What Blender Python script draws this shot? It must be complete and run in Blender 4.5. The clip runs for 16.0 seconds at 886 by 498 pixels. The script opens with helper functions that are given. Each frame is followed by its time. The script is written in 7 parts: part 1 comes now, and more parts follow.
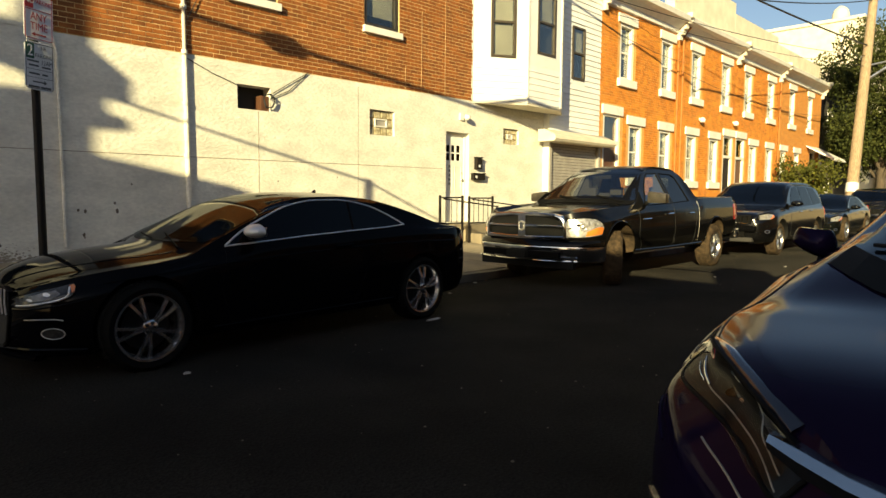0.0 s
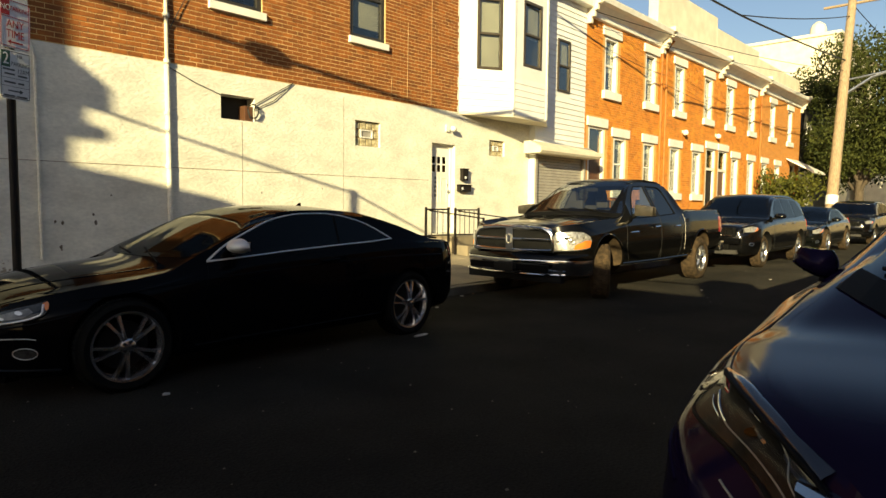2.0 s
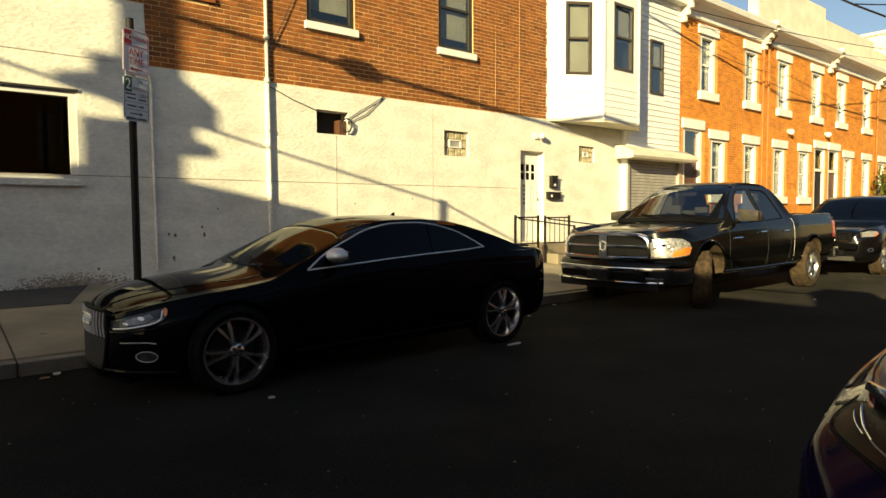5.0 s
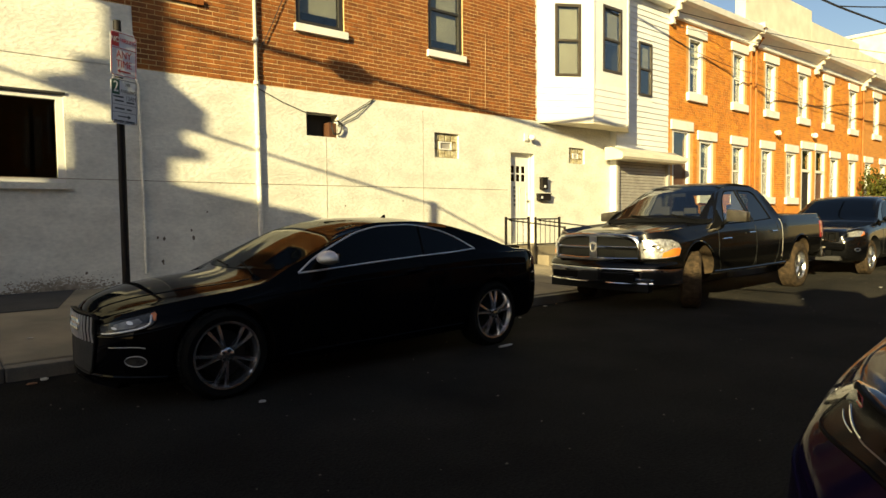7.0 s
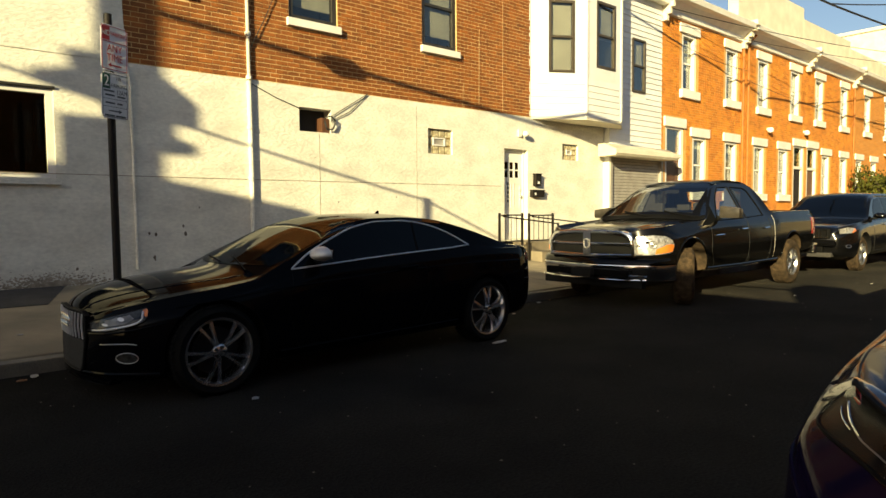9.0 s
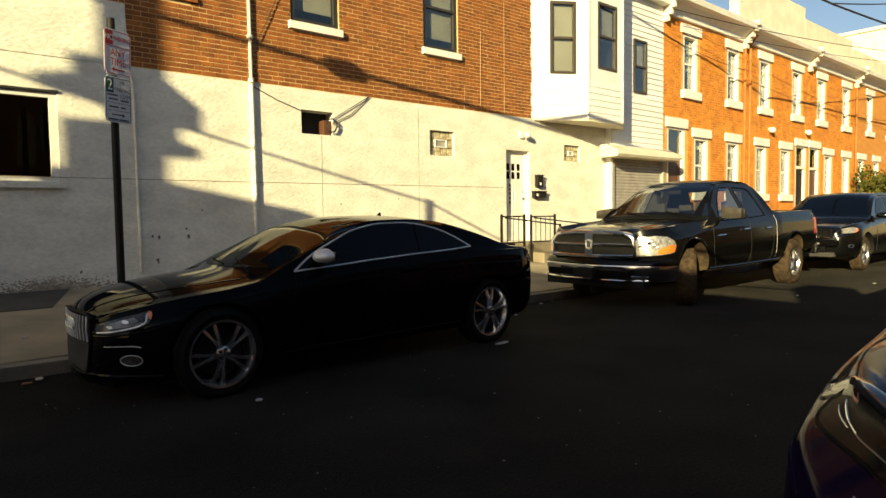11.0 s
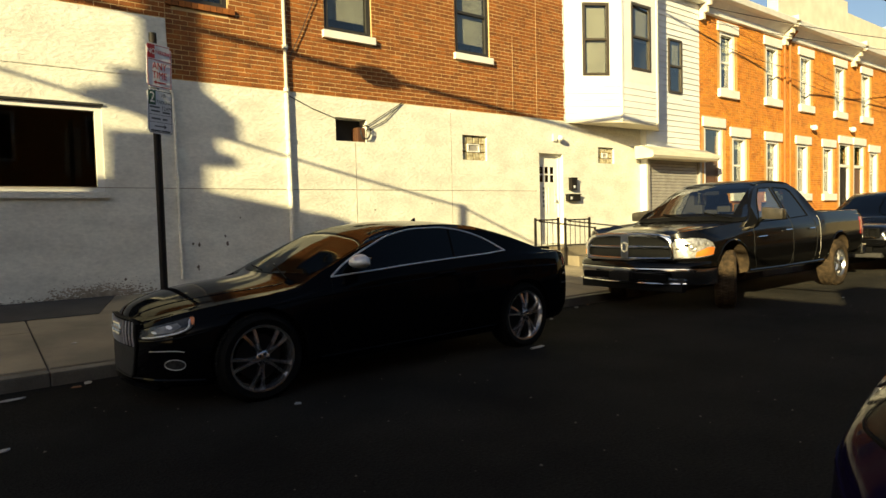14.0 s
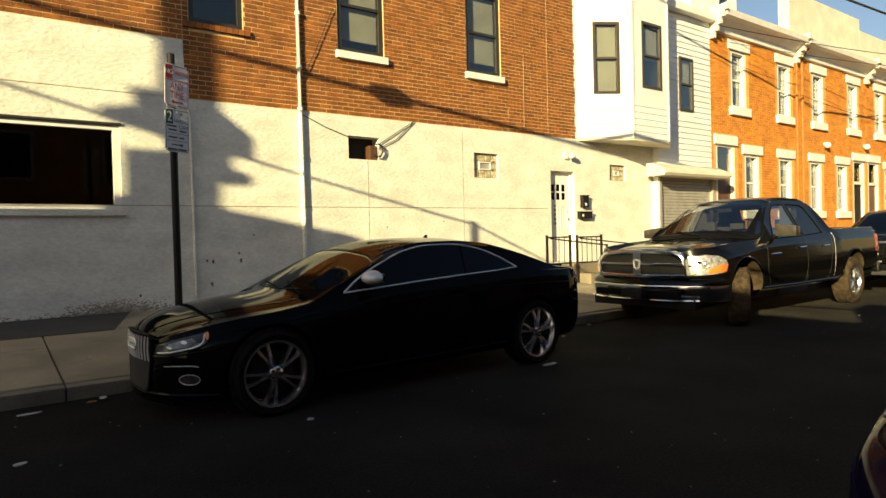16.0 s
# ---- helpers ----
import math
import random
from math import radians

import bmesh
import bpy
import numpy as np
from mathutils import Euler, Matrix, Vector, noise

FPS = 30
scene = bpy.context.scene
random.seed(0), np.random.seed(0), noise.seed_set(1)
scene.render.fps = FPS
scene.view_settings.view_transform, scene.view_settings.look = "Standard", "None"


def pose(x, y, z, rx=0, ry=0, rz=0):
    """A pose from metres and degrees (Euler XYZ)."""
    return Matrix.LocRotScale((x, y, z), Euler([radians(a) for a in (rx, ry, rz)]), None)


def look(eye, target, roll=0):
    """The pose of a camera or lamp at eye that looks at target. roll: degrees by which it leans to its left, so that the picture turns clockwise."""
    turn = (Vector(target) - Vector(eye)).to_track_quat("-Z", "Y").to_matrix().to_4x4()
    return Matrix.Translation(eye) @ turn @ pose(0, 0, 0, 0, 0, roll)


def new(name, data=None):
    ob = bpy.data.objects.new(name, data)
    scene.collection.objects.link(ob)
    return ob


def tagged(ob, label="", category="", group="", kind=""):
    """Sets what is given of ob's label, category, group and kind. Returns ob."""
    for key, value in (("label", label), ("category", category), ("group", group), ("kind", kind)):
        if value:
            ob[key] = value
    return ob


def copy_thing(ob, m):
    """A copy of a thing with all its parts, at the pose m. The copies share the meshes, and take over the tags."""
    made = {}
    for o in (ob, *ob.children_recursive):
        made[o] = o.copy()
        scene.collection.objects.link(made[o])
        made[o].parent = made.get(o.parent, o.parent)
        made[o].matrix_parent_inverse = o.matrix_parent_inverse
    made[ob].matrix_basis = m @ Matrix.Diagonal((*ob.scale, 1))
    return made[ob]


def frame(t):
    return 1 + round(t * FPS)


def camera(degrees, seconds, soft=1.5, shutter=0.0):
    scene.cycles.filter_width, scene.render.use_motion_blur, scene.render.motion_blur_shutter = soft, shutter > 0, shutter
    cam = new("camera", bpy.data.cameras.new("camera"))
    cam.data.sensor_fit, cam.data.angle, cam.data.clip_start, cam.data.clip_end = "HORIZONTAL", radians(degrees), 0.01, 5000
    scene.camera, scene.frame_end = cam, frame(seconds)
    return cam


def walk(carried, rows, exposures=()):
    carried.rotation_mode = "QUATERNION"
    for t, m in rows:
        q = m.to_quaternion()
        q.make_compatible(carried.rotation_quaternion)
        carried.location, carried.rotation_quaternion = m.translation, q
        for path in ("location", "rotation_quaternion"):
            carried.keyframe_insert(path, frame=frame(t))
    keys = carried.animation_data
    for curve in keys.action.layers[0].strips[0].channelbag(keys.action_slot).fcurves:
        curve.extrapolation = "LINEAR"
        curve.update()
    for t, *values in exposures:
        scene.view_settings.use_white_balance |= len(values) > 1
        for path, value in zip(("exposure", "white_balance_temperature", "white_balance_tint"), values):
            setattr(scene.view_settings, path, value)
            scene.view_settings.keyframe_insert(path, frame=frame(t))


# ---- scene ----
cam = camera(70.2, 16.0)
PATH = [
    (0, (0.09, -1.715, 1.265), (1.508, -0.314, 1.096), 0.4),
    (0.5, (0.149, -1.714, 1.269), (1.554, -0.303, 1.092), -0.6),
    (1, (0.147, -1.66, 1.285), (1.587, -0.277, 1.169), 0.1),
    (1.5, (0.148, -1.625, 1.295), (1.587, -0.24, 1.188), 0.5),
    (2, (0.142, -1.611, 1.3), (1.596, -0.245, 1.163), 0.6),
    (2.5, (0.132, -1.606, 1.298), (1.574, -0.228, 1.148), 0.3),
    (3, (0.125, -1.606, 1.297), (1.567, -0.228, 1.146), 0.6),
    (3.5, (0.108, -1.59, 1.299), (1.492, -0.154, 1.151), 0.4),
    (4, (0.109, -1.575, 1.292), (1.417, -0.066, 1.175), 0.1),
    (6.5, (0.106, -1.556, 1.288), (1.344, 0.01, 1.177), -0.4),
    (7, (0.11, -1.558, 1.29), (1.388, -0.022, 1.187), -0.6),
    (7.5, (0.115, -1.557, 1.29), (1.423, -0.049, 1.173), -0.4),
    (8, (0.108, -1.545, 1.292), (1.373, 0.001, 1.186), -0.2),
    (8.5, (0.11, -1.541, 1.292), (1.391, -0.009, 1.18), -0.6),
    (9, (0.116, -1.538, 1.288), (1.41, -0.017, 1.173), -0.5),
    (11.5, (0.097, -1.559, 1.29), (1.379, -0.028, 1.182), -1.0),
    (12, (0.09, -1.561, 1.29), (1.316, 0.016, 1.199), -1.6),
    (12.5, (0.091, -1.563, 1.289), (1.282, 0.041, 1.194), -1.6),
    (13, (0.096, -1.566, 1.288), (1.305, 0.024, 1.191), -1.5),
    (13.5, (0.092, -1.566, 1.29), (1.294, 0.03, 1.194), -1.5),
    (14, (0.086, -1.565, 1.292), (1.293, 0.028, 1.198), -1.5),
    (14.5, (0.082, -1.558, 1.284), (1.264, 0.053, 1.2), -1.6),
    (15, (0.081, -1.567, 1.285), (1.255, 0.05, 1.207), -1.6),
    (15.5, (0.084, -1.586, 1.282), (1.276, 0.018, 1.213), -0.8),
    (16, (0.063, -1.582, 1.279), (1.243, 0.032, 1.243), -1.5),
]
walk(cam, [(t, look(eye, target, roll)) for t, eye, target, roll in PATH])

# ---- world, sun, exposure ----
SUN_AZ, SUN_EL = radians(65.6), radians(16.6)
world = bpy.data.worlds.new("sky")
scene.world = world
world.use_nodes = True
wn = world.node_tree
bg = wn.nodes["Background"]
skytex = wn.nodes.new("ShaderNodeTexSky")
skytex.sky_type, skytex.sun_disc = "NISHITA", False
skytex.sun_elevation, skytex.sun_rotation = SUN_EL, math.atan2(-math.sin(SUN_AZ), -math.cos(SUN_AZ))
wn.links.new(skytex.outputs[0], bg.inputs[0])
skytex.dust_density, skytex.ozone_density = 1.4, 0.95
bg.inputs[1].default_value = 0.056
sun = new("sun", bpy.data.lights.new("sun", "SUN"))
sun.data.energy, sun.data.angle, sun.data.color = 5.0, radians(0.15), (1.0, 0.84, 0.445)
sun.matrix_world = look((-30, -28, 15), (-30 + math.sin(SUN_AZ) * math.cos(SUN_EL), -28 + math.cos(SUN_AZ) * math.cos(SUN_EL), 15 - math.sin(SUN_EL)))
scene.view_settings.exposure = 1.2


# ---- materials ----
def mat(name, color, rough=0.6, metal=0.0, color2=None, scale=6.0, detail=6.0, bump=0.0, bscale=60.0, coat=0.0, spec=0.5, fine=0.06, random_amount=0.0, stretch=(1, 1, 1), sun_lift=0.0):
    m = bpy.data.materials.new(name)
    m.use_nodes = True
    nt = m.node_tree
    b = nt.nodes["Principled BSDF"]
    b.inputs["Roughness"].default_value = rough
    b.inputs["Metallic"].default_value = metal
    b.inputs["Coat Weight"].default_value = coat
    b.inputs["Coat Roughness"].default_value = 0.04
    b.inputs["Specular IOR Level"].default_value = spec
    co = nt.nodes.new("ShaderNodeTexCoord")
    mp = nt.nodes.new("ShaderNodeMapping")
    mp.inputs["Scale"].default_value = stretch
    nt.links.new(co.outputs["Object"], mp.inputs[0])
    c2 = color2 or tuple(c * 0.8 for c in color)
    n1 = nt.nodes.new("ShaderNodeTexNoise")
    n1.inputs["Scale"].default_value, n1.inputs["Detail"].default_value = scale, detail
    nt.links.new(mp.outputs[0], n1.inputs["Vector"])
    ramp = nt.nodes.new("ShaderNodeValToRGB")
    ramp.color_ramp.elements[0].position, ramp.color_ramp.elements[1].position = 0.35, 0.68
    ramp.color_ramp.elements[0].color, ramp.color_ramp.elements[1].color = (*c2, 1), (*color, 1)
    nt.links.new(n1.outputs["Fac"], ramp.inputs[0])
    out = ramp.outputs[0]
    n2 = nt.nodes.new("ShaderNodeTexNoise")
    n2.inputs["Scale"].default_value, n2.inputs["Detail"].default_value = bscale, 4
    nt.links.new(mp.outputs[0], n2.inputs["Vector"])
    if fine:
        hsv = nt.nodes.new("ShaderNodeHueSaturation")
        mr = nt.nodes.new("ShaderNodeMapRange")
        mr.inputs[3].default_value, mr.inputs[4].default_value = 1 - fine * 2.5, 1 + fine * 2.5
        nt.links.new(n2.outputs["Fac"], mr.inputs[0])
        nt.links.new(mr.outputs[0], hsv.inputs["Value"])
        nt.links.new(out, hsv.inputs["Color"])
        out = hsv.outputs[0]
    if random_amount:
        inf, geo = nt.nodes.new("ShaderNodeObjectInfo"), nt.nodes.new("ShaderNodeNewGeometry")
        add = nt.nodes.new("ShaderNodeMath")
        add.operation = "ADD"
        nt.links.new(inf.outputs["Random"], add.inputs[0])
        nt.links.new(geo.outputs["Random Per Island"], add.inputs[1])
        fr = nt.nodes.new("ShaderNodeMath")
        fr.operation = "FRACT"
        nt.links.new(add.outputs[0], fr.inputs[0])
        mr2 = nt.nodes.new("ShaderNodeMapRange")
        mr2.inputs[3].default_value, mr2.inputs[4].default_value = 1 - random_amount, 1 + random_amount
        nt.links.new(fr.outputs[0], mr2.inputs[0])
        hs2 = nt.nodes.new("ShaderNodeHueSaturation")
        nt.links.new(mr2.outputs[0], hs2.inputs["Value"])
        nt.links.new(out, hs2.inputs["Color"])
        out = hs2.outputs[0]
    nt.links.new(out, b.inputs["Base Color"])
    b.inputs["Diffuse Roughness"].default_value = sun_lift
    if bump:
        bp = nt.nodes.new("ShaderNodeBump")
        bp.inputs["Strength"].default_value, bp.inputs["Distance"].default_value = bump, 0.02
        nt.links.new(n2.outputs["Fac"], bp.inputs["Height"])
        nt.links.new(bp.outputs[0], b.inputs["Normal"])
    return m


def glass(name, tint=(0.8, 0.85, 0.85), gloss=0.12, rough=0.02, most=0.9):
    m = bpy.data.materials.new(name)
    m.use_nodes = True
    nt = m.node_tree
    nt.nodes.remove(nt.nodes["Principled BSDF"])
    tr, gl, mx = nt.nodes.new("ShaderNodeBsdfTransparent"), nt.nodes.new("ShaderNodeBsdfGlossy"), nt.nodes.new("ShaderNodeMixShader")
    tr.inputs[0].default_value, gl.inputs["Roughness"].default_value = (*tint, 1), rough
    lw = nt.nodes.new("ShaderNodeLayerWeight")
    lw.inputs[0].default_value = 0.25
    mr = nt.nodes.new("ShaderNodeMapRange")
    mr.inputs[3].default_value, mr.inputs[4].default_value = gloss, most
    nt.links.new(lw.outputs["Facing"], mr.inputs[0])
    nt.links.new(mr.outputs[0], mx.inputs[0])
    nt.links.new(tr.outputs[0], mx.inputs[1])
    nt.links.new(gl.outputs[0], mx.inputs[2])
    nt.links.new(mx.outputs[0], nt.nodes["Material Output"].inputs[0])
    return m


M = dict(
    asphalt=mat("asphalt", (0.022, 0.02, 0.0165), 0.95, 0, (0.011, 0.0103, 0.009), 0.9, 10, 0.8, 60, fine=0.42, spec=0.06, sun_lift=1.0),
    concrete=mat("concrete", (0.315, 0.258, 0.168), 0.9, 0, (0.185, 0.155, 0.105), 1.6, 8, 0.25, 90, fine=0.1, random_amount=0.1),
    kerb=mat("kerb_stone", (0.17, 0.152, 0.118), 0.9, 0, (0.09, 0.082, 0.066), 3, 8, 0.4, 60, fine=0.1, random_amount=0.08),
    patch=mat("asphalt_patch", (0.05, 0.046, 0.042), 0.9, 0, (0.03, 0.028, 0.026), 3, 8, 0.3, 120, fine=0.12),
    stucco=mat("stucco", (0.79, 0.765, 0.66), 0.92, 0, (0.63, 0.61, 0.525), 2.1, 11, 0.55, 19, fine=0.09, stretch=(0.8, 0.8, 1.5)),
    brick=mat("brick", (0.31, 0.098, 0.013), 0.88, 0, (0.185, 0.056, 0.008), 5, 5, 0.3, 140, fine=0.1, random_amount=0.22),
    brick_row=mat("row_brick", (0.66, 0.25, 0.022), 0.88, 0, (0.5, 0.17, 0.018), 3, 5, 0.3, 140, fine=0.1, random_amount=0.18),
    mortar_row=mat("row_mortar", (0.7, 0.4, 0.13), 0.95, 0, (0.55, 0.29, 0.09), 4, 5, 0.3, 90),
    pipe_paint=mat("pipe_paint", (0.4, 0.15, 0.02), 0.7, 0, (0.28, 0.1, 0.015), 5, 5, 0.1, 60),
    mortar=mat("mortar", (0.72, 0.52, 0.25), 0.95, 0, (0.55, 0.38, 0.17), 4, 5, 0.3, 90),
    white=mat("white_paint", (0.8, 0.78, 0.72), 0.5, 0, (0.7, 0.68, 0.62), 3, 5, 0.05, 40, fine=0.03),
    siding=mat("white_siding", (0.78, 0.78, 0.76), 0.5, 0, (0.7, 0.7, 0.68), 2, 5, 0.04, 40, fine=0.03),
    cream=mat("cream_paint", (0.72, 0.66, 0.52), 0.6, 0, (0.6, 0.54, 0.42), 2, 5, 0.05, 40, fine=0.03),
    frame_dark=mat("dark_window_frame", (0.03, 0.027, 0.022), 0.45, 0, None, 6, 4, 0.05, 60),
    frame_bronze=mat("bronze_window_frame", (0.055, 0.042, 0.026), 0.45, 0, None, 6, 4, 0.05, 60),
    blind=mat("window_blind", (0.62, 0.58, 0.5), 0.8, 0, (0.5, 0.46, 0.4), 2, 4, 0, 40),
    curtain=mat("lace_curtain", (0.75, 0.73, 0.68), 0.9, 0, (0.6, 0.58, 0.52), 8, 5, 0.2, 50, stretch=(4, 4, 0.4)),
    # near-black stands in for the shade inside rooms and the wall recess
    dark=mat("shade_black", (0.02, 0.018, 0.016), 0.9, 0, None, 2, 3),
    iron=mat("black_iron", (0.012, 0.011, 0.01), 0.6, 0.1, (0.02, 0.015, 0.012), 14, 5, 0.15, 120, spec=0.2),
    wood_door=mat("brown_door", (0.13, 0.055, 0.025), 0.5, 0, (0.08, 0.035, 0.016), 3, 6, 0.1, 50, stretch=(6, 6, 0.5)),
    shutter=mat("galvanised_shutter", (0.46, 0.43, 0.38), 0.5, 0.25, (0.36, 0.33, 0.29), 4, 6, 0.05, 60),
    roof=mat("tar_roof", (0.05, 0.05, 0.05), 0.9, 0, None, 2, 6, 0.2, 60),
    pole=mat("weathered_pole", (0.36, 0.27, 0.17), 0.9, 0, (0.22, 0.16, 0.1), 5, 7, 0.4, 40, stretch=(6, 6, 0.4)),
    cable=mat("black_cable", (0.015, 0.015, 0.015), 0.6),
    bark=mat("bark", (0.1, 0.075, 0.05), 0.95, 0, (0.05, 0.038, 0.026), 8, 7, 0.6, 30, stretch=(3, 3, 0.6)),
    leaf=mat("leaves", (0.05, 0.056, 0.011), 0.7, 0, (0.02, 0.028, 0.007), 2, 4, 0, 30, random_amount=0.35, spec=0.15),
    leaf_light=mat("bush_leaves", (0.085, 0.085, 0.012), 0.7, 0, (0.035, 0.042, 0.008), 3, 4, 0, 30, random_amount=0.35, spec=0.15),
    sign_white=mat("sign_face", (0.72, 0.72, 0.72), 0.45, 0, (0.64, 0.64, 0.63), 6, 4),
    sign_red=mat("sign_red", (0.36, 0.015, 0.015), 0.5),
    sign_green=mat("sign_green", (0.02, 0.09, 0.05), 0.5),
    sign_dark=mat("sign_print", (0.08, 0.09, 0.09), 0.5),
    black_paint=mat("black_car_paint", (0.0025, 0.0025, 0.003), 0.07, 0, (0.002, 0.002, 0.0025), 3, 3, 0, 40, coat=0.02, spec=0.055, fine=0.02),
    grey_paint=mat("grey_car_paint", (0.0042, 0.004, 0.0037), 0.1, 0.1, (0.0034, 0.0031, 0.0029), 3, 3, 0, 300, coat=0.0, spec=0.22, fine=0.04),
    blue_paint=mat("midnight_blue_paint", (0.01, 0.0055, 0.024), 0.1, 0.2, (0.008, 0.0045, 0.018), 3, 3, 0, 300, coat=0.0, spec=0.055, fine=0.04),
    slate_paint=mat("slate_car_paint", (0.004, 0.004, 0.0045), 0.14, 0.2, None, 3, 3, 0, 300, coat=0.15, fine=0.04),
    green_paint=mat("green_car_paint", (0.005, 0.006, 0.0055), 0.16, 0.2, None, 3, 3, 0, 300, coat=0.2, fine=0.04),
    chrome=mat("chrome", (0.85, 0.84, 0.82), 0.15, 1.0, (0.6, 0.6, 0.6), 4, 3, fine=0.02),
    satin=mat("satin_aluminium", (0.75, 0.75, 0.76), 0.33, 1.0, (0.5, 0.5, 0.5), 4, 3, fine=0.02),
    silver=mat("silver_trim", (0.7, 0.7, 0.7), 0.35, 0.35, (0.58, 0.58, 0.58), 6, 3, fine=0.03),
    lamp_dark=mat("smoked_lamp_inner", (0.016, 0.013, 0.012), 0.4, 0.1, (0.006, 0.005, 0.005), 22, 3, spec=0.08),
    lamp_mid=mat("shaded_lamp_inner", (0.2, 0.2, 0.2), 0.3, 0.3, (0.09, 0.09, 0.09), 14, 3),
    # body paint made paler and glossier on the ridge to give its sky sheen
    ridge=mat("sky_sheen_ridge", (0.03, 0.03, 0.042), 0.14, 0.3, (0.022, 0.022, 0.03), 4, 3, coat=0.6, spec=0.6),
    pipe_pale=mat("pale_conduit", (0.5, 0.33, 0.16), 0.7, 0, (0.36, 0.2, 0.08), 8, 4),
    mirror_shell=mat("dull_chrome_shell", (0.16, 0.14, 0.11), 0.28, 0.7, (0.08, 0.07, 0.055), 5, 3),
    rim_dark=mat("shadowed_wheel_alloy", (0.8, 0.8, 0.81), 0.22, 0.95, (0.55, 0.55, 0.56), 6, 4, fine=0.04),
    lamp_smoke=mat("smoked_lamp_bowl", (0.05, 0.05, 0.05), 0.2, 0.3, (0.02, 0.02, 0.02), 26, 3),
    mesh_grey=mat("grey_plastic_mesh", (0.02, 0.02, 0.021), 0.7, 0, (0.006, 0.006, 0.006), 120, 2, 0.3, 200),
    rim_grey=mat("wheel_alloy", (0.66, 0.66, 0.67), 0.3, 0.9, (0.5, 0.5, 0.51), 6, 4, fine=0.04),
    rubber=mat("tyre_rubber", (0.003, 0.0038, 0.0036), 0.95, 0, (0.007, 0.0065, 0.006), 10, 5, 0.3, 120, spec=0.1),
    plastic=mat("black_plastic", (0.008, 0.008, 0.008), 0.6, 0, None, 8, 4, 0.1, 200, spec=0.25),
    amber=mat("amber_lens", (0.7, 0.2, 0.03), 0.25, 0, None, 8, 3, coat=1),
    red_lens=mat("red_lens", (0.35, 0.015, 0.012), 0.25, 0, None, 8, 3, coat=1),
    lamp_bowl=mat("lamp_reflector", (0.6, 0.59, 0.56), 0.22, 0.5, (0.22, 0.21, 0.2), 24, 4),
    seat=mat("car_interior", (0.03, 0.028, 0.026), 0.8, 0, None, 5, 4),
    litter=mat("paper_litter", (0.42, 0.4, 0.36), 0.8, 0, None, 9, 4),
    leafdry=mat("dry_leaf", (0.25, 0.12, 0.05), 0.8, 0, None, 9, 4),
    pit_shade=mat("pit_shade_brown", (0.19, 0.155, 0.11), 0.95, 0, (0.1, 0.08, 0.055), 30, 5),
    mould=mat("wall_mould", (0.4, 0.34, 0.26), 0.95, 0, (0.22, 0.18, 0.13), 12, 6),
    # sunlight on tyres and arch liners, put into a lighter tan rubber colour
    sun_lift=mat("sunlit_tyre_rubber", (0.075, 0.05, 0.028), 0.95, 0, (0.03, 0.022, 0.014), 14, 5, 0.3, 120, spec=0.15),
    trim=mat("bright_trim", (0.36, 0.35, 0.33), 0.3, 0.5, (0.26, 0.25, 0.24), 8, 3),
    grid=mat("black_grille_mesh", (0.003, 0.003, 0.003), 0.7, 0, None, 8, 3, spec=0.1),
    clear=glass("window_glass", (0.62, 0.64, 0.6), 0.05, most=0.6),
    tinted=glass("tinted_car_glass", (0.06, 0.065, 0.06), 0.03, most=0.35),
    blackglass=glass("black_privacy_glass", (0.02, 0.022, 0.02), 0.012, most=0.12),
    cabglass=glass("clear_cab_glass", (0.74, 0.78, 0.76), 0.09, most=0.65),
    carglass=glass("car_glass", (0.3, 0.33, 0.32), 0.04, most=0.34),
    shopglass=glass("shop_window_glass", (0.5, 0.5, 0.48), 0.02, most=0.3),
    lens=glass("clear_lens", (0.85, 0.87, 0.88), 0.012, most=0.04),
    glassblock=mat("glass_block", (0.62, 0.55, 0.36), 0.15, 0, (0.3, 0.25, 0.14), 18, 4, 0.4, 40, coat=0.5),
)


# ---- builders ----
def mesh_of(bm, name, smooth=False):
    me = bpy.data.meshes.new(name)
    bmesh.ops.recalc_face_normals(bm, faces=bm.faces)
    bm.to_mesh(me)
    bm.free()
    if smooth:
        for p in me.polygons:
            p.use_smooth = True
        me.set_sharp_from_angle(angle=radians(38))
    return me


def part(name, bm, material, parent=None, label="", smooth=False):
    ob = new(name, mesh_of(bm, name, smooth))
    ob.data.materials.append(material)
    ob.parent = parent
    if label:
        tagged(ob, label)
    return ob


def thing(name, label, category, group="", kind="", at=(0, 0, 0)):
    ob = new(name)
    ob.matrix_world = pose(*at) if len(at) != 16 else at
    ob.empty_display_size = 0.2
    return tagged(ob, label, category, group, kind)


def box(bm, x0, x1, y0, y1, z0, z1, bevel=0.0):
    vs = [bm.verts.new((x, y, z)) for x in (x0, x1) for y in (y0, y1) for z in (z0, z1)]
    for f in ((0, 1, 3, 2), (4, 6, 7, 5), (0, 4, 5, 1), (2, 3, 7, 6), (0, 2, 6, 4), (1, 5, 7, 3)):
        bm.faces.new([vs[i] for i in f])
    if bevel:
        es = list({e for v in vs for e in v.link_edges})
        bmesh.ops.bevel(bm, geom=es, offset=bevel, segments=2, affect="EDGES", profile=0.7)
    return bm


def cube(*a, **k):
    return box(bmesh.new(), *a, **k)


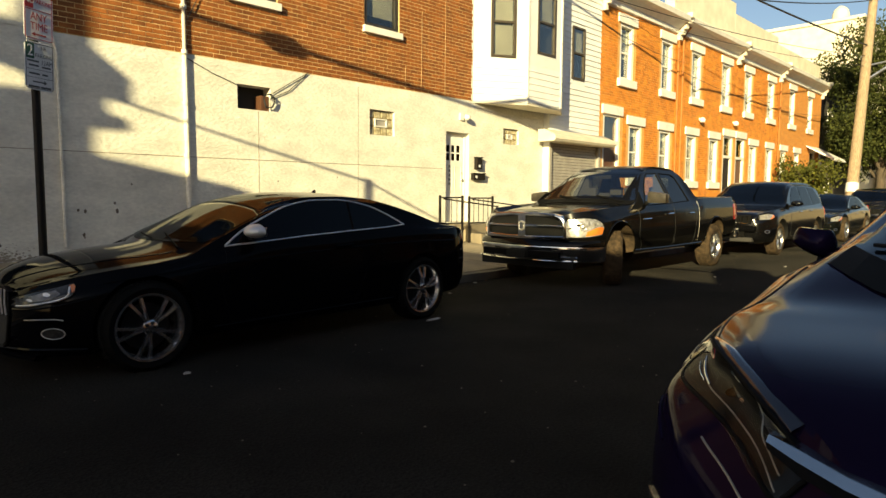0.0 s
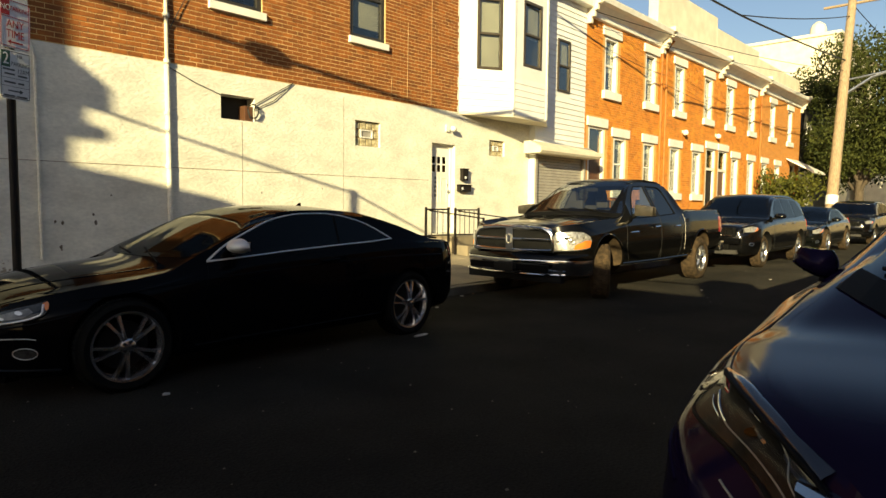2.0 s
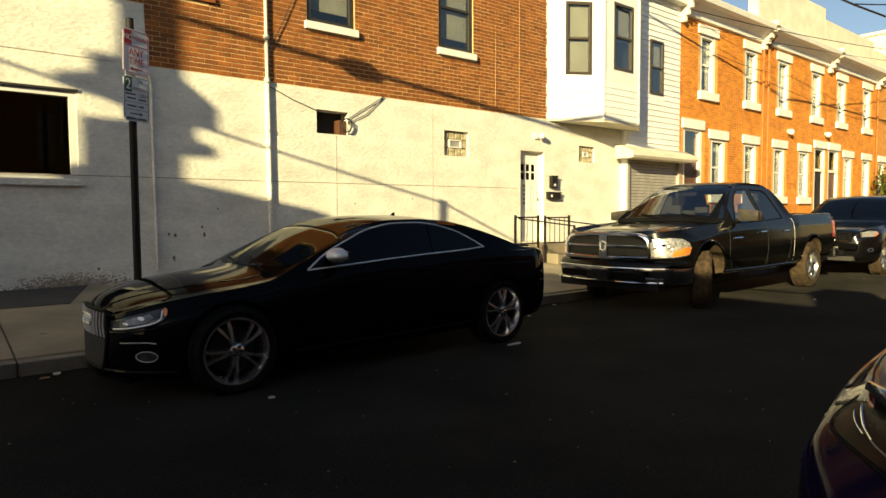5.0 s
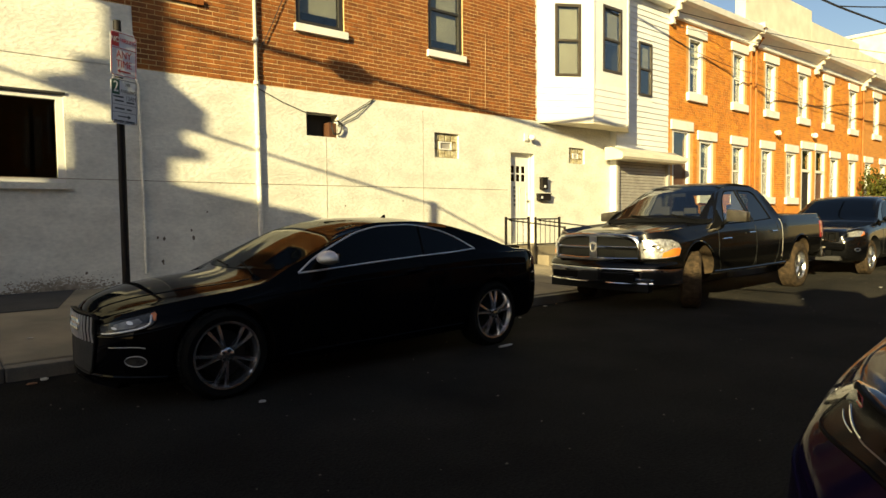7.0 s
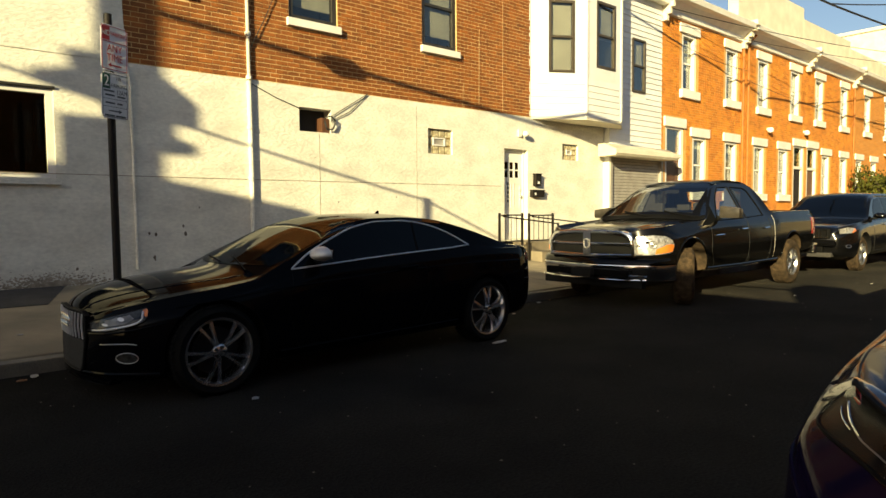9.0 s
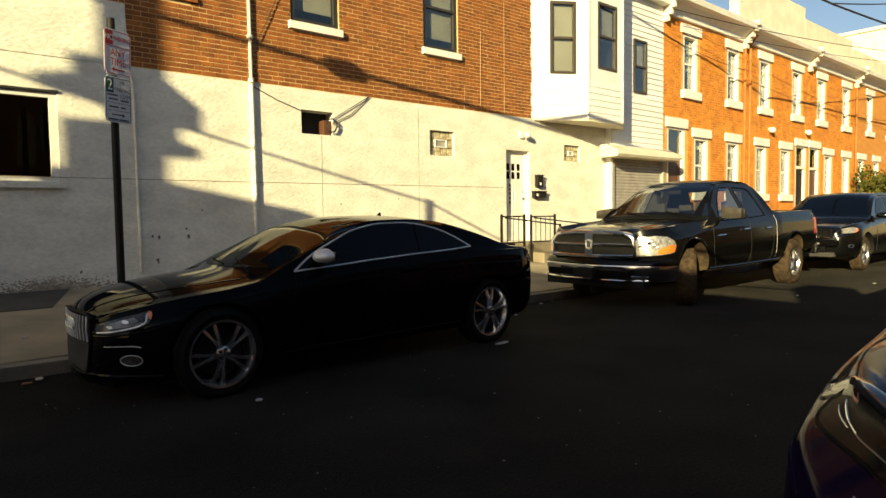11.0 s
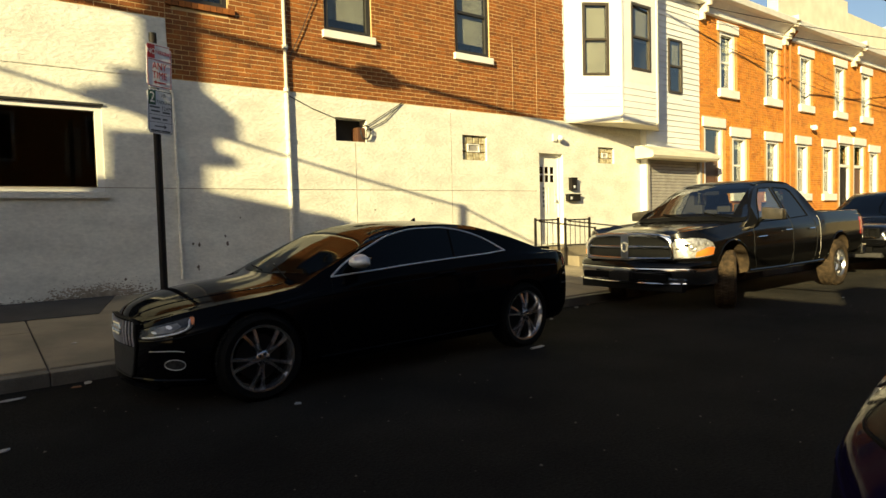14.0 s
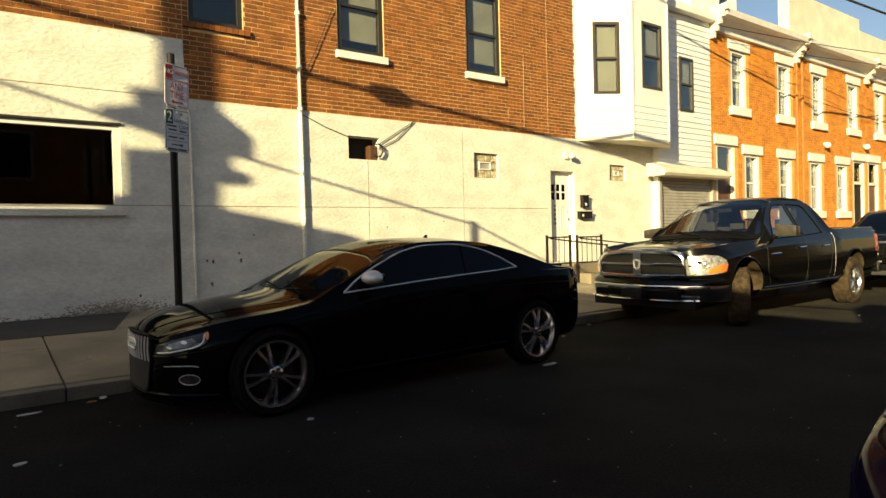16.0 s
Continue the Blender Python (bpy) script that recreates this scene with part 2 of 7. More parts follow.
def prism(bm, outline, z0, z1):
    """A solid over a plan outline of (x, y)."""
    lo, hi = [bm.verts.new((x, y, z0)) for x, y in outline], [bm.verts.new((x, y, z1)) for x, y in outline]
    bm.faces.new(lo[::-1]), bm.faces.new(hi)
    n = len(outline)
    for i in range(n):
        bm.faces.new((lo[i], lo[(i + 1) % n], hi[(i + 1) % n], hi[i]))
    return bm


def tube(bm, pts, r, sides=8, r1=None, closed=False):
    """A round bar along points."""
    pts = [Vector(p) for p in pts]
    n = len(pts)
    rings = []
    for i, p in enumerate(pts):
        a, b = (pts[i - 1], pts[(i + 1) % n]) if closed else (pts[max(i - 1, 0)], pts[min(i + 1, n - 1)])
        d = (b - a).normalized()
        u = d.orthogonal().normalized() if abs(d.z) > 0.99 else d.cross(Vector((0, 0, 1))).normalized()
        v = d.cross(u)
        rr = r if r1 is None else r + (r1 - r) * i / max(n - 1, 1)
        rings.append([bm.verts.new(p + rr * (math.cos(k * math.tau / sides) * u + math.sin(k * math.tau / sides) * v)) for k in range(sides)])
    for i in range(n if closed else n - 1):
        a, b = rings[i], rings[(i + 1) % n]
        for k in range(sides):
            bm.faces.new((a[k], a[(k + 1) % sides], b[(k + 1) % sides], b[k]))
    if not closed:
        bm.faces.new(rings[0][::-1]), bm.faces.new(rings[-1])
    return bm


def bar(pts, r, sides=8, **k):
    return tube(bmesh.new(), pts, r, sides, **k)


def lathe(bm, profile, steps=40, axis="y", at=(0, 0, 0)):
    """Turn (radius, offset) points round an axis."""
    rings = []
    for k in range(steps):
        c, s = math.cos(k * math.tau / steps), math.sin(k * math.tau / steps)
        ring = []
        for r, o in profile:
            p = (r * c, o, r * s) if axis == "y" else ((r * c, r * s, o) if axis == "z" else (o, r * c, r * s))
            ring.append(bm.verts.new(Vector(p) + Vector(at)))
        rings.append(ring)
    for k in range(steps):
        a, b = rings[k], rings[(k + 1) % steps]
        for i in range(len(profile) - 1):
            bm.faces.new((a[i], a[i + 1], b[i + 1], b[i]))
    return bm


def wall(bm, x0, x1, z0, z1, y, thick, holes=()):
    """A wall along x whose face is at y, with openings (x0, x1, z0, z1) through it, as one connected solid."""
    xs = sorted({x0, x1, *[min(max(v, x0), x1) for h in holes for v in h[:2]]})
    zs = sorted({z0, z1, *[min(max(v, z0), z1) for h in holes for v in h[2:4]]})
    nx, nz = len(xs) - 1, len(zs) - 1

    def solid(i, k):
        return 0 <= i < nx and 0 <= k < nz and not any(h[0] <= xs[i] + 1e-6 and xs[i + 1] <= h[1] + 1e-6 and h[2] <= zs[k] + 1e-6 and zs[k + 1] <= h[3] + 1e-6 for h in holes)

    made = {}

    def v(i, k, s):
        if (i, k, s) not in made:
            made[i, k, s] = bm.verts.new((xs[i], y + s * thick, zs[k]))
        return made[i, k, s]

    for i in range(nx):
        for k in range(nz):
            if not solid(i, k):
                continue
            bm.faces.new((v(i, k, 0), v(i + 1, k, 0), v(i + 1, k + 1, 0), v(i, k + 1, 0)))
            bm.faces.new((v(i, k, 1), v(i, k + 1, 1), v(i + 1, k + 1, 1), v(i + 1, k, 1)))
            for di, dk, p, q in ((-1, 0, (i, k), (i, k + 1)), (1, 0, (i + 1, k), (i + 1, k + 1)), (0, -1, (i, k), (i + 1, k)), (0, 1, (i, k + 1), (i + 1, k + 1))):
                if not solid(i + di, k + dk):
                    bm.faces.new((v(*p, 0), v(*q, 0), v(*q, 1), v(*p, 1)))
    return bm


def side_solid(outline, half):
    """A solid over a side outline of (x, z), as wide as twice half."""
    bm = bmesh.new()
    a, b = [bm.verts.new((x, -half, z)) for x, z in outline], [bm.verts.new((x, half, z)) for x, z in outline]
    bm.faces.new(a), bm.faces.new(b[::-1])
    n = len(outline)
    for i in range(n):
        bm.faces.new((a[i], b[i], b[(i + 1) % n], a[(i + 1) % n]))
    return bm


def spline(points):
    """A smooth function through (x, value) points."""
    xs, vs = np.array(points, float).T
    m = np.gradient(vs, xs)
    d = np.diff(vs) / np.diff(xs)
    m[1:-1] = np.where(d[:-1] * d[1:] > 0, 2 * d[:-1] * d[1:] / (d[:-1] + d[1:] + 1e-12), 0)
    m[0], m[-1] = d[0], d[-1]

    def f(x):
        x = min(max(x, xs[0]), xs[-1])
        i = min(int(np.searchsorted(xs, x, "right")) - 1, len(xs) - 2)
        h = xs[i + 1] - xs[i]
        t = (x - xs[i]) / h
        return float((2 * t**3 - 3 * t**2 + 1) * vs[i] + (t**3 - 2 * t**2 + t) * h * m[i] + (3 * t**2 - 2 * t**3) * vs[i + 1] + (t**3 - t**2) * h * m[i + 1])

    return f


BRICK_W, BRICK_H = 0.213, 0.0735


def brick_rows(x0, x1, z0, z1, holes, seed):
    """The bricks of a running-bond field, as (x0, x1, z0, z1), cut at openings."""
    rng = random.Random(seed)
    rows = int(round((z1 - z0) / BRICK_H))
    for r in range(rows):
        za, zb = z0 + r * BRICK_H + 0.005, z0 + (r + 1) * BRICK_H - 0.005
        x = x0 - (BRICK_W / 2 if r % 2 else 0)
        while x < x1:
            spans = [(max(x, x0) + 0.004, min(x + BRICK_W, x1) - 0.004)]
            for h in holes:
                if h[2] < zb - 0.01 and h[3] > za + 0.01:
                    spans = [s for a, b in spans for s in ((a, min(b, h[0] - 0.004)), (max(a, h[1] + 0.004), b)) if s[1] - s[0] > 0.02]
            for a, b in spans:
                if b - a > 0.02:
                    yield a, b, za, zb, rng.uniform(-0.003, 0.003)
            x += BRICK_W


def brick_mesh(name, bricks, y, depth=0.03):
    """Many bricks in one mesh, proud of the joints behind them."""
    verts, faces = [], []
    for a, b, c, d, j in bricks:
        n = len(verts)
        f = y + j
        verts += [(a, f + depth, c), (b, f + depth, c), (b, f + depth, d), (a, f + depth, d), (a + 0.002, f, c + 0.002), (b - 0.002, f, c + 0.002), (b - 0.002, f, d - 0.002), (a + 0.002, f, d - 0.002)]
        faces += [(n + 4, n + 5, n + 6, n + 7), (n, n + 1, n + 5, n + 4), (n + 1, n + 2, n + 6, n + 5), (n + 2, n + 3, n + 7, n + 6), (n + 3, n, n + 4, n + 7)]
    me = bpy.data.meshes.new(name)
    me.from_pydata(verts, [], faces)
    return me


def sash_window(parent, x0, x1, z0, z1, y, frame, cover="blind", mid=0.5, fw=0.05, sill=None, name="window", drop=0.5):
    """A double-hung window in an opening: frame, two sashes, panes, cover behind, and a near-black lining for the
    room's shade.
    """
    w = part(name, wall(bmesh.new(), x0, x1, z0, z1, y, 0.07, [(x0 + fw, x1 - fw, z0 + fw, z1 - fw)]), frame, parent)
    zm = z0 + (z1 - z0) * mid
    part("meeting_rail", cube(x0 + fw, x1 - fw, y + 0.012, y + 0.06, zm - 0.025, zm + 0.025), frame, w)
    for a, b, o in ((z0 + fw, zm - 0.025, 0.045), (zm + 0.025, z1 - fw, 0.03)):
        p = part("pane", cube(x0 + fw, x1 - fw, y + o, y + o + 0.005, a, b), M["clear"], w)
        p.visible_shadow = False
    if cover:
        zc = z0 + (z1 - z0) * (1 - drop)
        part(cover, drape(x0 + fw, x1 - fw, y + 0.1, zc, z1 - fw, 0.012 if cover == "curtain" else 0.0), M[cover], w)
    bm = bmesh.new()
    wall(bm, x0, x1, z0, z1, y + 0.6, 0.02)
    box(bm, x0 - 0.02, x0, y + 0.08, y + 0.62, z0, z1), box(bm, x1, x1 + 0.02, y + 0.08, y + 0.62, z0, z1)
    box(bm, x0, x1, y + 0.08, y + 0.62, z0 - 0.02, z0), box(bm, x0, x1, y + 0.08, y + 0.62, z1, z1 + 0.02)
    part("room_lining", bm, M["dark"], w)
    if sill:
        part("sill", cube(x0 - sill[0], x1 + sill[0], y - sill[1], y + 0.06, z0 - sill[2], z0, bevel=0.008), M["white"], w)
    return w


def drape(x0, x1, y, z0, z1, wave):
    bm = bmesh.new()
    n = max(4, int((x1 - x0) / 0.02)) if wave else 2
    rows = [[bm.verts.new((x0 + (x1 - x0) * i / n, y + wave * math.sin(i * 1.1) + o, z)) for i in range(n + 1)] for z, o in ((z0, 0), (z1, 0))]
    back = [[bm.verts.new((v.co.x, v.co.y + 0.006, v.co.z)) for v in r] for r in rows]
    for i in range(n):
        bm.faces.new((rows[0][i], rows[0][i + 1], rows[1][i + 1], rows[1][i]))
        bm.faces.new((back[0][i], back[1][i], back[1][i + 1], back[0][i + 1]))
    return bm


# ---- ground ----
KERB_Y, WALL_Y, ROW_Y = 4.6, 8.4, 8.2
SW0, SW1 = 0.10, 0.325


def walk_z(y):
    return SW0 + (SW1 - SW0) * (y - KERB_Y) / (WALL_Y - KERB_Y)


bm = bmesh.new()
nx, ny = 90, 24
xs = [-60 + 120 * i / nx for i in range(nx + 1)]
ys = [-16 + (KERB_Y + 0.05 + 16) * j / ny for j in range(ny + 1)]
grid = [[bm.verts.new((x, y, 0.012 * noise.noise(Vector((x * 0.4, y * 0.4, 3))) - 0.02 * max(0, y - 3.4))) for y in ys] for x in xs]
for i in range(nx):
    for j in range(ny):
        bm.faces.new((grid[i][j], grid[i + 1][j], grid[i + 1][j + 1], grid[i][j + 1]))
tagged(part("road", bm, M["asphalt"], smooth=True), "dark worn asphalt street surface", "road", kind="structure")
bm = bmesh.new()
vs = [bm.verts.new(p) for p in ((-900, -900, -0.08), (900, -900, -0.08), (900, 900, -0.08), (-900, 900, -0.08))]
bm.faces.new(vs)
tagged(part("ground", bm, M["patch"]), "dark ground reaching to the horizon", "ground", kind="structure")

# pavement: slabs between joints, sloping up to the walls
pavement = thing("pavement", "worn tan concrete pavement with joints", "pavement", kind="structure")
slabs = [-30 + 1.52 * i for i in range(50)]
slab_off = 0.60 - slabs[20]
for i, xa in enumerate(slabs):
    xa += slab_off
    for ya, yb in ((KERB_Y + 0.16, 6.4), (6.4, WALL_Y + 0.02)):
        bm = bmesh.new()
        za, zb = walk_z(ya), walk_z(yb)
        j = 0.007
        d = random.uniform(-0.004, 0.004)
        top = [bm.verts.new((x, y, z)) for x, y, z in ((xa + j, ya + j, za + d), (xa + 1.52 - j, ya + j, za + d), (xa + 1.52 - j, yb - j, zb - d), (xa + j, yb - j, zb - d))]
        low = [bm.verts.new((v.co.x, v.co.y, -0.1)) for v in top]
        bm.faces.new(top)
        for k in range(4):
            bm.faces.new((top[k], low[k], low[(k + 1) % 4], top[(k + 1) % 4]))
        bmesh.ops.bevel(bm, geom=[e for e in bm.edges if all(v in top for v in e.verts)], offset=0.008, segments=1, affect="EDGES")
        part("slab", bm, M["concrete"], pavement)
bm = bmesh.new()
vs = [bm.verts.new((x, y, walk_z(y) - 0.02)) for x, y in ((-60, KERB_Y + 0.1), (60, KERB_Y + 0.1), (60, 8.6), (-60, 8.6))]
bm.faces.new(vs)
part("bedding", bm, M["patch"], pavement)
# asphalt patch beside the wall
bm = bmesh.new()
for a in ((-6, 7.1, 0.008), (1.35, 7.1, 0.008), (1.75, WALL_Y - 0.005, 0.008), (-6, WALL_Y - 0.005, 0.008)):
    bm.verts.new((a[0], a[1], walk_z(a[1]) + a[2]))
bm.verts.ensure_lookup_table()
top = list(bm.verts)
f = bm.faces.new(top)
ext = bmesh.ops.extrude_face_region(bm, geom=[f])
for v in [g for g in ext["geom"] if isinstance(g, bmesh.types.BMVert)]:
    v.co.z -= 0.03
tagged(part("pavement_patch", bm, M["patch"]), "dark asphalt patch along the foot of the stucco wall", "pavement patch", kind="structure")

kerb = thing("kerb", "rough grey stone kerb at the street edge", "kerb", kind="structure")
for i, xa in enumerate(slabs):
    xa += slab_off
    part("kerbstone", cube(xa + 0.004, xa + 1.516, KERB_Y + random.uniform(-0.006, 0.006), KERB_Y + 0.165, -0.15, SW0 + random.uniform(-0.006, 0.006), bevel=0.018), M["kerb"], kerb)

# ---- corner building: stucco below, brick above ----
corner = thing("corner_building", "two-storey corner building, cream stucco below and red brick above", "building")
X0, X1, ZB, ZT = -6.0, 14.12, 3.48, 7.3
HOLE = (5.35, 5.98, 2.72, 3.13)
GB1, GB2 = (8.2, 8.86, 2.49, 2.995), (12.44, 13.06, 2.56, 2.95)
DOOR = (10.40, 11.18, 0.66, 2.72)
BIGWIN = (-1.6, 1.70, 1.80, 3.0)
W0, W1, W2 = (2.70, 3.53, 4.66, 6.3), (5.20, 6.14, 4.60, 6.3), (8.08, 8.99, 4.61, 6.3)
part("stucco_wall", wall(bmesh.new(), X0, X1, -0.2, ZB, WALL_Y, 0.3, [HOLE, GB1, GB2, DOOR, BIGWIN]), M["stucco"], corner, "cream stucco lower wall, stained near the pavement")
bm = bmesh.new()
box(bm, X0, 2.60, WALL_Y - 0.012, WALL_Y + 0.1, ZB, 4.36, bevel=0.012)
part("stucco_band", bm, M["stucco"], corner)
part("brick_backing", wall(bmesh.new(), X0, 11.9, ZB, ZT, WALL_Y + 0.006, 0.29, [W0, W1, W2]), M["mortar"], corner)
part("coping", cube(X0, 11.9, WALL_Y - 0.08, WALL_Y + 0.4, ZT, ZT + 0.12, bevel=0.02), M["cream"], corner)
part("roof", cube(X0, 14.1, WALL_Y + 0.3, 20, ZT - 0.25, ZT - 0.1), M["roof"], corner)
bm = bmesh.new()
box(bm, X0, X0 + 0.3, WALL_Y + 0.3, 20, -0.2, ZT), box(bm, X0, 14.1, 19.7, 20, -0.2, ZT)
part("side_wall", bm, M["stucco"], corner)
# scored joints in the stucco
bm = bmesh.new()
tube(bm, [(X0, WALL_Y + 0.001, 1.87), (4.3, WALL_Y - 0.001, 1.86), (10.3, WALL_Y - 0.001, 1.87)], 0.006, 6)
for xv, za, zb in ((5.72, 0.3, 2.7), (7.9, 1.2, 3.4)):
    tube(bm, [(xv, WALL_Y - 0.001, za), (xv + 0.01, WALL_Y - 0.001, zb)], 0.004, 6)
part("stucco_joint", bm, M["mould"], corner)

win = sash_window(corner, *W0, WALL_Y + 0.03, M["frame_dark"], "blind", 0.5, 0.075, drop=0.3)
bm = bmesh.new()
for i in range(11):
    xa = W0[0] - 0.1 + i * 0.094
    box(bm, xa + 0.004, xa + 0.09, WALL_Y - 0.04, WALL_Y + 0.1, W0[2] - 0.09, W0[2] - 0.005)
part("brick_sill", bm, M["brick"], corner)
for w in (W1, W2):
    sash_window(corner, *w, WALL_Y + 0.03, M["frame_dark"], "blind", 0.5, 0.085, sill=(0.05, 0.10, 0.13), drop=0.85)

# shop window
bw = part("window", wall(bmesh.new(), *BIGWIN, WALL_Y + 0.02, 0.1, [(BIGWIN[0] + 0.09, BIGWIN[1] - 0.09, BIGWIN[2] + 0.06, BIGWIN[3] - 0.07)]), M["white"], corner, "large shop window in a white frame")
p = part("pane", cube(BIGWIN[0] + 0.09, BIGWIN[1] - 0.09, WALL_Y + 0.06, WALL_Y + 0.068, BIGWIN[2] + 0.06, BIGWIN[3] - 0.07), M["shopglass"], bw)
p.visible_shadow = False
part("sill", cube(BIGWIN[0] - 0.05, BIGWIN[1] + 0.05, WALL_Y - 0.06, WALL_Y + 0.1, BIGWIN[2] - 0.09, BIGWIN[2], bevel=0.01), M["stucco"], bw)
part("drip_edge", cube(BIGWIN[0] - 0.03, BIGWIN[1] + 0.02, WALL_Y - 0.025, WALL_Y + 0.02, BIGWIN[3], BIGWIN[3] + 0.03), M["frame_dark"], bw)
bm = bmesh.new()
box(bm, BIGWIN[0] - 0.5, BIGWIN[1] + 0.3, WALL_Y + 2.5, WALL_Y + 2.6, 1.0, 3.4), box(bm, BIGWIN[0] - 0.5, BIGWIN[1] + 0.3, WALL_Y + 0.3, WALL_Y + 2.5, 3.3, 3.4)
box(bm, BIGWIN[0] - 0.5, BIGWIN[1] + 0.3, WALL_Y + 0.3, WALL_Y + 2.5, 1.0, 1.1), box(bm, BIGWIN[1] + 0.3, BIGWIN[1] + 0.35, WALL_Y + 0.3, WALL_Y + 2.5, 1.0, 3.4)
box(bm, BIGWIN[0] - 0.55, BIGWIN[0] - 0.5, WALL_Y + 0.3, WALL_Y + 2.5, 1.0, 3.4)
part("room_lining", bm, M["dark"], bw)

# hole in the stucco with loose cable coil
bm = bmesh.new()
box(bm, HOLE[0], HOLE[1], WALL_Y + 0.26, WALL_Y + 0.3, HOLE[2], HOLE[3])
box(bm, HOLE[0] - 0.02, HOLE[0], WALL_Y + 0.02, WALL_Y + 0.3, HOLE[2], HOLE[3])
part("wall_recess", bm, M["dark"], corner, "open recess in the stucco wall, its shade painted near-black")
bm = bmesh.new()
box(bm, HOLE[1] - 0.17, HOLE[1] - 0.01, WALL_Y + 0.05, WALL_Y + 0.28, HOLE[2], HOLE[3] - 0.14, bevel=0.02)
part("recess_board", bm, M["wood_door"], corner)
coil = []
for k in range(60):
    a = k * math.tau / 19
    coil.append((HOLE[1] - 0.06 + (0.10 + 0.015 * math.sin(k)) * math.cos(a), WALL_Y - 0.03 - 0.0006 * k, HOLE[2] + 0.17 + (0.13 + 0.02 * math.sin(k * 0.7)) * math.sin(a)))
tagged(part("cable_coil", bar(coil, 0.007, 6), M["cable"], smooth=True), "coil of black cable hanging at the wall recess", "cable")

# pits and scars in the stucco: flat discs, the pits' shade painted brown
rp = random.Random(8)
for x, z, r in ((2.86, 1.02, 0.03), (2.95, 1.0, 0.035), (3.35, 1.12, 0.025), (3.38, 1.0, 0.04), (2.92, 0.66, 0.035), (2.93, 0.62, 0.02), (3.6, 1.4, 0.02), (1.9, 0.55, 0.03), (6.1, 1.5, 0.02), (7.4, 1.6, 0.018)):
    bm = bmesh.new()
    r *= 0.6
    rim = [bm.verts.new((x + r * math.cos(k * math.tau / 9) * rp.uniform(0.6, 1.1), WALL_Y - 0.002, z + r * 1.2 * math.sin(k * math.tau / 9) * rp.uniform(0.6, 1.2))) for k in range(9)]
    cen = bm.verts.new((x, WALL_Y - 0.001, z))
    out = [bm.verts.new((x + (v.co.x - x) * 1.25, WALL_Y - 0.0005, z + (v.co.z - z) * 1.25)) for v in rim]
    for k in range(9):
        bm.faces.new((cen, rim[k], rim[(k + 1) % 9])), bm.faces.new((rim[k], out[k], out[(k + 1) % 9], rim[(k + 1) % 9]))
    part("stucco_scar", bm, M["pit_shade"], corner)
# blotches of mould at the foot of the stucco
rs = random.Random(21)
bm = bmesh.new()
for n in range(1100):
    u = abs(rs.gauss(0, 1))
    cx = rs.gauss(1.6, 0.28) if n < 800 else rs.uniform(-2, 5)
    cz = walk_z(WALL_Y) + 0.01 + (0.10 if n < 800 else 0.03) * u
    r = rs.uniform(0.003, 0.016) * max(0.3, 1.2 - 0.4 * u)
    m = rs.randint(6, 9)
    vs = [bm.verts.new((cx + r * rs.uniform(0.5, 1.4) * math.cos(q * math.tau / m) * 1.6, WALL_Y - 0.001 - 0.000002 * n, cz + r * rs.uniform(0.5, 1.3) * math.sin(q * math.tau / m))) for q in range(m)]
    bm.faces.new(vs)
tagged(part("mould_stain", bm, M["mould"], corner), kind="stuff")

# glass-block windows
for (a, b, c, d), cols in ((GB1, 4), (GB2, 3)):
    gw = part("glass_block_window", wall(bmesh.new(), a, b, c, d, WALL_Y + 0.1, 0.1, []), M["mortar"], corner)
    sx, sz = (b - a) / cols, (d - c) / 3
    for i in range(cols):
        for k in range(3):
            if k == 1 and 0 < i < cols - 1:
                continue
            part("glass_block", cube(a + i * sx + 0.012, a + (i + 1) * sx - 0.012, WALL_Y + 0.055, WALL_Y + 0.12, c + k * sz + 0.012, c + (k + 1) * sz - 0.012, bevel=0.015), M["glassblock"], gw)
    part("vent_frame", wall(bmesh.new(), a + sx, b - sx, c + sz, c + 2 * sz, WALL_Y + 0.04, 0.06, [(a + sx + 0.03, b - sx - 0.03, c + sz + 0.025, c + 2 * sz - 0.025)]), M["white"], gw)
    part("vent_flap", cube(a + sx + 0.03, b - sx - 0.03, WALL_Y + 0.06, WALL_Y + 0.08, c + sz + 0.025, c + 2 * sz - 0.025), M["shutter"], gw)

# white entrance door with stoop, mail boxes, lamp and rails
a, b, c, d = DOOR
bm = wall(bmesh.new(), a, b, c, d, WALL_Y + 0.1, 0.08, [(a + 0.06, b - 0.06, c, d - 0.06)])
dr = part("door", bm, M["white"], corner, "white panelled entrance door with six small panes")
leaf_holes = []
for i in range(3):
    for k in range(2):
        xa = a + 0.13 + i * 0.175
        za = c + 1.42 + k * 0.19
        leaf_holes.append((xa, xa + 0.125, za, za + 0.16))
part("door_leaf", wall(bmesh.new(), a + 0.06, b - 0.06, c + 0.01, d - 0.06, WALL_Y + 0.13, 0.04, leaf_holes), M["white"], dr)
for h in leaf_holes:
    part("pane", cube(*h[:2], WALL_Y + 0.145, WALL_Y + 0.15, *h[2:]), M["tinted"], dr)
bm = bmesh.new()
for za, zb in ((0.15, 0.6), (0.7, 1.3)):
    for xa in (a + 0.13, a + 0.42):
        wall(bm, xa, xa + 0.23, c + za, c + zb, WALL_Y + 0.122, 0.01, [(xa + 0.025, xa + 0.205, c + za + 0.025, c + zb - 0.025)])
part("door_panel", bm, M["white"], dr)
for i in range(5):
    part("number_bar", cube(a + 0.22, a + 0.255, WALL_Y + 0.112, WALL_Y + 0.122, c + 0.85 + i * 0.1, c + 0.91 + i * 0.1), M["sign_dark"], dr)
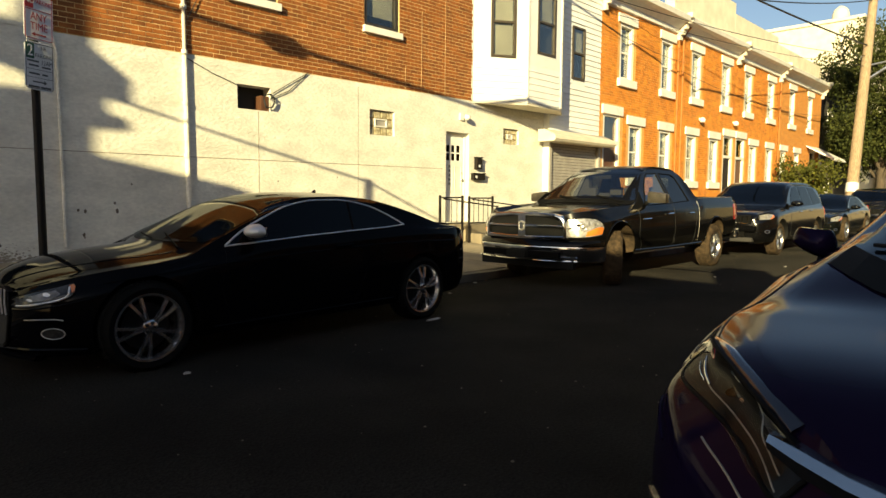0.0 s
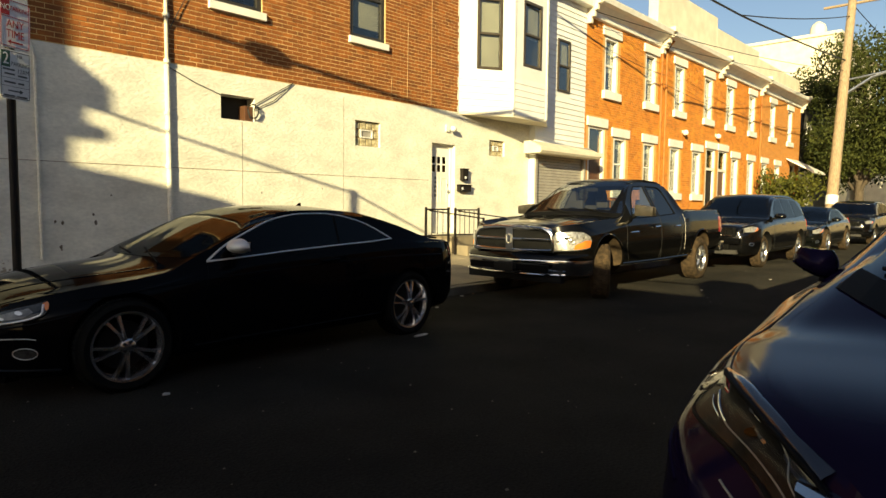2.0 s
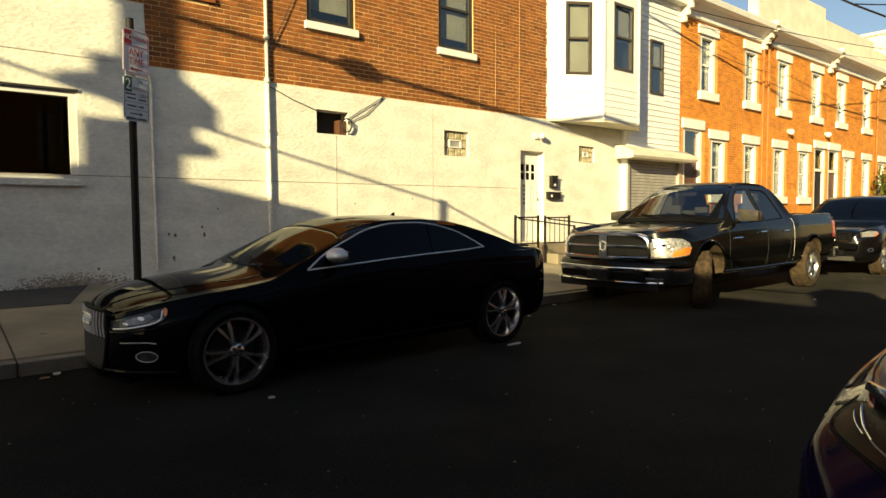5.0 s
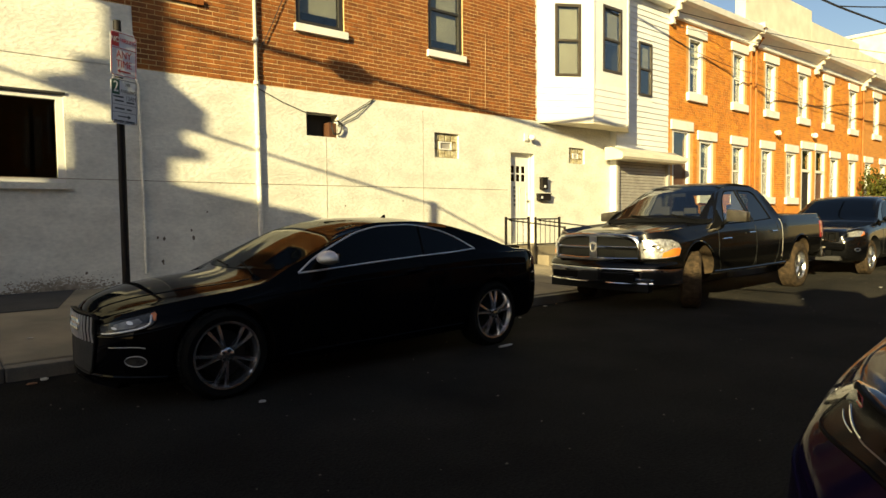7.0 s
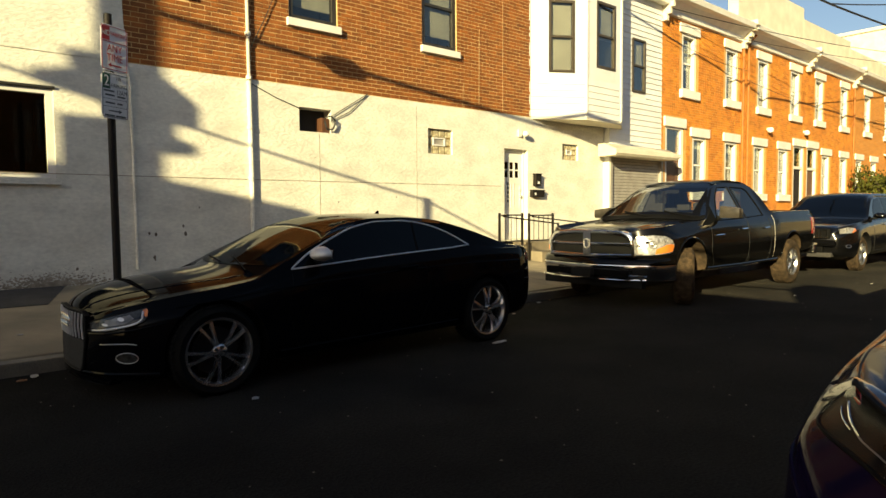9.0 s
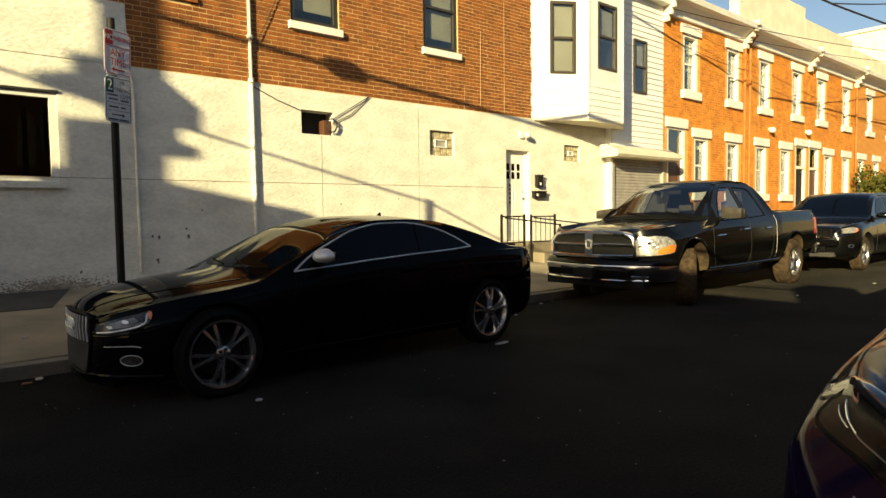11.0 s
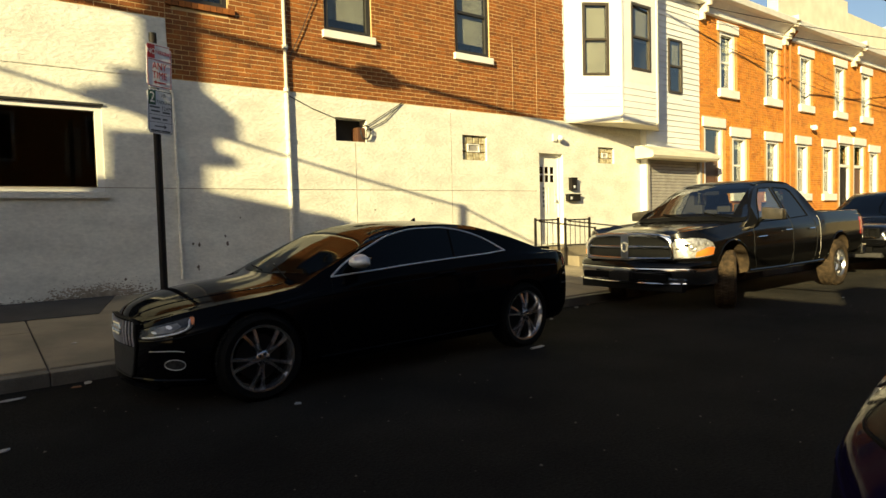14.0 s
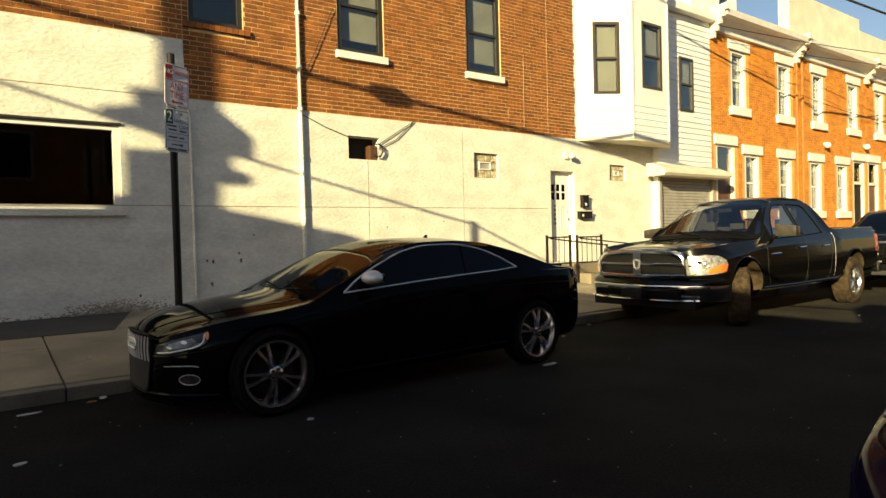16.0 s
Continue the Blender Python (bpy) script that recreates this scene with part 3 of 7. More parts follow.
bm = lathe(bmesh.new(), [(0, -0.06), (0.03, -0.055), (0.035, -0.03), (0.015, -0.015), (0.03, 0)], 16, "y", (b - 0.13, WALL_Y + 0.13, c + 0.98))
box(bm, b - 0.15, b - 0.11, WALL_Y + 0.115, WALL_Y + 0.13, c + 1.1, c + 1.16)
part("door_knob", bm, M["satin"], dr)
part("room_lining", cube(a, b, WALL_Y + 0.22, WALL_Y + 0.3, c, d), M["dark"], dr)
st = tagged(new("door_stoop"), "low concrete door stoop with two steps", "steps")
part("landing", cube(a - 0.25, b + 0.3, WALL_Y - 1.0, WALL_Y - 0.002, 0.1, c - 0.02, bevel=0.015), M["concrete"], st)
part("step", cube(b + 0.304, b + 0.62, WALL_Y - 0.95, WALL_Y - 0.002, 0.1, c - 0.2, bevel=0.015), M["concrete"], st)
part("step", cube(a - 0.25, b + 0.3, WALL_Y - 1.32, WALL_Y - 1.004, 0.1, c - 0.2, bevel=0.015), M["concrete"], st)


def railing(x0, x1, zt, bars, tilt_to=None):
    """An iron stair rail with balusters."""
    y = WALL_Y - 1.02
    r = thing("stair_rail", "rusty black iron stair rail beside the stoop", "railing", "stoop rails")
    zb = walk_z(y)
    for x in (x0, x1):
        part("post", cube(x - 0.02, x + 0.02, y - 0.02, y + 0.02, zb, zt + 0.03, bevel=0.004), M["iron"], r)
    part("top_rail", cube(x0, x1, y - 0.016, y + 0.016, zt - 0.03, zt, bevel=0.004), M["iron"], r)
    part("bottom_rail", cube(x0, x1, y - 0.012, y + 0.012, zt - 0.56, zt - 0.535), M["iron"], r)
    for i in range(bars):
        x = x0 + (x1 - x0) * (i + 1) / (bars + 1)
        part("baluster", bar([(x, y, zt - 0.55), (x, y, zt - 0.02)], 0.008, 6), M["iron"], r)
    e = Vector((x1 + 0.55, y - 0.5, zt - 0.2))
    part("sloping_rail", bar([(x0 + 0.15, y + 0.05, zt - 0.04), e], 0.016, 6), M["iron"], r)
    part("newel", cube(e.x - 0.018, e.x + 0.018, e.y - 0.018, e.y + 0.018, walk_z(e.y), e.z + 0.02), M["iron"], r)


railing(9.2, 9.87, 1.24, 3)
railing(10.08, 10.85, 1.23, 4)
for nm, (xa, xb, za, zb), lab in (("mail_box", (11.36, 11.55, 1.90, 2.16), "small black upright mail box on the stucco wall"), ("mail_box", (11.25, 11.66, 1.64, 1.78), "wide black mail box on the stucco wall")):
    mb = thing(nm, lab, "mail box")
    part("box", cube(xa, xb, WALL_Y - 0.1, WALL_Y - 0.001, za, zb, bevel=0.01), M["iron"], mb)
    part("lid", cube(xa - 0.01, xb + 0.01, WALL_Y - 0.12, WALL_Y - 0.001, zb + 0.001, zb + 0.025, bevel=0.006), M["iron"], mb)
    part("label_plate", cube(xa + 0.06, xa + 0.12, WALL_Y - 0.106, WALL_Y - 0.101, za + 0.04, za + 0.1), M["sign_white"], mb)
dl = thing("door_lamp", "white flood lamp on the wall above the door", "lamp")
part("bracket", cube(10.83, 10.95, WALL_Y - 0.04, WALL_Y - 0.001, 3.0, 3.16, bevel=0.01), M["white"], dl)
bm = lathe(bmesh.new(), [(0.02, 0), (0.06, 0.03), (0.07, 0.12), (0.05, 0.13)], 16, "y", (0, 0, 0))
bmesh.ops.transform(bm, matrix=pose(11.02, WALL_Y - 0.18, 3.07, 0, 0, 20), verts=bm.verts)
part("head", bm, M["white"], dl, smooth=True)
part("arm", bar([(10.9, WALL_Y - 0.03, 3.08), (11.02, WALL_Y - 0.07, 3.07)], 0.012, 6), M["white"], dl)

# drain pipes and cables on the wall
dp = thing("drain_pipe", "white painted drain pipe, rusty in its upper length", "pipe")
part("lower_pipe", bar([(4.47, WALL_Y - 0.03, 0.3), (4.46, WALL_Y - 0.03, 1.8), (4.45, WALL_Y - 0.03, 3.45)], 0.04, 12), M["stucco"], dp, smooth=True)
part("upper_pipe", bar([(4.45, WALL_Y - 0.03, 3.46), (4.44, WALL_Y - 0.03, 7.2)], 0.03, 12), M["cream"], dp, smooth=True)
for z in (0.9, 1.87, 2.7, 3.5, 4.2, 5.1):
    part("collar", lathe(bmesh.new(), [(0.03, -0.03), (0.048, -0.03), (0.048, 0.03), (0.03, 0.03)], 14, "z", (4.45, WALL_Y - 0.03, z)), M["stucco"], dp)
cd = thing("conduit", "thin white conduit on the stucco wall", "pipe")
part("conduit_run", bar([(2.68, WALL_Y - 0.025, 0.5), (2.66, WALL_Y - 0.025, 3.25), (2.60, WALL_Y - 0.02, 3.45), (2.585, WALL_Y + 0.02, 4.3)], 0.022, 8), M["stucco"], cd, smooth=True)
for lab, pts in (("sagging black cable across the brick wall", [(4.47, WALL_Y - 0.02, 3.42), (4.9, WALL_Y - 0.02, 3.24), (5.35, WALL_Y - 0.02, 3.1)]), ("sagging black cable across the brick wall", [(5.95, WALL_Y - 0.02, 3.0), (6.3, WALL_Y - 0.02, 3.22), (6.75, WALL_Y - 0.02, 3.5)]), ("sagging black cable across the brick wall", [(5.95, WALL_Y - 0.02, 2.93), (6.35, WALL_Y - 0.02, 3.13), (6.75, WALL_Y - 0.02, 3.5)]), ("sagging black cable across the brick wall", [(4.5, WALL_Y - 0.03, 4.0), (4.75, WALL_Y - 0.03, 4.5), (5.1, WALL_Y - 0.03, 5.3)])):
    tagged(part("wall_cable", bar(pts, 0.007, 6), M["cable"]), lab, "cable", "wall cables")
for x, za, zb in ((9.15, 3.5, 4.0), (9.62, 3.6, 5.2), (10.35, 3.5, 7.2)):
    tagged(part("wall_conduit", bar([(x, WALL_Y - 0.006, za), (x + 0.02, WALL_Y - 0.006, zb)], 0.006, 6), M["pipe_pale"]), "thin tan conduit up the brick wall", "pipe", "wall conduits")

# ---- bay house with white siding ----
bay_house = thing("bay_house", "white sided house with a projecting bay over a roller shutter", "house")
SIDEWIN, SHUT = (15.12, 15.74, 4.50, 5.92), (14.2, 16.72, 0.1, 2.72)
part("wall", wall(bmesh.new(), 14.125, 16.6, -0.2, 7.05, ROW_Y + 0.02, 0.3, [SIDEWIN, (SHUT[0], 16.6, SHUT[2], SHUT[3])]), M["siding"], bay_house)
for i in range(27):
    z = 3.02 + i * 0.15
    for xa, xb in (((14.13, 16.6),) if not (z + 0.15 > SIDEWIN[2] and z < SIDEWIN[3]) else ((14.13, SIDEWIN[0] - 0.03), (SIDEWIN[1] + 0.03, 16.6))):
        bm = bmesh.new()
        vs = [bm.verts.new(p) for p in ((xa, ROW_Y - 0.006, z), (xb, ROW_Y - 0.006, z), (xb, ROW_Y + 0.016, z + 0.15), (xa, ROW_Y + 0.016, z + 0.15), (xa, ROW_Y + 0.02, z), (xb, ROW_Y + 0.02, z))]
        bm.faces.new(vs[:4]), bm.faces.new((vs[1], vs[0], vs[4], vs[5]))
        part("siding_board", bm, M["siding"], bay_house)
sash_window(bay_house, *SIDEWIN, ROW_Y - 0.02, M["frame_bronze"], "blind", 0.5, 0.05, drop=0.5)
part("cornice", cube(14.12, 16.6, ROW_Y - 0.22, ROW_Y + 0.3, 7.05, 7.25, bevel=0.03), M["white"], bay_house)
part("roof", cube(14.12, 16.6, ROW_Y + 0.3, 18, 6.9, 7.0), M["roof"], bay_house)
# bay: prism with windows
BL = [(11.27, WALL_Y + 0.02), (12.48, 7.70), (13.86, 7.70), (14.75, ROW_Y + 0.05)]
BZ0, BZ1 = 3.50, 7.3


def facet(p, q, z0, z1, holes, name, material, parent, thick=0.06):
    """A wall from p to q in plan, with openings given along it. The face looks to the street."""
    p, q = Vector((*p, 0)), Vector((*q, 0))
    d = (q - p)
    bm = wall(bmesh.new(), 0, d.length, z0, z1, 0, thick, holes)
    bmesh.ops.transform(bm, matrix=Matrix.Translation(p) @ Matrix.Rotation(math.atan2(d.y, d.x), 4, "Z"), verts=bm.verts)
    ob = part(name, bm, material, parent)
    return Matrix.Translation(p) @ Matrix.Rotation(math.atan2(d.y, d.x), 4, "Z"), d.length


bay = part("bay", prism(bmesh.new(), BL[:1] + BL[1:] , BZ0 - 0.05, BZ0), M["cream"], bay_house, "projecting white bay with a cream underside")
bayholes = [[(0.46, 1.1, 4.53, 6.2)], [(0.36, 1.13, 4.72, 6.3)], [(0.3, 0.8, 4.7, 6.3)]]
for k in range(3):
    mtx, ln = facet(BL[k], BL[k + 1], BZ0 + 0.001, BZ1, bayholes[k], "bay_face", M["siding"], bay)
    h = bayholes[k][0]
    w = sash_window(None, *h, -0.012, M["frame_bronze"], "blind", 0.5, 0.065, drop=0.95 if k == 0 else 0.55)
    w.matrix_world = mtx
    w.parent = bay_house
    # boards
    zz = BZ0 + 0.02
    while zz < 4.4:
        bm = bmesh.new()
        vs = [bm.verts.new(p) for p in ((0.03, -0.014, zz), (ln - 0.03, -0.014, zz), (ln - 0.03, -0.002, zz + 0.145), (0.03, -0.002, zz + 0.145), (0.03, 0.0, zz), (ln - 0.03, 0.0, zz))]
        bm.faces.new(vs[:4]), bm.faces.new((vs[1], vs[0], vs[4], vs[5]))
        bmesh.ops.transform(bm, matrix=mtx, verts=bm.verts)
        part("siding_board", bm, M["siding"], bay)
        zz += 0.15
bm = bmesh.new()
for p in BL[:3]:
    box(bm, p[0] - 0.03, p[0] + 0.03, p[1] - 0.02, p[1] + 0.05, BZ0, BZ1)
part("corner_board", bm, M["white"], bay)
part("bay_roof", prism(bmesh.new(), [(11.2, 8.4), (12.44, 7.62), (13.9, 7.62), (14.85, 8.2)], BZ1, BZ1 + 0.15), M["white"], bay)
# roller shutter
sh = thing("roller_shutter", "closed grey ribbed roller shutter with a cream hood", "shutter")
for i in range(31):
    z = 0.22 + i * 0.08
    part("slat", cube(14.24, 16.57, ROW_Y + 0.06, ROW_Y + 0.085, z, z + 0.072, bevel=0.01), M["shutter"], sh)
bm = bmesh.new()
for pr in ((13.75, 16.75),):
    ring = [(ROW_Y + 0.1, 2.70), (ROW_Y - 0.42, 2.70), (ROW_Y - 0.46, 2.76), (ROW_Y - 0.44, 2.86), (ROW_Y - 0.1, 3.02), (ROW_Y + 0.1, 3.02)]
    ends = [[bm.verts.new((x, y, z)) for y, z in ring] for x in pr]
    bm.faces.new(ends[0]), bm.faces.new(ends[1][::-1])
    for k in range(6):
        bm.faces.new((ends[0][k], ends[1][k], ends[1][(k + 1) % 6], ends[0][(k + 1) % 6]))
part("hood", bm, M["cream"], sh)
for xa in (14.13, 16.58):
    part("guide", cube(xa, xa + 0.1, ROW_Y - 0.02, ROW_Y + 0.1, 0.2, 2.70), M["shutter"], sh)
part("backing", cube(14.15, 16.7, ROW_Y + 0.1, ROW_Y + 0.14, 0.1, 2.7), M["dark"], sh)

# ---- brick row houses ----
ROWTOP = 6.98


def trim_window(house, xc, z0, z1, w, lintel=True, sill=True, cover="curtain", dark=False):
    """A sash window with white stone lintel and sill."""
    x0, x1 = xc - w / 2, xc + w / 2
    win = sash_window(house, x0, x1, z0, z1, ROW_Y + 0.1, M["white"], cover, 0.5, 0.09, drop=0.6 if not dark else 0.2)
    part("lintel", cube(x0 - 0.16, x1 + 0.16, ROW_Y - 0.05, ROW_Y + 0.1, z1, z1 + 0.27, bevel=0.015), M["white"], win)
    part("sill", cube(x0 - 0.12, x1 + 0.12, ROW_Y - 0.09, ROW_Y + 0.1, z0 - 0.24, z0, bevel=0.015), M["white"], win)
    part("jamb_trim", wall(bmesh.new(), x0 - 0.02, x1 + 0.02, z0, z1, ROW_Y + 0.02, 0.08, [(x0 + 0.1, x1 - 0.1, z0, z1 - 0.08)]), M["white"], win)
    return win


def row_house(xa, xb, uppers, lowers, door, seed, parapet, fine, door_mat):
    """One brick house of the row."""
    h = thing("row_house", "two-storey orange brick row house with white window trim", "house", "brick row houses")
    holes = [(x - 0.42, x + 0.42, 4.85, 6.5) for x in uppers] + [(x - 0.42, x + 0.42, 1.85, 3.52) for x in lowers]
    dh = (door - 0.5, door + 0.5, 0.75, 3.72)
    holes.append(dh)
    y = ROW_Y + (0.008 if fine else 0.0)
    part("wall", wall(bmesh.new(), xa, xb, -0.2, 7.4, y, 0.26, holes), M["mortar_row"] if fine else M["brick_row_far"], h)
    cover = [(a - 0.14, b + 0.14, c - 0.24, d + 0.27) if d < 6.9 and c > 1 else (a - 0.14, b + 0.14, c, d + 0.27) for a, b, c, d in holes]
    for x in uppers:
        trim_window(h, x, 4.85, 6.5, 0.84)
    for x in lowers:
        trim_window(h, x, 1.85, 3.52, 0.84, dark=True)
    # door with transom
    dw = part("door", wall(bmesh.new(), dh[0], dh[1], dh[2], dh[3], ROW_Y + 0.02, 0.12, [(dh[0] + 0.1, dh[1] - 0.1, dh[2], 2.85), (dh[0] + 0.1, dh[1] - 0.1, 2.95, dh[3] - 0.06)]), M["white"], h)
    part("door_leaf", cube(dh[0] + 0.1, dh[1] - 0.1, ROW_Y + 0.1, ROW_Y + 0.14, dh[2], 2.85), door_mat, dw)
    bm = bmesh.new()
    for za, zb in ((0.95, 1.55), (1.65, 2.7)):
        wall(bm, dh[0] + 0.2, dh[1] - 0.2, za, zb, ROW_Y + 0.09, 0.012, [(dh[0] + 0.25, dh[1] - 0.25, za + 0.05, zb - 0.05)])
    part("door_panel", bm, door_mat, dw)
    p = part("transom_pane", cube(dh[0] + 0.1, dh[1] - 0.1, ROW_Y + 0.08, ROW_Y + 0.086, 2.95, dh[3] - 0.06), M["clear"], dw)
    p.visible_shadow = False
    part("room_lining", cube(dh[0], dh[1], ROW_Y + 0.25, ROW_Y + 0.27, dh[2], dh[3]), M["dark"], dw)
    part("lintel", cube(dh[0] - 0.1, dh[1] + 0.1, ROW_Y - 0.05, ROW_Y + 0.02, dh[3], dh[3] + 0.27, bevel=0.015), M["white"], dw)
    bm = bmesh.new()
    for k in range(3):
        box(bm, dh[0] - 0.1, dh[1] + 0.1, ROW_Y - 0.9 + 0.3 * k, ROW_Y - 0.001, 0.2 + 0.18 * k - 0.1, 0.2 + 0.18 * (k + 1), bevel=0.01)
    part("stoop", bm, M["concrete"], h)
    # cornice with end brackets
    bm = bmesh.new()
    ring = [(ROW_Y + 0.0, ROWTOP - 0.14), (ROW_Y - 0.08, ROWTOP - 0.12), (ROW_Y - 0.1, ROWTOP + 0.02), (ROW_Y - 0.32, ROWTOP + 0.18), (ROW_Y - 0.46, ROWTOP + 0.22), (ROW_Y - 0.5, ROWTOP + 0.36), (ROW_Y - 0.42, ROWTOP + 0.42), (ROW_Y + 0.1, ROWTOP + 0.5)]
    ends = [[bm.verts.new((x, yy, z)) for yy, z in ring] for x in (xa + 0.1, xb - 0.1)]
    bm.faces.new(ends[0]), bm.faces.new(ends[1][::-1])
    for k in range(8):
        bm.faces.new((ends[0][k], ends[1][k], ends[1][(k + 1) % 8], ends[0][(k + 1) % 8]))
    part("cornice", bm, M["white"], h)
    for x in (xa, xb - 0.1):
        bm = bmesh.new()
        for k in range(5):
            box(bm, x, x + 0.1, ROW_Y - 0.14 - 0.1 * k, ROW_Y, ROWTOP - 0.35 + 0.17 * k, ROWTOP - 0.18 + 0.17 * k)
        part("bracket", bm, M["cream"], h)
    part("parapet", cube(xa, xb, ROW_Y + 0.15, ROW_Y + 0.5, 7.4, parapet, bevel=0.03), M["cream"], h)
    part("roof", cube(xa, xb, ROW_Y + 0.5, 19, 7.0, 7.1), M["roof"], h)
    bm = bmesh.new()
    box(bm, xa, xb, 18.8, 19, -0.2, 7.4), box(bm, xb - 0.1, xb, ROW_Y + 0.3, 18.8, -0.2, 7.4)
    part("rear_wall", bm, M["cream"], h)
    if fine:
        field = list(brick_rows(xa, xb, 0.0, ROWTOP, cover, seed))
        ob = new("brickwork", brick_mesh("brickwork", field, ROW_Y))
        ob.data.materials.append(M["brick_row"])
        ob.parent = h
        tagged(ob, kind="stuff")
    return h


def brick_pattern(name):
    """Small courses for walls that stay far off."""
    m = bpy.data.materials.new(name)
    m.use_nodes = True
    nt = m.node_tree
    b = nt.nodes["Principled BSDF"]
    b.inputs["Roughness"].default_value = 0.9
    co, sx, cx, tex = (nt.nodes.new("ShaderNode" + n) for n in ("TexCoord", "SeparateXYZ", "CombineXYZ", "TexBrick"))
    nt.links.new(co.outputs["Object"], sx.inputs[0])
    nt.links.new(sx.outputs[0], cx.inputs[0]), nt.links.new(sx.outputs[2], cx.inputs[1])
    nt.links.new(cx.outputs[0], tex.inputs["Vector"])
    tex.inputs["Scale"].default_value = 1.0
    tex.inputs["Brick Width"].default_value, tex.inputs["Row Height"].default_value, tex.inputs["Mortar Size"].default_value = BRICK_W, BRICK_H, 0.006
    tex.inputs["Color1"].default_value, tex.inputs["Color2"].default_value, tex.inputs["Mortar"].default_value = (0.62, 0.24, 0.03, 1), (0.5, 0.18, 0.025, 1), (0.58, 0.33, 0.11, 1)
    bp = nt.nodes.new("ShaderNodeBump")
    bp.inputs["Distance"].default_value, bp.invert = 0.01, True
    nt.links.new(tex.outputs["Fac"], bp.inputs["Height"]), nt.links.new(bp.outputs[0], b.inputs["Normal"])
    nt.links.new(tex.outputs["Color"], b.inputs["Base Color"])
    return m


M["brick_row_far"] = brick_pattern("far_brick")
row_house(16.6, 21.55, (18.1, 20.83), (18.78, 20.86), 17.32, 11, 7.55, True, M["wood_door"])
row_house(21.55, 27.1, (23.2, 26.0), (22.98, 25.02), 26.47, 12, 9.1, True, M["iron"])
row_house(27.1, 32.4, (28.45, 31.3), (29.3, 31.4), 27.8, 13, 8.7, True, M["wood_door"])
row_house(32.4, 39.4, (34.4, 37.4), (33.4, 35.5), 38.2, 14, 8.4, False, M["iron"])
# roof house behind the first parapet
rh = thing("roof_house", "white rooftop stair house with a small window", "roof house")
part("wall", wall(bmesh.new(), 20.2, 23.2, 7.11, 10.2, 11.0, 0.2, [(22.0, 22.7, 8.8, 9.9)]), M["siding"], rh)
bm = bmesh.new()
box(bm, 20.0, 23.4, 10.8, 14, 10.2, 10.35), box(bm, 20.2, 20.4, 11.2, 14, 7.11, 10.2), box(bm, 23.0, 23.2, 11.2, 14, 7.11, 10.2), box(bm, 20.2, 23.2, 13.8, 14, 7.11, 10.2)
part("roof", bm, M["siding"], rh)
part("window", cube(22.0, 22.7, 11.05, 11.09, 8.8, 9.9), M["clear"], rh)
for x in (21.52, 21.9, 32.4):
    tagged(part("rain_pipe", bar([(x, ROW_Y - 0.07, 0.4), (x, ROW_Y - 0.07, 6.8), (x, ROW_Y - 0.3, 7.1)], 0.045, 8), M["pipe_paint"], smooth=True), "painted rain pipe down the brick row", "pipe", "rain pipes")
for x, z in ((23.6, 4.1), (26.9, 4.25)):
    pl = thing("porch_lamp", "small white porch lamp on the brick wall", "lamp", "porch lamps")
    part("globe", lathe(bmesh.new(), [(0.0, -0.1), (0.09, -0.06), (0.11, 0.02), (0.06, 0.1), (0.02, 0.11)], 14, "z", (x, ROW_Y - 0.12, z)), M["white"], pl, smooth=True)
    part("mount", cube(x - 0.05, x + 0.05, ROW_Y - 0.04, ROW_Y - 0.005, z, z + 0.1), M["white"], pl)
# awning at the end of the row
aw = thing("awning", "white and dark sloping door awning at the row's end", "awning")
bm = bmesh.new()
vs = [bm.verts.new(p) for p in ((37.0, ROW_Y - 0.01, 4.0), (39.3, ROW_Y - 0.01, 4.0), (39.3, ROW_Y - 1.3, 3.3), (37.0, ROW_Y - 1.3, 3.3), (37.0, ROW_Y - 0.01, 3.94), (39.3, ROW_Y - 0.01, 3.94), (39.3, ROW_Y - 1.3, 3.2), (37.0, ROW_Y - 1.3, 3.2))]
for f in ((0, 1, 2, 3), (7, 6, 5, 4), (3, 2, 6, 7), (0, 3, 7, 4), (1, 5, 6, 2), (0, 4, 5, 1)):
    bm.faces.new([vs[i] for i in f])
part("canopy", bm, M["white"], aw)
part("front_bar", bar([(37.0, ROW_Y - 1.31, 3.2), (39.3, ROW_Y - 1.31, 3.2)], 0.05, 6), M["white"], aw)

# ---- buildings further off and behind ----


def plain_house(name, label, x0, x1, y0, y1, h, material, wins, face="-y", roof=None):
    ob = thing(name, label, "house")
    part("wall", cube(x0, x1, y0, y1, -0.1, h, bevel=0.03), material, ob)
    part("roof", cube(x0 - 0.15, x1 + 0.15, y0 - 0.2, y1, h + 0.002, h + 0.25, bevel=0.04), roof or M["cream"], ob)
    for a, b, z0, z1 in wins:
        w = part("window", wall(bmesh.new(), a - 0.12, b + 0.12, z0 - 0.15, z1 + 0.2, y0 - 0.06, 0.05, [(a, b, z0, z1)]), M["white"], ob)
        part("pane", cube(a, b, y0 - 0.03, y0 - 0.02, z0, z1), M["tinted"], w)
    return ob


plain_house("dark_house", "dark house with white window trim past the row", 41.5, 50, 8.6, 18, 7.6, M["patch"], [(42.4, 43.2, 4.6, 6.2), (44.4, 45.2, 4.6, 6.2), (42.4, 43.2, 1.7, 3.4)], roof=M["roof"])
plain_house("cream_building", "tall cream stucco building with rooftop vents", 56, 72, 10.0, 24, 14.6, M["cream"], [])
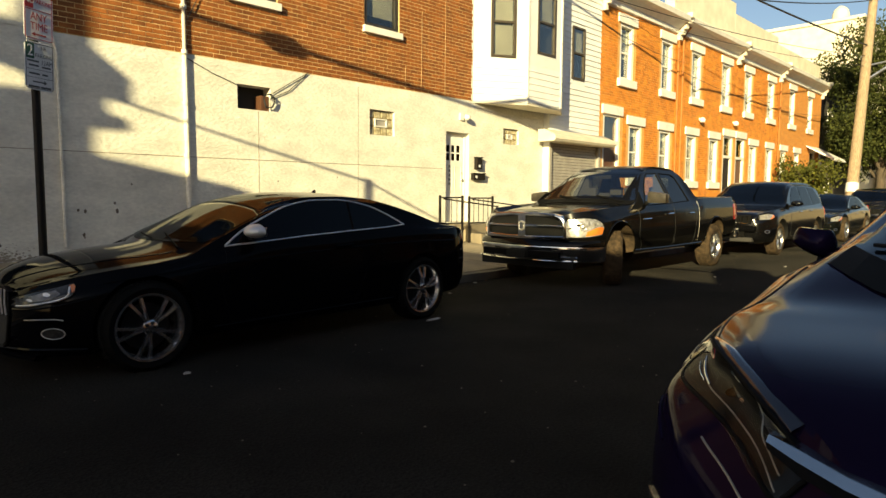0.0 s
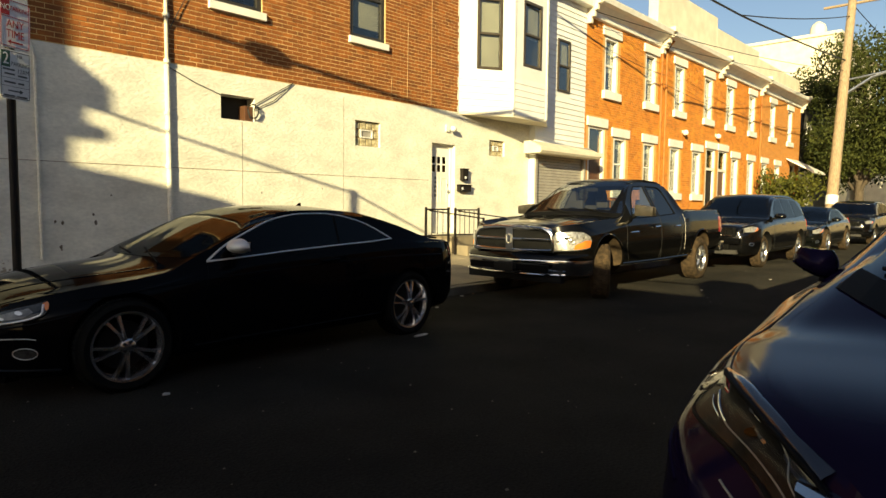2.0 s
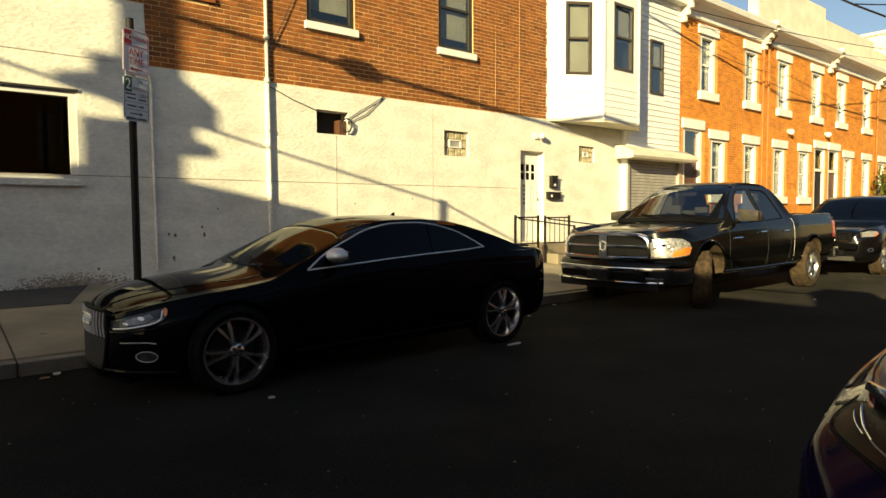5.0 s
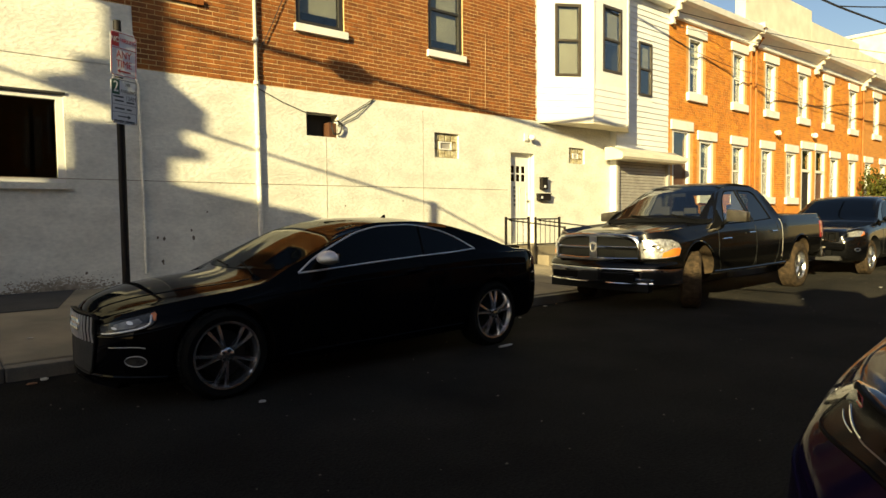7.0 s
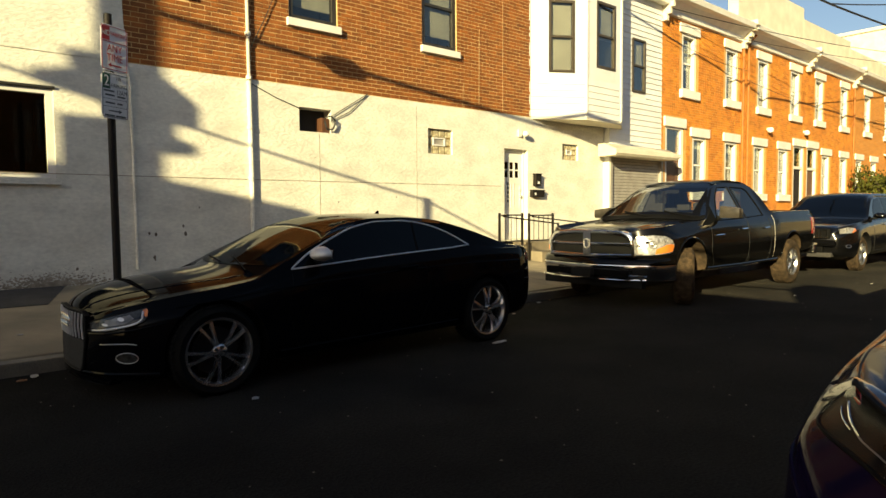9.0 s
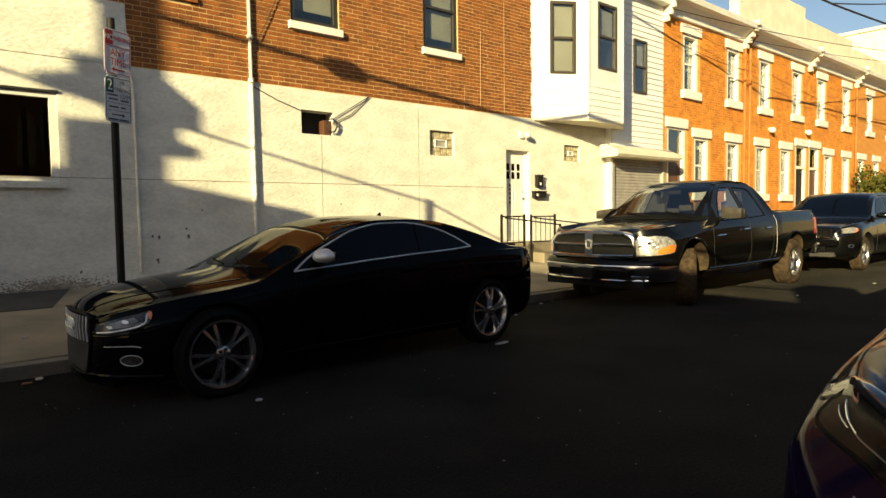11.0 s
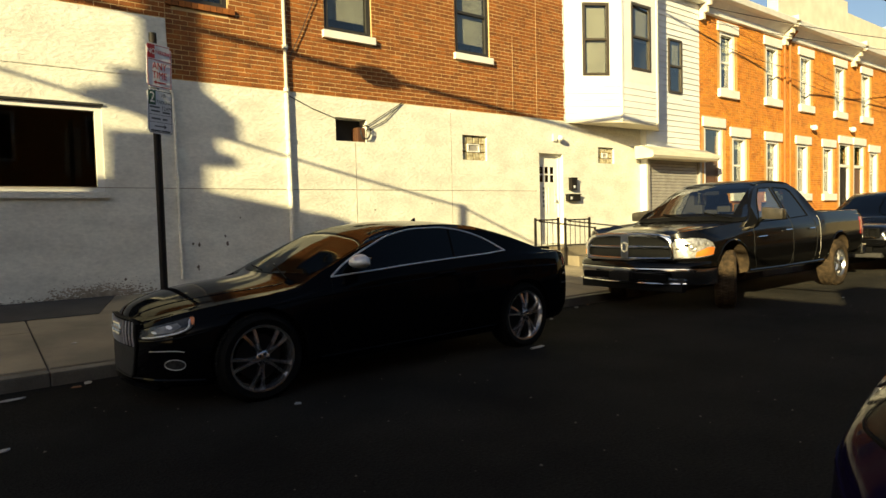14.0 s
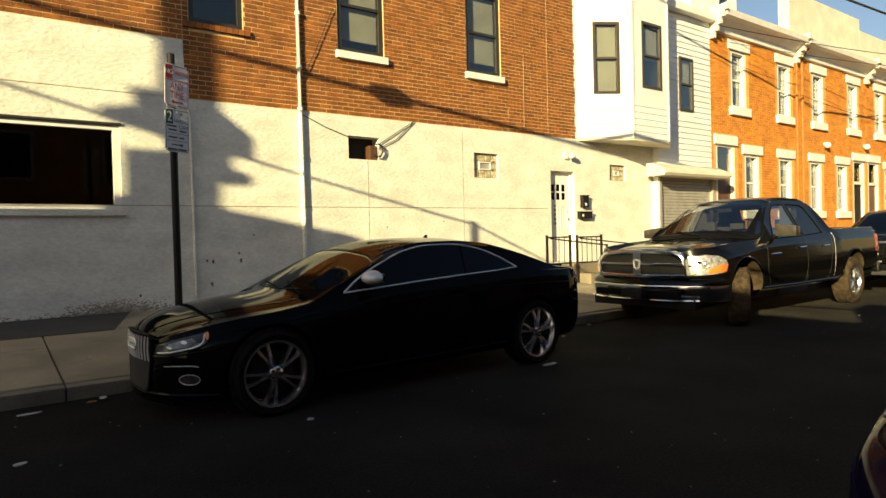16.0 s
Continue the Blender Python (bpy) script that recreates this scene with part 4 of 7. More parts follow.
for x, r in ((58.5, 0.6), (63.5, 0.7)):
    tagged(part("roof_vent", lathe(bmesh.new(), [(r, 0), (r, 0.9), (r * 0.8, 1.25), (r * 0.3, 1.5), (0, 1.55)], 14, "z", (x, 12, 14.85)), M["cream"], smooth=True), "rounded roof vent on the cream building", "roof vent", "roof vents")
plain_house("far_house", "pale house at the end of the street", 62, 80, 2.0, 9, 6.5, M["cream"], [(63, 64, 1.5, 3.2)])
plain_house("far_house", "grey house closing the street", 100, 130, -30, 6, 9, M["concrete"], [])

# unseen corner block added across the street behind the viewpoint, to shade the street
blk = thing("corner_block", "unseen tall brick block added to shade the street and wall", "building")
BH = 14.1
part("wall", prism(bmesh.new(), [(-34.4, -8.6), (-60, -8.6), (-60, -40), (-33.56, -40), (-33.56, -9.2)], -0.1, BH), M["brick_row_far"], blk)
# roofline pieces follow the shadow outline wanted on the stucco wall
for nm, xa, xb, za, zb in (("plinth", -36.1, -35.76, 0.0, 0.2), ("parapet", -35.75, -34.63, 0.0, 0.44), ("moulding", -35.75, -34.13, 0.44, 0.60), ("frieze", -35.75, -34.43, 0.60, 0.86), ("turret", -35.22, -34.60, 1.18, 6.0), ("pedestal", -35.60, -35.22, 1.18, 1.74)):
    part(nm, cube(xa, xb, -8.72, -8.6, BH + za + 0.001, BH + zb), M["cream"], blk)
bm = bmesh.new()
vs = [bm.verts.new((x, y, BH + z)) for y in (-8.6, -8.72) for x, z in ((-34.60, 1.181), (-34.05, 1.181), (-34.60, 1.6))]
bm.faces.new(vs[:3]), bm.faces.new(vs[3:][::-1])
for i in range(3):
    bm.faces.new((vs[i], vs[(i + 1) % 3], vs[3 + (i + 1) % 3], vs[3 + i]))
part("scroll", bm, M["cream"], blk)
bm = side_solid([(-36.05, 1.28), (-36.05, 1.42), (-35.6, 1.5), (-34.62, 1.5), (-34.6, 1.18), (-34.08, 1.18), (-34.08, 0.87), (-35.15, 0.87), (-35.2, 1.06)], 0.06)
bmesh.ops.translate(bm, vec=(0, -8.662, BH), verts=bm.verts)
part("cornice", bm, M["cream"], blk)
for y in (-18.3, -20.4):
    part("chimney", cube(-34.3, -33.58, y - 0.35, y + 0.35, BH + 0.001, BH + 0.75), M["brick_row_far"], blk)

# unseen row added on the near side, behind the viewpoint, to darken car reflections
for i in range(9):
    xa = -14 + i * 5.6
    nh = thing("opposite_house", "unseen two-storey brick house added to darken car reflections", "house", "opposite houses")
    ho = [(xa + 0.7, xa + 1.6, 1.0, 2.6), (xa + 2.1, xa + 3.0, 1.0, 2.6), (xa + 3.8, xa + 4.8, 0.2, 2.4), (xa + 1.0, xa + 1.9, 3.7, 5.2), (xa + 3.4, xa + 4.3, 3.7, 5.2)]
    part("wall", wall(bmesh.new(), xa, xa + 5.6, -0.1, 5.9, -7.5, 0.25, ho), M["brick_row_far"], nh)
    for k, (p, q, r, s) in enumerate(ho):
        w = part("door" if k == 2 else "window", wall(bmesh.new(), p - 0.1, q + 0.1, r - 0.1, s + 0.1, -7.24, 0.04, [(p, q, r, s)]), M["white"], nh)
        part("door_leaf" if k == 2 else "pane", cube(p, q, -7.4, -7.37, r, s), M["wood_door"] if k == 2 else M["tinted"], w)
    part("room_lining", cube(xa + 0.2, xa + 5.4, -7.9, -7.8, 0, 5.8), M["dark"], nh)
    part("cornice", cube(xa, xa + 5.6, -7.5, -6.95, 5.901, 6.15, bevel=0.03), M["cream"], nh)
    part("roof", cube(xa, xa + 5.6, -14, -7.5, 5.7, 5.88), M["roof"], nh)
tagged(part("near_pavement", cube(-14.5, 40, -7.22, -3.4, -0.1, 0.12, bevel=0.02), M["concrete"]), "concrete pavement on the near side of the street", "pavement", kind="structure")
# unseen pole, added for the thin shadow it throws across the street
bp = thing("service_pole", "unseen slim pole added to cast a thin shadow on the wall", "utility pole")
part("shaft", bar([(-17.4, -3.2, -0.05), (-17.4, -3.2, 9.95)], 0.05, 10), M["pole"], bp, smooth=True)


# ---- vehicles ----
class Shell:
    """The skin of a car, from front (x = 0) to tail, as smooth curves of its height, belt line, plan and sill."""

    def __init__(self, length, top, belt, plan, sill, tumble=0.28, crown=0.05, edge=0.82, start=0.0, dome=0.3, bulge=None, low=0.0):
        self.dome, self.low = dome, low
        self.length, self.edge, self.start = length, edge, start
        self.crown = spline(crown) if isinstance(crown, list) else (lambda x: crown)
        self.bulge = spline(bulge) if bulge else (lambda x: 0.0)
        self.tumble = spline(tumble) if isinstance(tumble, list) else (lambda x: tumble)
        self.top, self.belt, self.plan, self.sill = spline(top), spline(belt), spline(plan), spline(sill)

    def section(self, x):
        p, zb, zt = self.plan(x), self.sill(x), self.top(x)
        zs = min(self.belt(x), zt - 0.035)
        h, s = zt - zs, zs - zb
        pts = [(0, zb), (p * 0.8, zb), (p * 0.94, zb + s * 0.05), (p * 0.985, zb + s * 0.16), (p, zb + s * 0.36), (p, zb + s * 0.6), (p * 0.99, zb + s * 0.8), (p * 0.975, zb + s * 0.92), (p * 0.95, zs)]
        cr, bg = min(self.crown(x), h * self.dome), self.bulge(x)
        hs = h - cr * self.low
        for f in (0.08, 0.3, 0.55, self.edge):
            pts.append((p * 0.94 - self.tumble(x) * h * f, zs + hs * f))
        ye = pts[-1][0]
        pts.append((ye - 0.35 * h * 0.2 - 0.012, max(zt - cr - (h - cr) * (1 - self.edge) * 0.3, pts[-1][1] + 0.004)))
        for f in (0.9, 0.82, 0.72, 0.64, 0.58, 0.5, 0.4, 0.3, 0.15, 0):
            lift = min(max((0.74 - f) / 0.2, 0), 1)
            pts.append((ye * f, zt - cr * f**1.9 * 0.85 - bg * (1 - lift * lift * (3 - 2 * lift))))
        return pts

    def side(self, x, z):
        pts = self.section(x)[1:13]
        return float(np.interp(z, [q[1] + 1e-6 * i for i, q in enumerate(pts)], [q[0] for q in pts]))

    def over(self, x, f):
        """A point of the upper skin: f from 0 (middle) to 1 (roof edge)."""
        pts = self.section(x)[12:][::-1]
        y = f * pts[-1][0]
        return y, float(np.interp(y, [q[0] for q in pts], [q[1] for q in pts]))

    def skin(self, x, y):
        """The height of the upper skin at a distance y from the middle."""
        pts = self.section(x)[8:][::-1]
        return float(np.interp(y, [q[0] for q in pts], [q[1] for q in pts]))

    def skin_strip(self, inner, outer, sgn, rise=0.012, n=28):
        """A rounded strip on the upper skin between two plan lines of (x, y)."""
        bm = bmesh.new()
        rows = []

        def along(line, t):
            k = t * (len(line) - 1)
            i = min(int(k), len(line) - 2)
            return Vector(line[i]).lerp(Vector(line[i + 1]), k - i)

        for i in range(n + 1):
            a, b = along(inner, i / n), along(outer, i / n)
            row = []
            for k in range(9):
                q = a.lerp(b, k / 8)
                row.append(bm.verts.new((q.x, sgn * q.y, self.skin(q.x, q.y) - 0.004 + rise * math.sin(math.pi * k / 8) ** 0.6)))
            rows.append(row)
        for a, b in zip(rows, rows[1:]):
            for k in range(8):
                bm.faces.new((a[k], a[k + 1], b[k + 1], b[k]))
        return bm

    def mesh(self, n=72):
        bm = bmesh.new()
        span = self.length - self.start
        xs = [self.start + span * ((0.5 - 0.5 * math.cos(math.pi * i / n)) * 0.35 + i / n * 0.65) for i in range(n + 1)]
        rings = []
        for x in xs:
            s = self.section(x)
            full = s + [(-y, z) for y, z in s[-2:0:-1]]
            rings.append([bm.verts.new((x, y, z)) for y, z in full])
        m = len(rings[0])
        for a, b in zip(rings, rings[1:]):
            for k in range(m):
                bm.faces.new((a[k], b[k], b[(k + 1) % m], a[(k + 1) % m]))
        bm.faces.new(rings[0]), bm.faces.new(rings[-1][::-1])
        return bm

    def side_patch(self, outline, sgn, off=0.006):
        """A pane or lamp lying on the flank, over an outline of (x, z)."""
        bm = bmesh.new()
        pts = []
        for (xa, za), (xb, zb) in zip(outline, outline[1:] + outline[:1]):
            pts += [(xa + (xb - xa) * k / 5, za + (zb - za) * k / 5) for k in range(5)]
        cx, cz = sum(p[0] for p in pts) / len(pts), sum(p[1] for p in pts) / len(pts)
        rings = [[bm.verts.new((cx + (x - cx) * f, sgn * (self.side(cx + (x - cx) * f, cz + (z - cz) * f) + off), cz + (z - cz) * f)) for x, z in pts] for f in (0.4, 0.75, 1.0)]
        edge = [bm.verts.new((x, sgn * (self.side(x, z) - 0.01), z)) for x, z in pts]
        mid = bm.verts.new((cx, sgn * (self.side(cx, cz) + off), cz))
        n = len(pts)
        for i in range(n):
            j = (i + 1) % n
            bm.faces.new((mid, rings[0][i], rings[0][j]))
            for a, b in ((rings[0], rings[1]), (rings[1], rings[2]), (rings[2], edge)):
                bm.faces.new((a[i], b[i], b[j], a[j]))
        return bm

    def side_line(self, pts, sgn, r=0.006, off=0.004, closed=False, flat=False):
        fine = []
        seq = pts + pts[:1] if closed else pts
        for (xa, za), (xb, zb) in zip(seq, seq[1:]):
            fine += [(xa + (xb - xa) * k / 6, za + (zb - za) * k / 6) for k in range(6)]
        if not closed:
            fine.append(pts[-1])
        return bar([(x, sgn * (self.side(x, z) + off), z) for x, z in fine], r, 6, closed=closed)

    def over_patch(self, xa, xb, fa=0.9, fb=0.9, off=0.006, n=12, bow=0.0, bow_end=0.0):
        """A windscreen or rear window lying on the upper skin."""
        bm = bmesh.new()
        rows = []
        for i in range(n + 1):
            x = xa + (xb - xa) * i / n
            f = fa + (fb - fa) * i / n
            row = []
            for k in range(-8, 9):
                xk = x + (bow + (bow_end - bow) * i / n) * (k / 8) ** 2
                yy, zz = self.over(xk, abs(k) / 8 * f)
                row.append(bm.verts.new((xk, math.copysign(yy, k), zz + off)))
            rows.append(row)
        for a, b in zip(rows, rows[1:]):
            for k in range(16):
                bm.faces.new((a[k], a[k + 1], b[k + 1], b[k]))
        return bm

    def over_line(self, pts, r=0.005, off=0.002):
        fine = []
        for (xa, fa), (xb, fb) in zip(pts, pts[1:]):
            fine += [(xa + (xb - xa) * k / 8, fa + (fb - fa) * k / 8) for k in range(8)]
        fine.append(pts[-1])
        out = []
        for x, f in fine:
            y, z = self.over(x, abs(f))
            out.append((x, math.copysign(y, f), z + off))
        return bar(out, r, 6)


def hollow(body, bm, lining):
    """Cut a solid out of a body, and line the cut."""
    slot = len(body.data.materials)
    body.data.materials.append(lining)
    cutter = new("cutter", mesh_of(bm, "cutter"))
    cutter.parent = body.parent
    for m in body.data.materials:
        cutter.data.materials.append(m)
    for f in cutter.data.polygons:
        f.material_index = slot
    mod = body.modifiers.new("hollow", "BOOLEAN")
    mod.operation, mod.object, mod.solver = "DIFFERENCE", cutter, "EXACT"
    me = bpy.data.meshes.new_from_object(body.evaluated_get(bpy.context.evaluated_depsgraph_get()))
    body.modifiers.clear()
    body.data = me
    bpy.data.objects.remove(cutter)
    for p in me.polygons:
        p.use_smooth = True
    me.set_sharp_from_angle(angle=radians(35))


def carve(bm, wheels, radius, depth, paint, lining, name, parent):
    """The body mesh with its wheel arches cut out."""
    body = new(name, mesh_of(bm, name, True))
    body.data.materials.append(paint), body.data.materials.append(lining)
    cut = bmesh.new()
    for x, y, z in wheels:
        bmesh.ops.create_cone(cut, cap_ends=True, segments=40, radius1=radius, radius2=radius, depth=depth, matrix=Matrix.Translation((x, y, z)) @ Matrix.Rotation(math.pi / 2, 4, "X"))
    for f in cut.faces:
        f.material_index = 1
    cutter = new("cutter", mesh_of(cut, "cutter"))
    cutter.data.materials.append(paint), cutter.data.materials.append(lining)
    mod = body.modifiers.new("arches", "BOOLEAN")
    mod.operation, mod.object, mod.solver = "DIFFERENCE", cutter, "EXACT"
    dg = bpy.context.evaluated_depsgraph_get()
    me = bpy.data.meshes.new_from_object(body.evaluated_get(dg))
    body.modifiers.clear()
    body.data = me
    bpy.data.objects.remove(cutter)
    for p in me.polygons:
        p.use_smooth = True
    me.set_sharp_from_angle(angle=radians(35))
    body.parent = parent
    return body


def wheel(parent, at, R, rim, width, spokes, alloy, sgn, turn=0.0, double=False, tyre="rubber", phase=17):
    """Tyre, rim barrel, spokes and hub, standing upright; its face looks to sgn * y."""
    w = new("wheel")
    w.parent = parent
    w.matrix_basis = pose(*at, 0, 0, turn)
    h = width / 2
    ty = lathe(bmesh.new(), [(rim * 0.97, -h * 0.82), (rim * 1.03, -h * 0.9), ((R + rim) / 2, -h), (R - 0.03, -h * 0.92), (R - 0.008, -h * 0.72), (R, -h * 0.45), (R, h * 0.45), (R - 0.008, h * 0.72), (R - 0.03, h * 0.92), ((R + rim) / 2, h), (rim * 1.03, h * 0.9), (rim * 0.97, h * 0.82)], 56)
    for k in range(56):
        for o in (-0.28, 0.0, 0.28):
            a = (k + 0.5 * (o == 0)) * math.tau / 56
            c, s = math.cos(a), math.sin(a)
            vs = [ty.verts.new(((R + e) * (c * math.cos(d) - s * math.sin(d)), (o + q) * width, (R + e) * (s * math.cos(d) + c * math.sin(d)))) for d, q, e in ((-0.035, -0.1, 0.001), (0.035, -0.1, 0.001), (0.035, 0.1, 0.001), (-0.035, 0.1, 0.001), (-0.028, -0.085, 0.006), (0.028, -0.085, 0.006), (0.028, 0.085, 0.006), (-0.028, 0.085, 0.006))]
            for f in ((4, 5, 6, 7), (0, 1, 5, 4), (1, 2, 6, 5), (2, 3, 7, 6), (3, 0, 4, 7)):
                ty.faces.new([vs[i] for i in f])
    part("tyre", ty, M[tyre], w, smooth=True)
    f = sgn * h
    part("rim", lathe(bmesh.new(), [(rim * 0.9, -f * 0.8), (rim * 0.88, f * 0.55), (rim * 0.95, f * 0.8), (rim, f * 0.86), (rim * 1.0, f * 0.92), (rim * 0.93, f * 0.9), (rim * 0.89, f * 0.7)], 48), alloy, w, smooth=True)
    part("brake_disc", lathe(bmesh.new(), [(0.0, f * 0.05), (rim * 0.68, f * 0.05), (rim * 0.68, f * 0.15), (0, f * 0.15)], 32), M["plastic"], w)
    for k in range(spokes):
        a = k * math.tau / spokes + radians(phase)
        for da in ((-0.2, 0.2) if double else (0,)):
            bm = bmesh.new()
            wd = 0.014 if double else 0.045
            secs = []
            for r, off, ww, th in ((rim * 0.14, 0.0, wd * 1.2, 0.03), (rim * 0.5, 0.012, wd * 0.95, 0.025), (rim * 0.93, -0.004, wd * 1.25, 0.022)):
                ang = a + da * (0.55 + 0.45 * r / rim)
                c, s = math.cos(ang), math.sin(ang)
                y = sgn * (h * 0.62 + off)
                secs.append([bm.verts.new((r * c - t * s, y + u, r * s + t * c)) for t, u in ((-ww, 0), (-ww * 0.6, sgn * th), (ww * 0.6, sgn * th), (ww, 0))])
            for p, q in zip(secs, secs[1:]):
                for i in range(4):
                    bm.faces.new((p[i], q[i], q[(i + 1) % 4], p[(i + 1) % 4]))
            bm.faces.new(secs[0]), bm.faces.new(secs[-1][::-1])
            part("spoke", bm, alloy, w)
    hub = lathe(bmesh.new(), [(rim * 0.22, f * 0.4), (rim * 0.22, f * 0.85), (rim * 0.17, f * 0.93), (0.001, f * 0.94)], 24)
    part("hub", hub, alloy, w, smooth=True)
    for k in range(5):
        a = k * math.tau / 5
        bm = lathe(bmesh.new(), [(0.011, 0), (0.011, sgn * 0.02), (0.001, sgn * 0.022)], 8, "y", (rim * 0.15 * math.cos(a), f * 0.9, rim * 0.15 * math.sin(a)))
        part("wheel_nut", bm, M["plastic"], w)
    return w


def mirror(parent, sh, x, z, sgn, material, size=(0.09, 0.13, 0.075), out=0.14):
    y = sgn * (sh.side(x, z - 0.05) + out)
    bm = bmesh.new()
    bmesh.ops.create_uvsphere(bm, u_segments=18, v_segments=12, radius=1.0)
    for v in bm.verts:
        v.co.x = (v.co.x if v.co.x < 0 else v.co.x * 0.35) * size[0]
        v.co.y *= size[1]
        v.co.z = (v.co.z if v.co.z > 0 else v.co.z * 0.75) * size[2]
        v.co += Vector((x, y, z))
    m = part("wing_mirror", bm, material, parent, smooth=True)
    part("mirror_arm", bar([(x, sgn * (sh.side(x, z - 0.06) - 0.02), z - 0.05), (x, y - sgn * size[1] * 0.4, z - 0.045)], 0.022, 8), M["plastic"], m)
    part("mirror_glass", cube(x + size[0] * 0.33, x + size[0] * 0.37, y - size[1] * 0.75, y + size[1] * 0.75, z - size[2] * 0.5, z + size[2] * 0.6, bevel=0.006), M["chrome"], m)
    return m


def cabin(parent, sh, x0, x1):
    """Dark seats and floor behind the glass."""
    bm = bmesh.new()
    for x in x0, x1:
        for y in (-0.38, 0.38):
            z = sh.belt(x) - 0.1
            box(bm, x, x + 0.14, y - 0.22, y + 0.22, z - 0.2, z + 0.22, bevel=0.04)
            box(bm, x + 0.03, x + 0.12, y - 0.12, y + 0.12, z + 0.25, z + 0.4, bevel=0.03)
    part("seat", bm, M["seat"], parent)


def head_lamp(parent, sh, outline, sgn, amber=None, bowls=(), inner="lamp_bowl"):
    """A lamp on the front corner: reflector, bulbs, amber end and a bright edge."""
    h = part("headlight", sh.side_patch(outline, sgn, 0.010), M[inner], parent, "clear headlight with a bright reflector" if inner == "lamp_bowl" else "clear headlight with a smoked inside", smooth=True)
    for x, z, r in bowls:
        y = sh.side(x, z)
        dx = 0.03
        nrm = Vector((-(sh.side(x + dx, z) - sh.side(x - dx, z)) / (2 * dx), 1, 0)).normalized()
        bm = lathe(bmesh.new(), [(r, 0.012), (r * 0.9, 0.02), (r * 0.55, 0.012), (0.001, 0.022)], 20, "y")
        q = Vector((0, 1, 0)).rotation_difference(Vector((nrm.x, sgn * nrm.y, 0))).to_matrix().to_4x4()
        bmesh.ops.transform(bm, matrix=Matrix.Translation((x, sgn * y, z)) @ q, verts=bm.verts)
        part("bulb", bm, M["lamp_bowl" if inner == "lamp_bowl" else "chrome"], h, smooth=True)
    if amber:
        part("indicator", sh.side_patch(amber, sgn, 0.015), M["amber"], h, smooth=True)
    part("lamp_edge", sh.side_line(outline, sgn, 0.007, 0.006, closed=True), M["plastic"], h)
    return h


# black coupe
def rounded(points, n=28):
    """A smooth open line through points of (x, z)."""
    f, g = spline([(i, q[0]) for i, q in enumerate(points)]), spline([(i, q[1]) for i, q in enumerate(points)])
    m = len(points) - 1
    return [(f(m * k / n), g(m * k / n)) for k in range(n + 1)]


coupe = thing("coupe", "black two-door coupe with chrome window line, parked at the kerb", "car", at=(0.87, 3.75, -0.01, 0, 0, 1.4))
ash = Shell(4.48,
    [(0.13, 0.565), (0.16, 0.62), (0.22, 0.69), (0.33, 0.742), (0.465, 0.78), (0.76, 0.83), (1.21, 0.885), (1.34, 0.945), (1.51, 1.03), (1.806, 1.16), (2.1, 1.25), (2.42, 1.297), (2.75, 1.30), (3.15, 1.262), (3.6, 1.145), (3.98, 1.005), (4.2, 0.965), (4.42, 0.955), (4.48, 0.89)],
    [(0.13, 0.46), (0.3, 0.57), (0.55, 0.63), (0.9, 0.685), (1.5, 0.795), (1.9, 0.87), (2.6, 0.90), (3.6, 0.935), (4.2, 0.93), (4.48, 0.86)],
    [(0.13, 0.06), (0.14, 0.2), (0.162, 0.35), (0.192, 0.48), (0.235, 0.59), (0.3, 0.685), (0.4, 0.775), (0.55, 0.85), (0.7, 0.892), (0.9, 0.92), (2.3, 0.925), (3.7, 0.925), (4.1, 0.895), (4.3, 0.83), (4.42, 0.74), (4.48, 0.62)],
    [(0.13, 0.19), (0.3, 0.15), (1.5, 0.17), (3.2, 0.18), (4.2, 0.22), (4.48, 0.34)], tumble=0.5, crown=[(0, 0.1), (0.5, 0.115), (1.1, 0.125), (1.6, 0.115), (2.1, 0.075), (2.6, 0.06), (4.48, 0.055)], start=0.13, dome=0.85, edge=0.88, low=0.6)
AWH = [(0.885, 0.925 - 0.08, 0.325), (3.62, 0.925 - 0.08, 0.325)]
carve(ash.mesh(84), [(x, s * 0.86, z + 0.01) for x, y, z in AWH for s in (1, -1)], 0.36, 0.5, M["black_paint"], M["grid"], "body", coupe)
for (x, y, z), ph in zip(AWH, (43, 18)):
    for s in (1, -1):
        wheel(coupe, (x, s * 0.80, z), 0.325, 0.246, 0.235, 5, M["rim_dark"], s, double=True, phase=ph)
sw_top = rounded([(1.50, 0.868), (1.69, 0.99), (1.93, 1.10), (2.16, 1.183), (2.43, 1.225), (2.66, 1.228), (2.86, 1.208), (3.04, 1.165), (3.2, 1.1), (3.40, 0.985)], 36)
sw_low = [(3.15, 0.965), (2.7, 0.945), (2.2, 0.918), (1.8, 0.89)]
sw = sw_top + sw_low
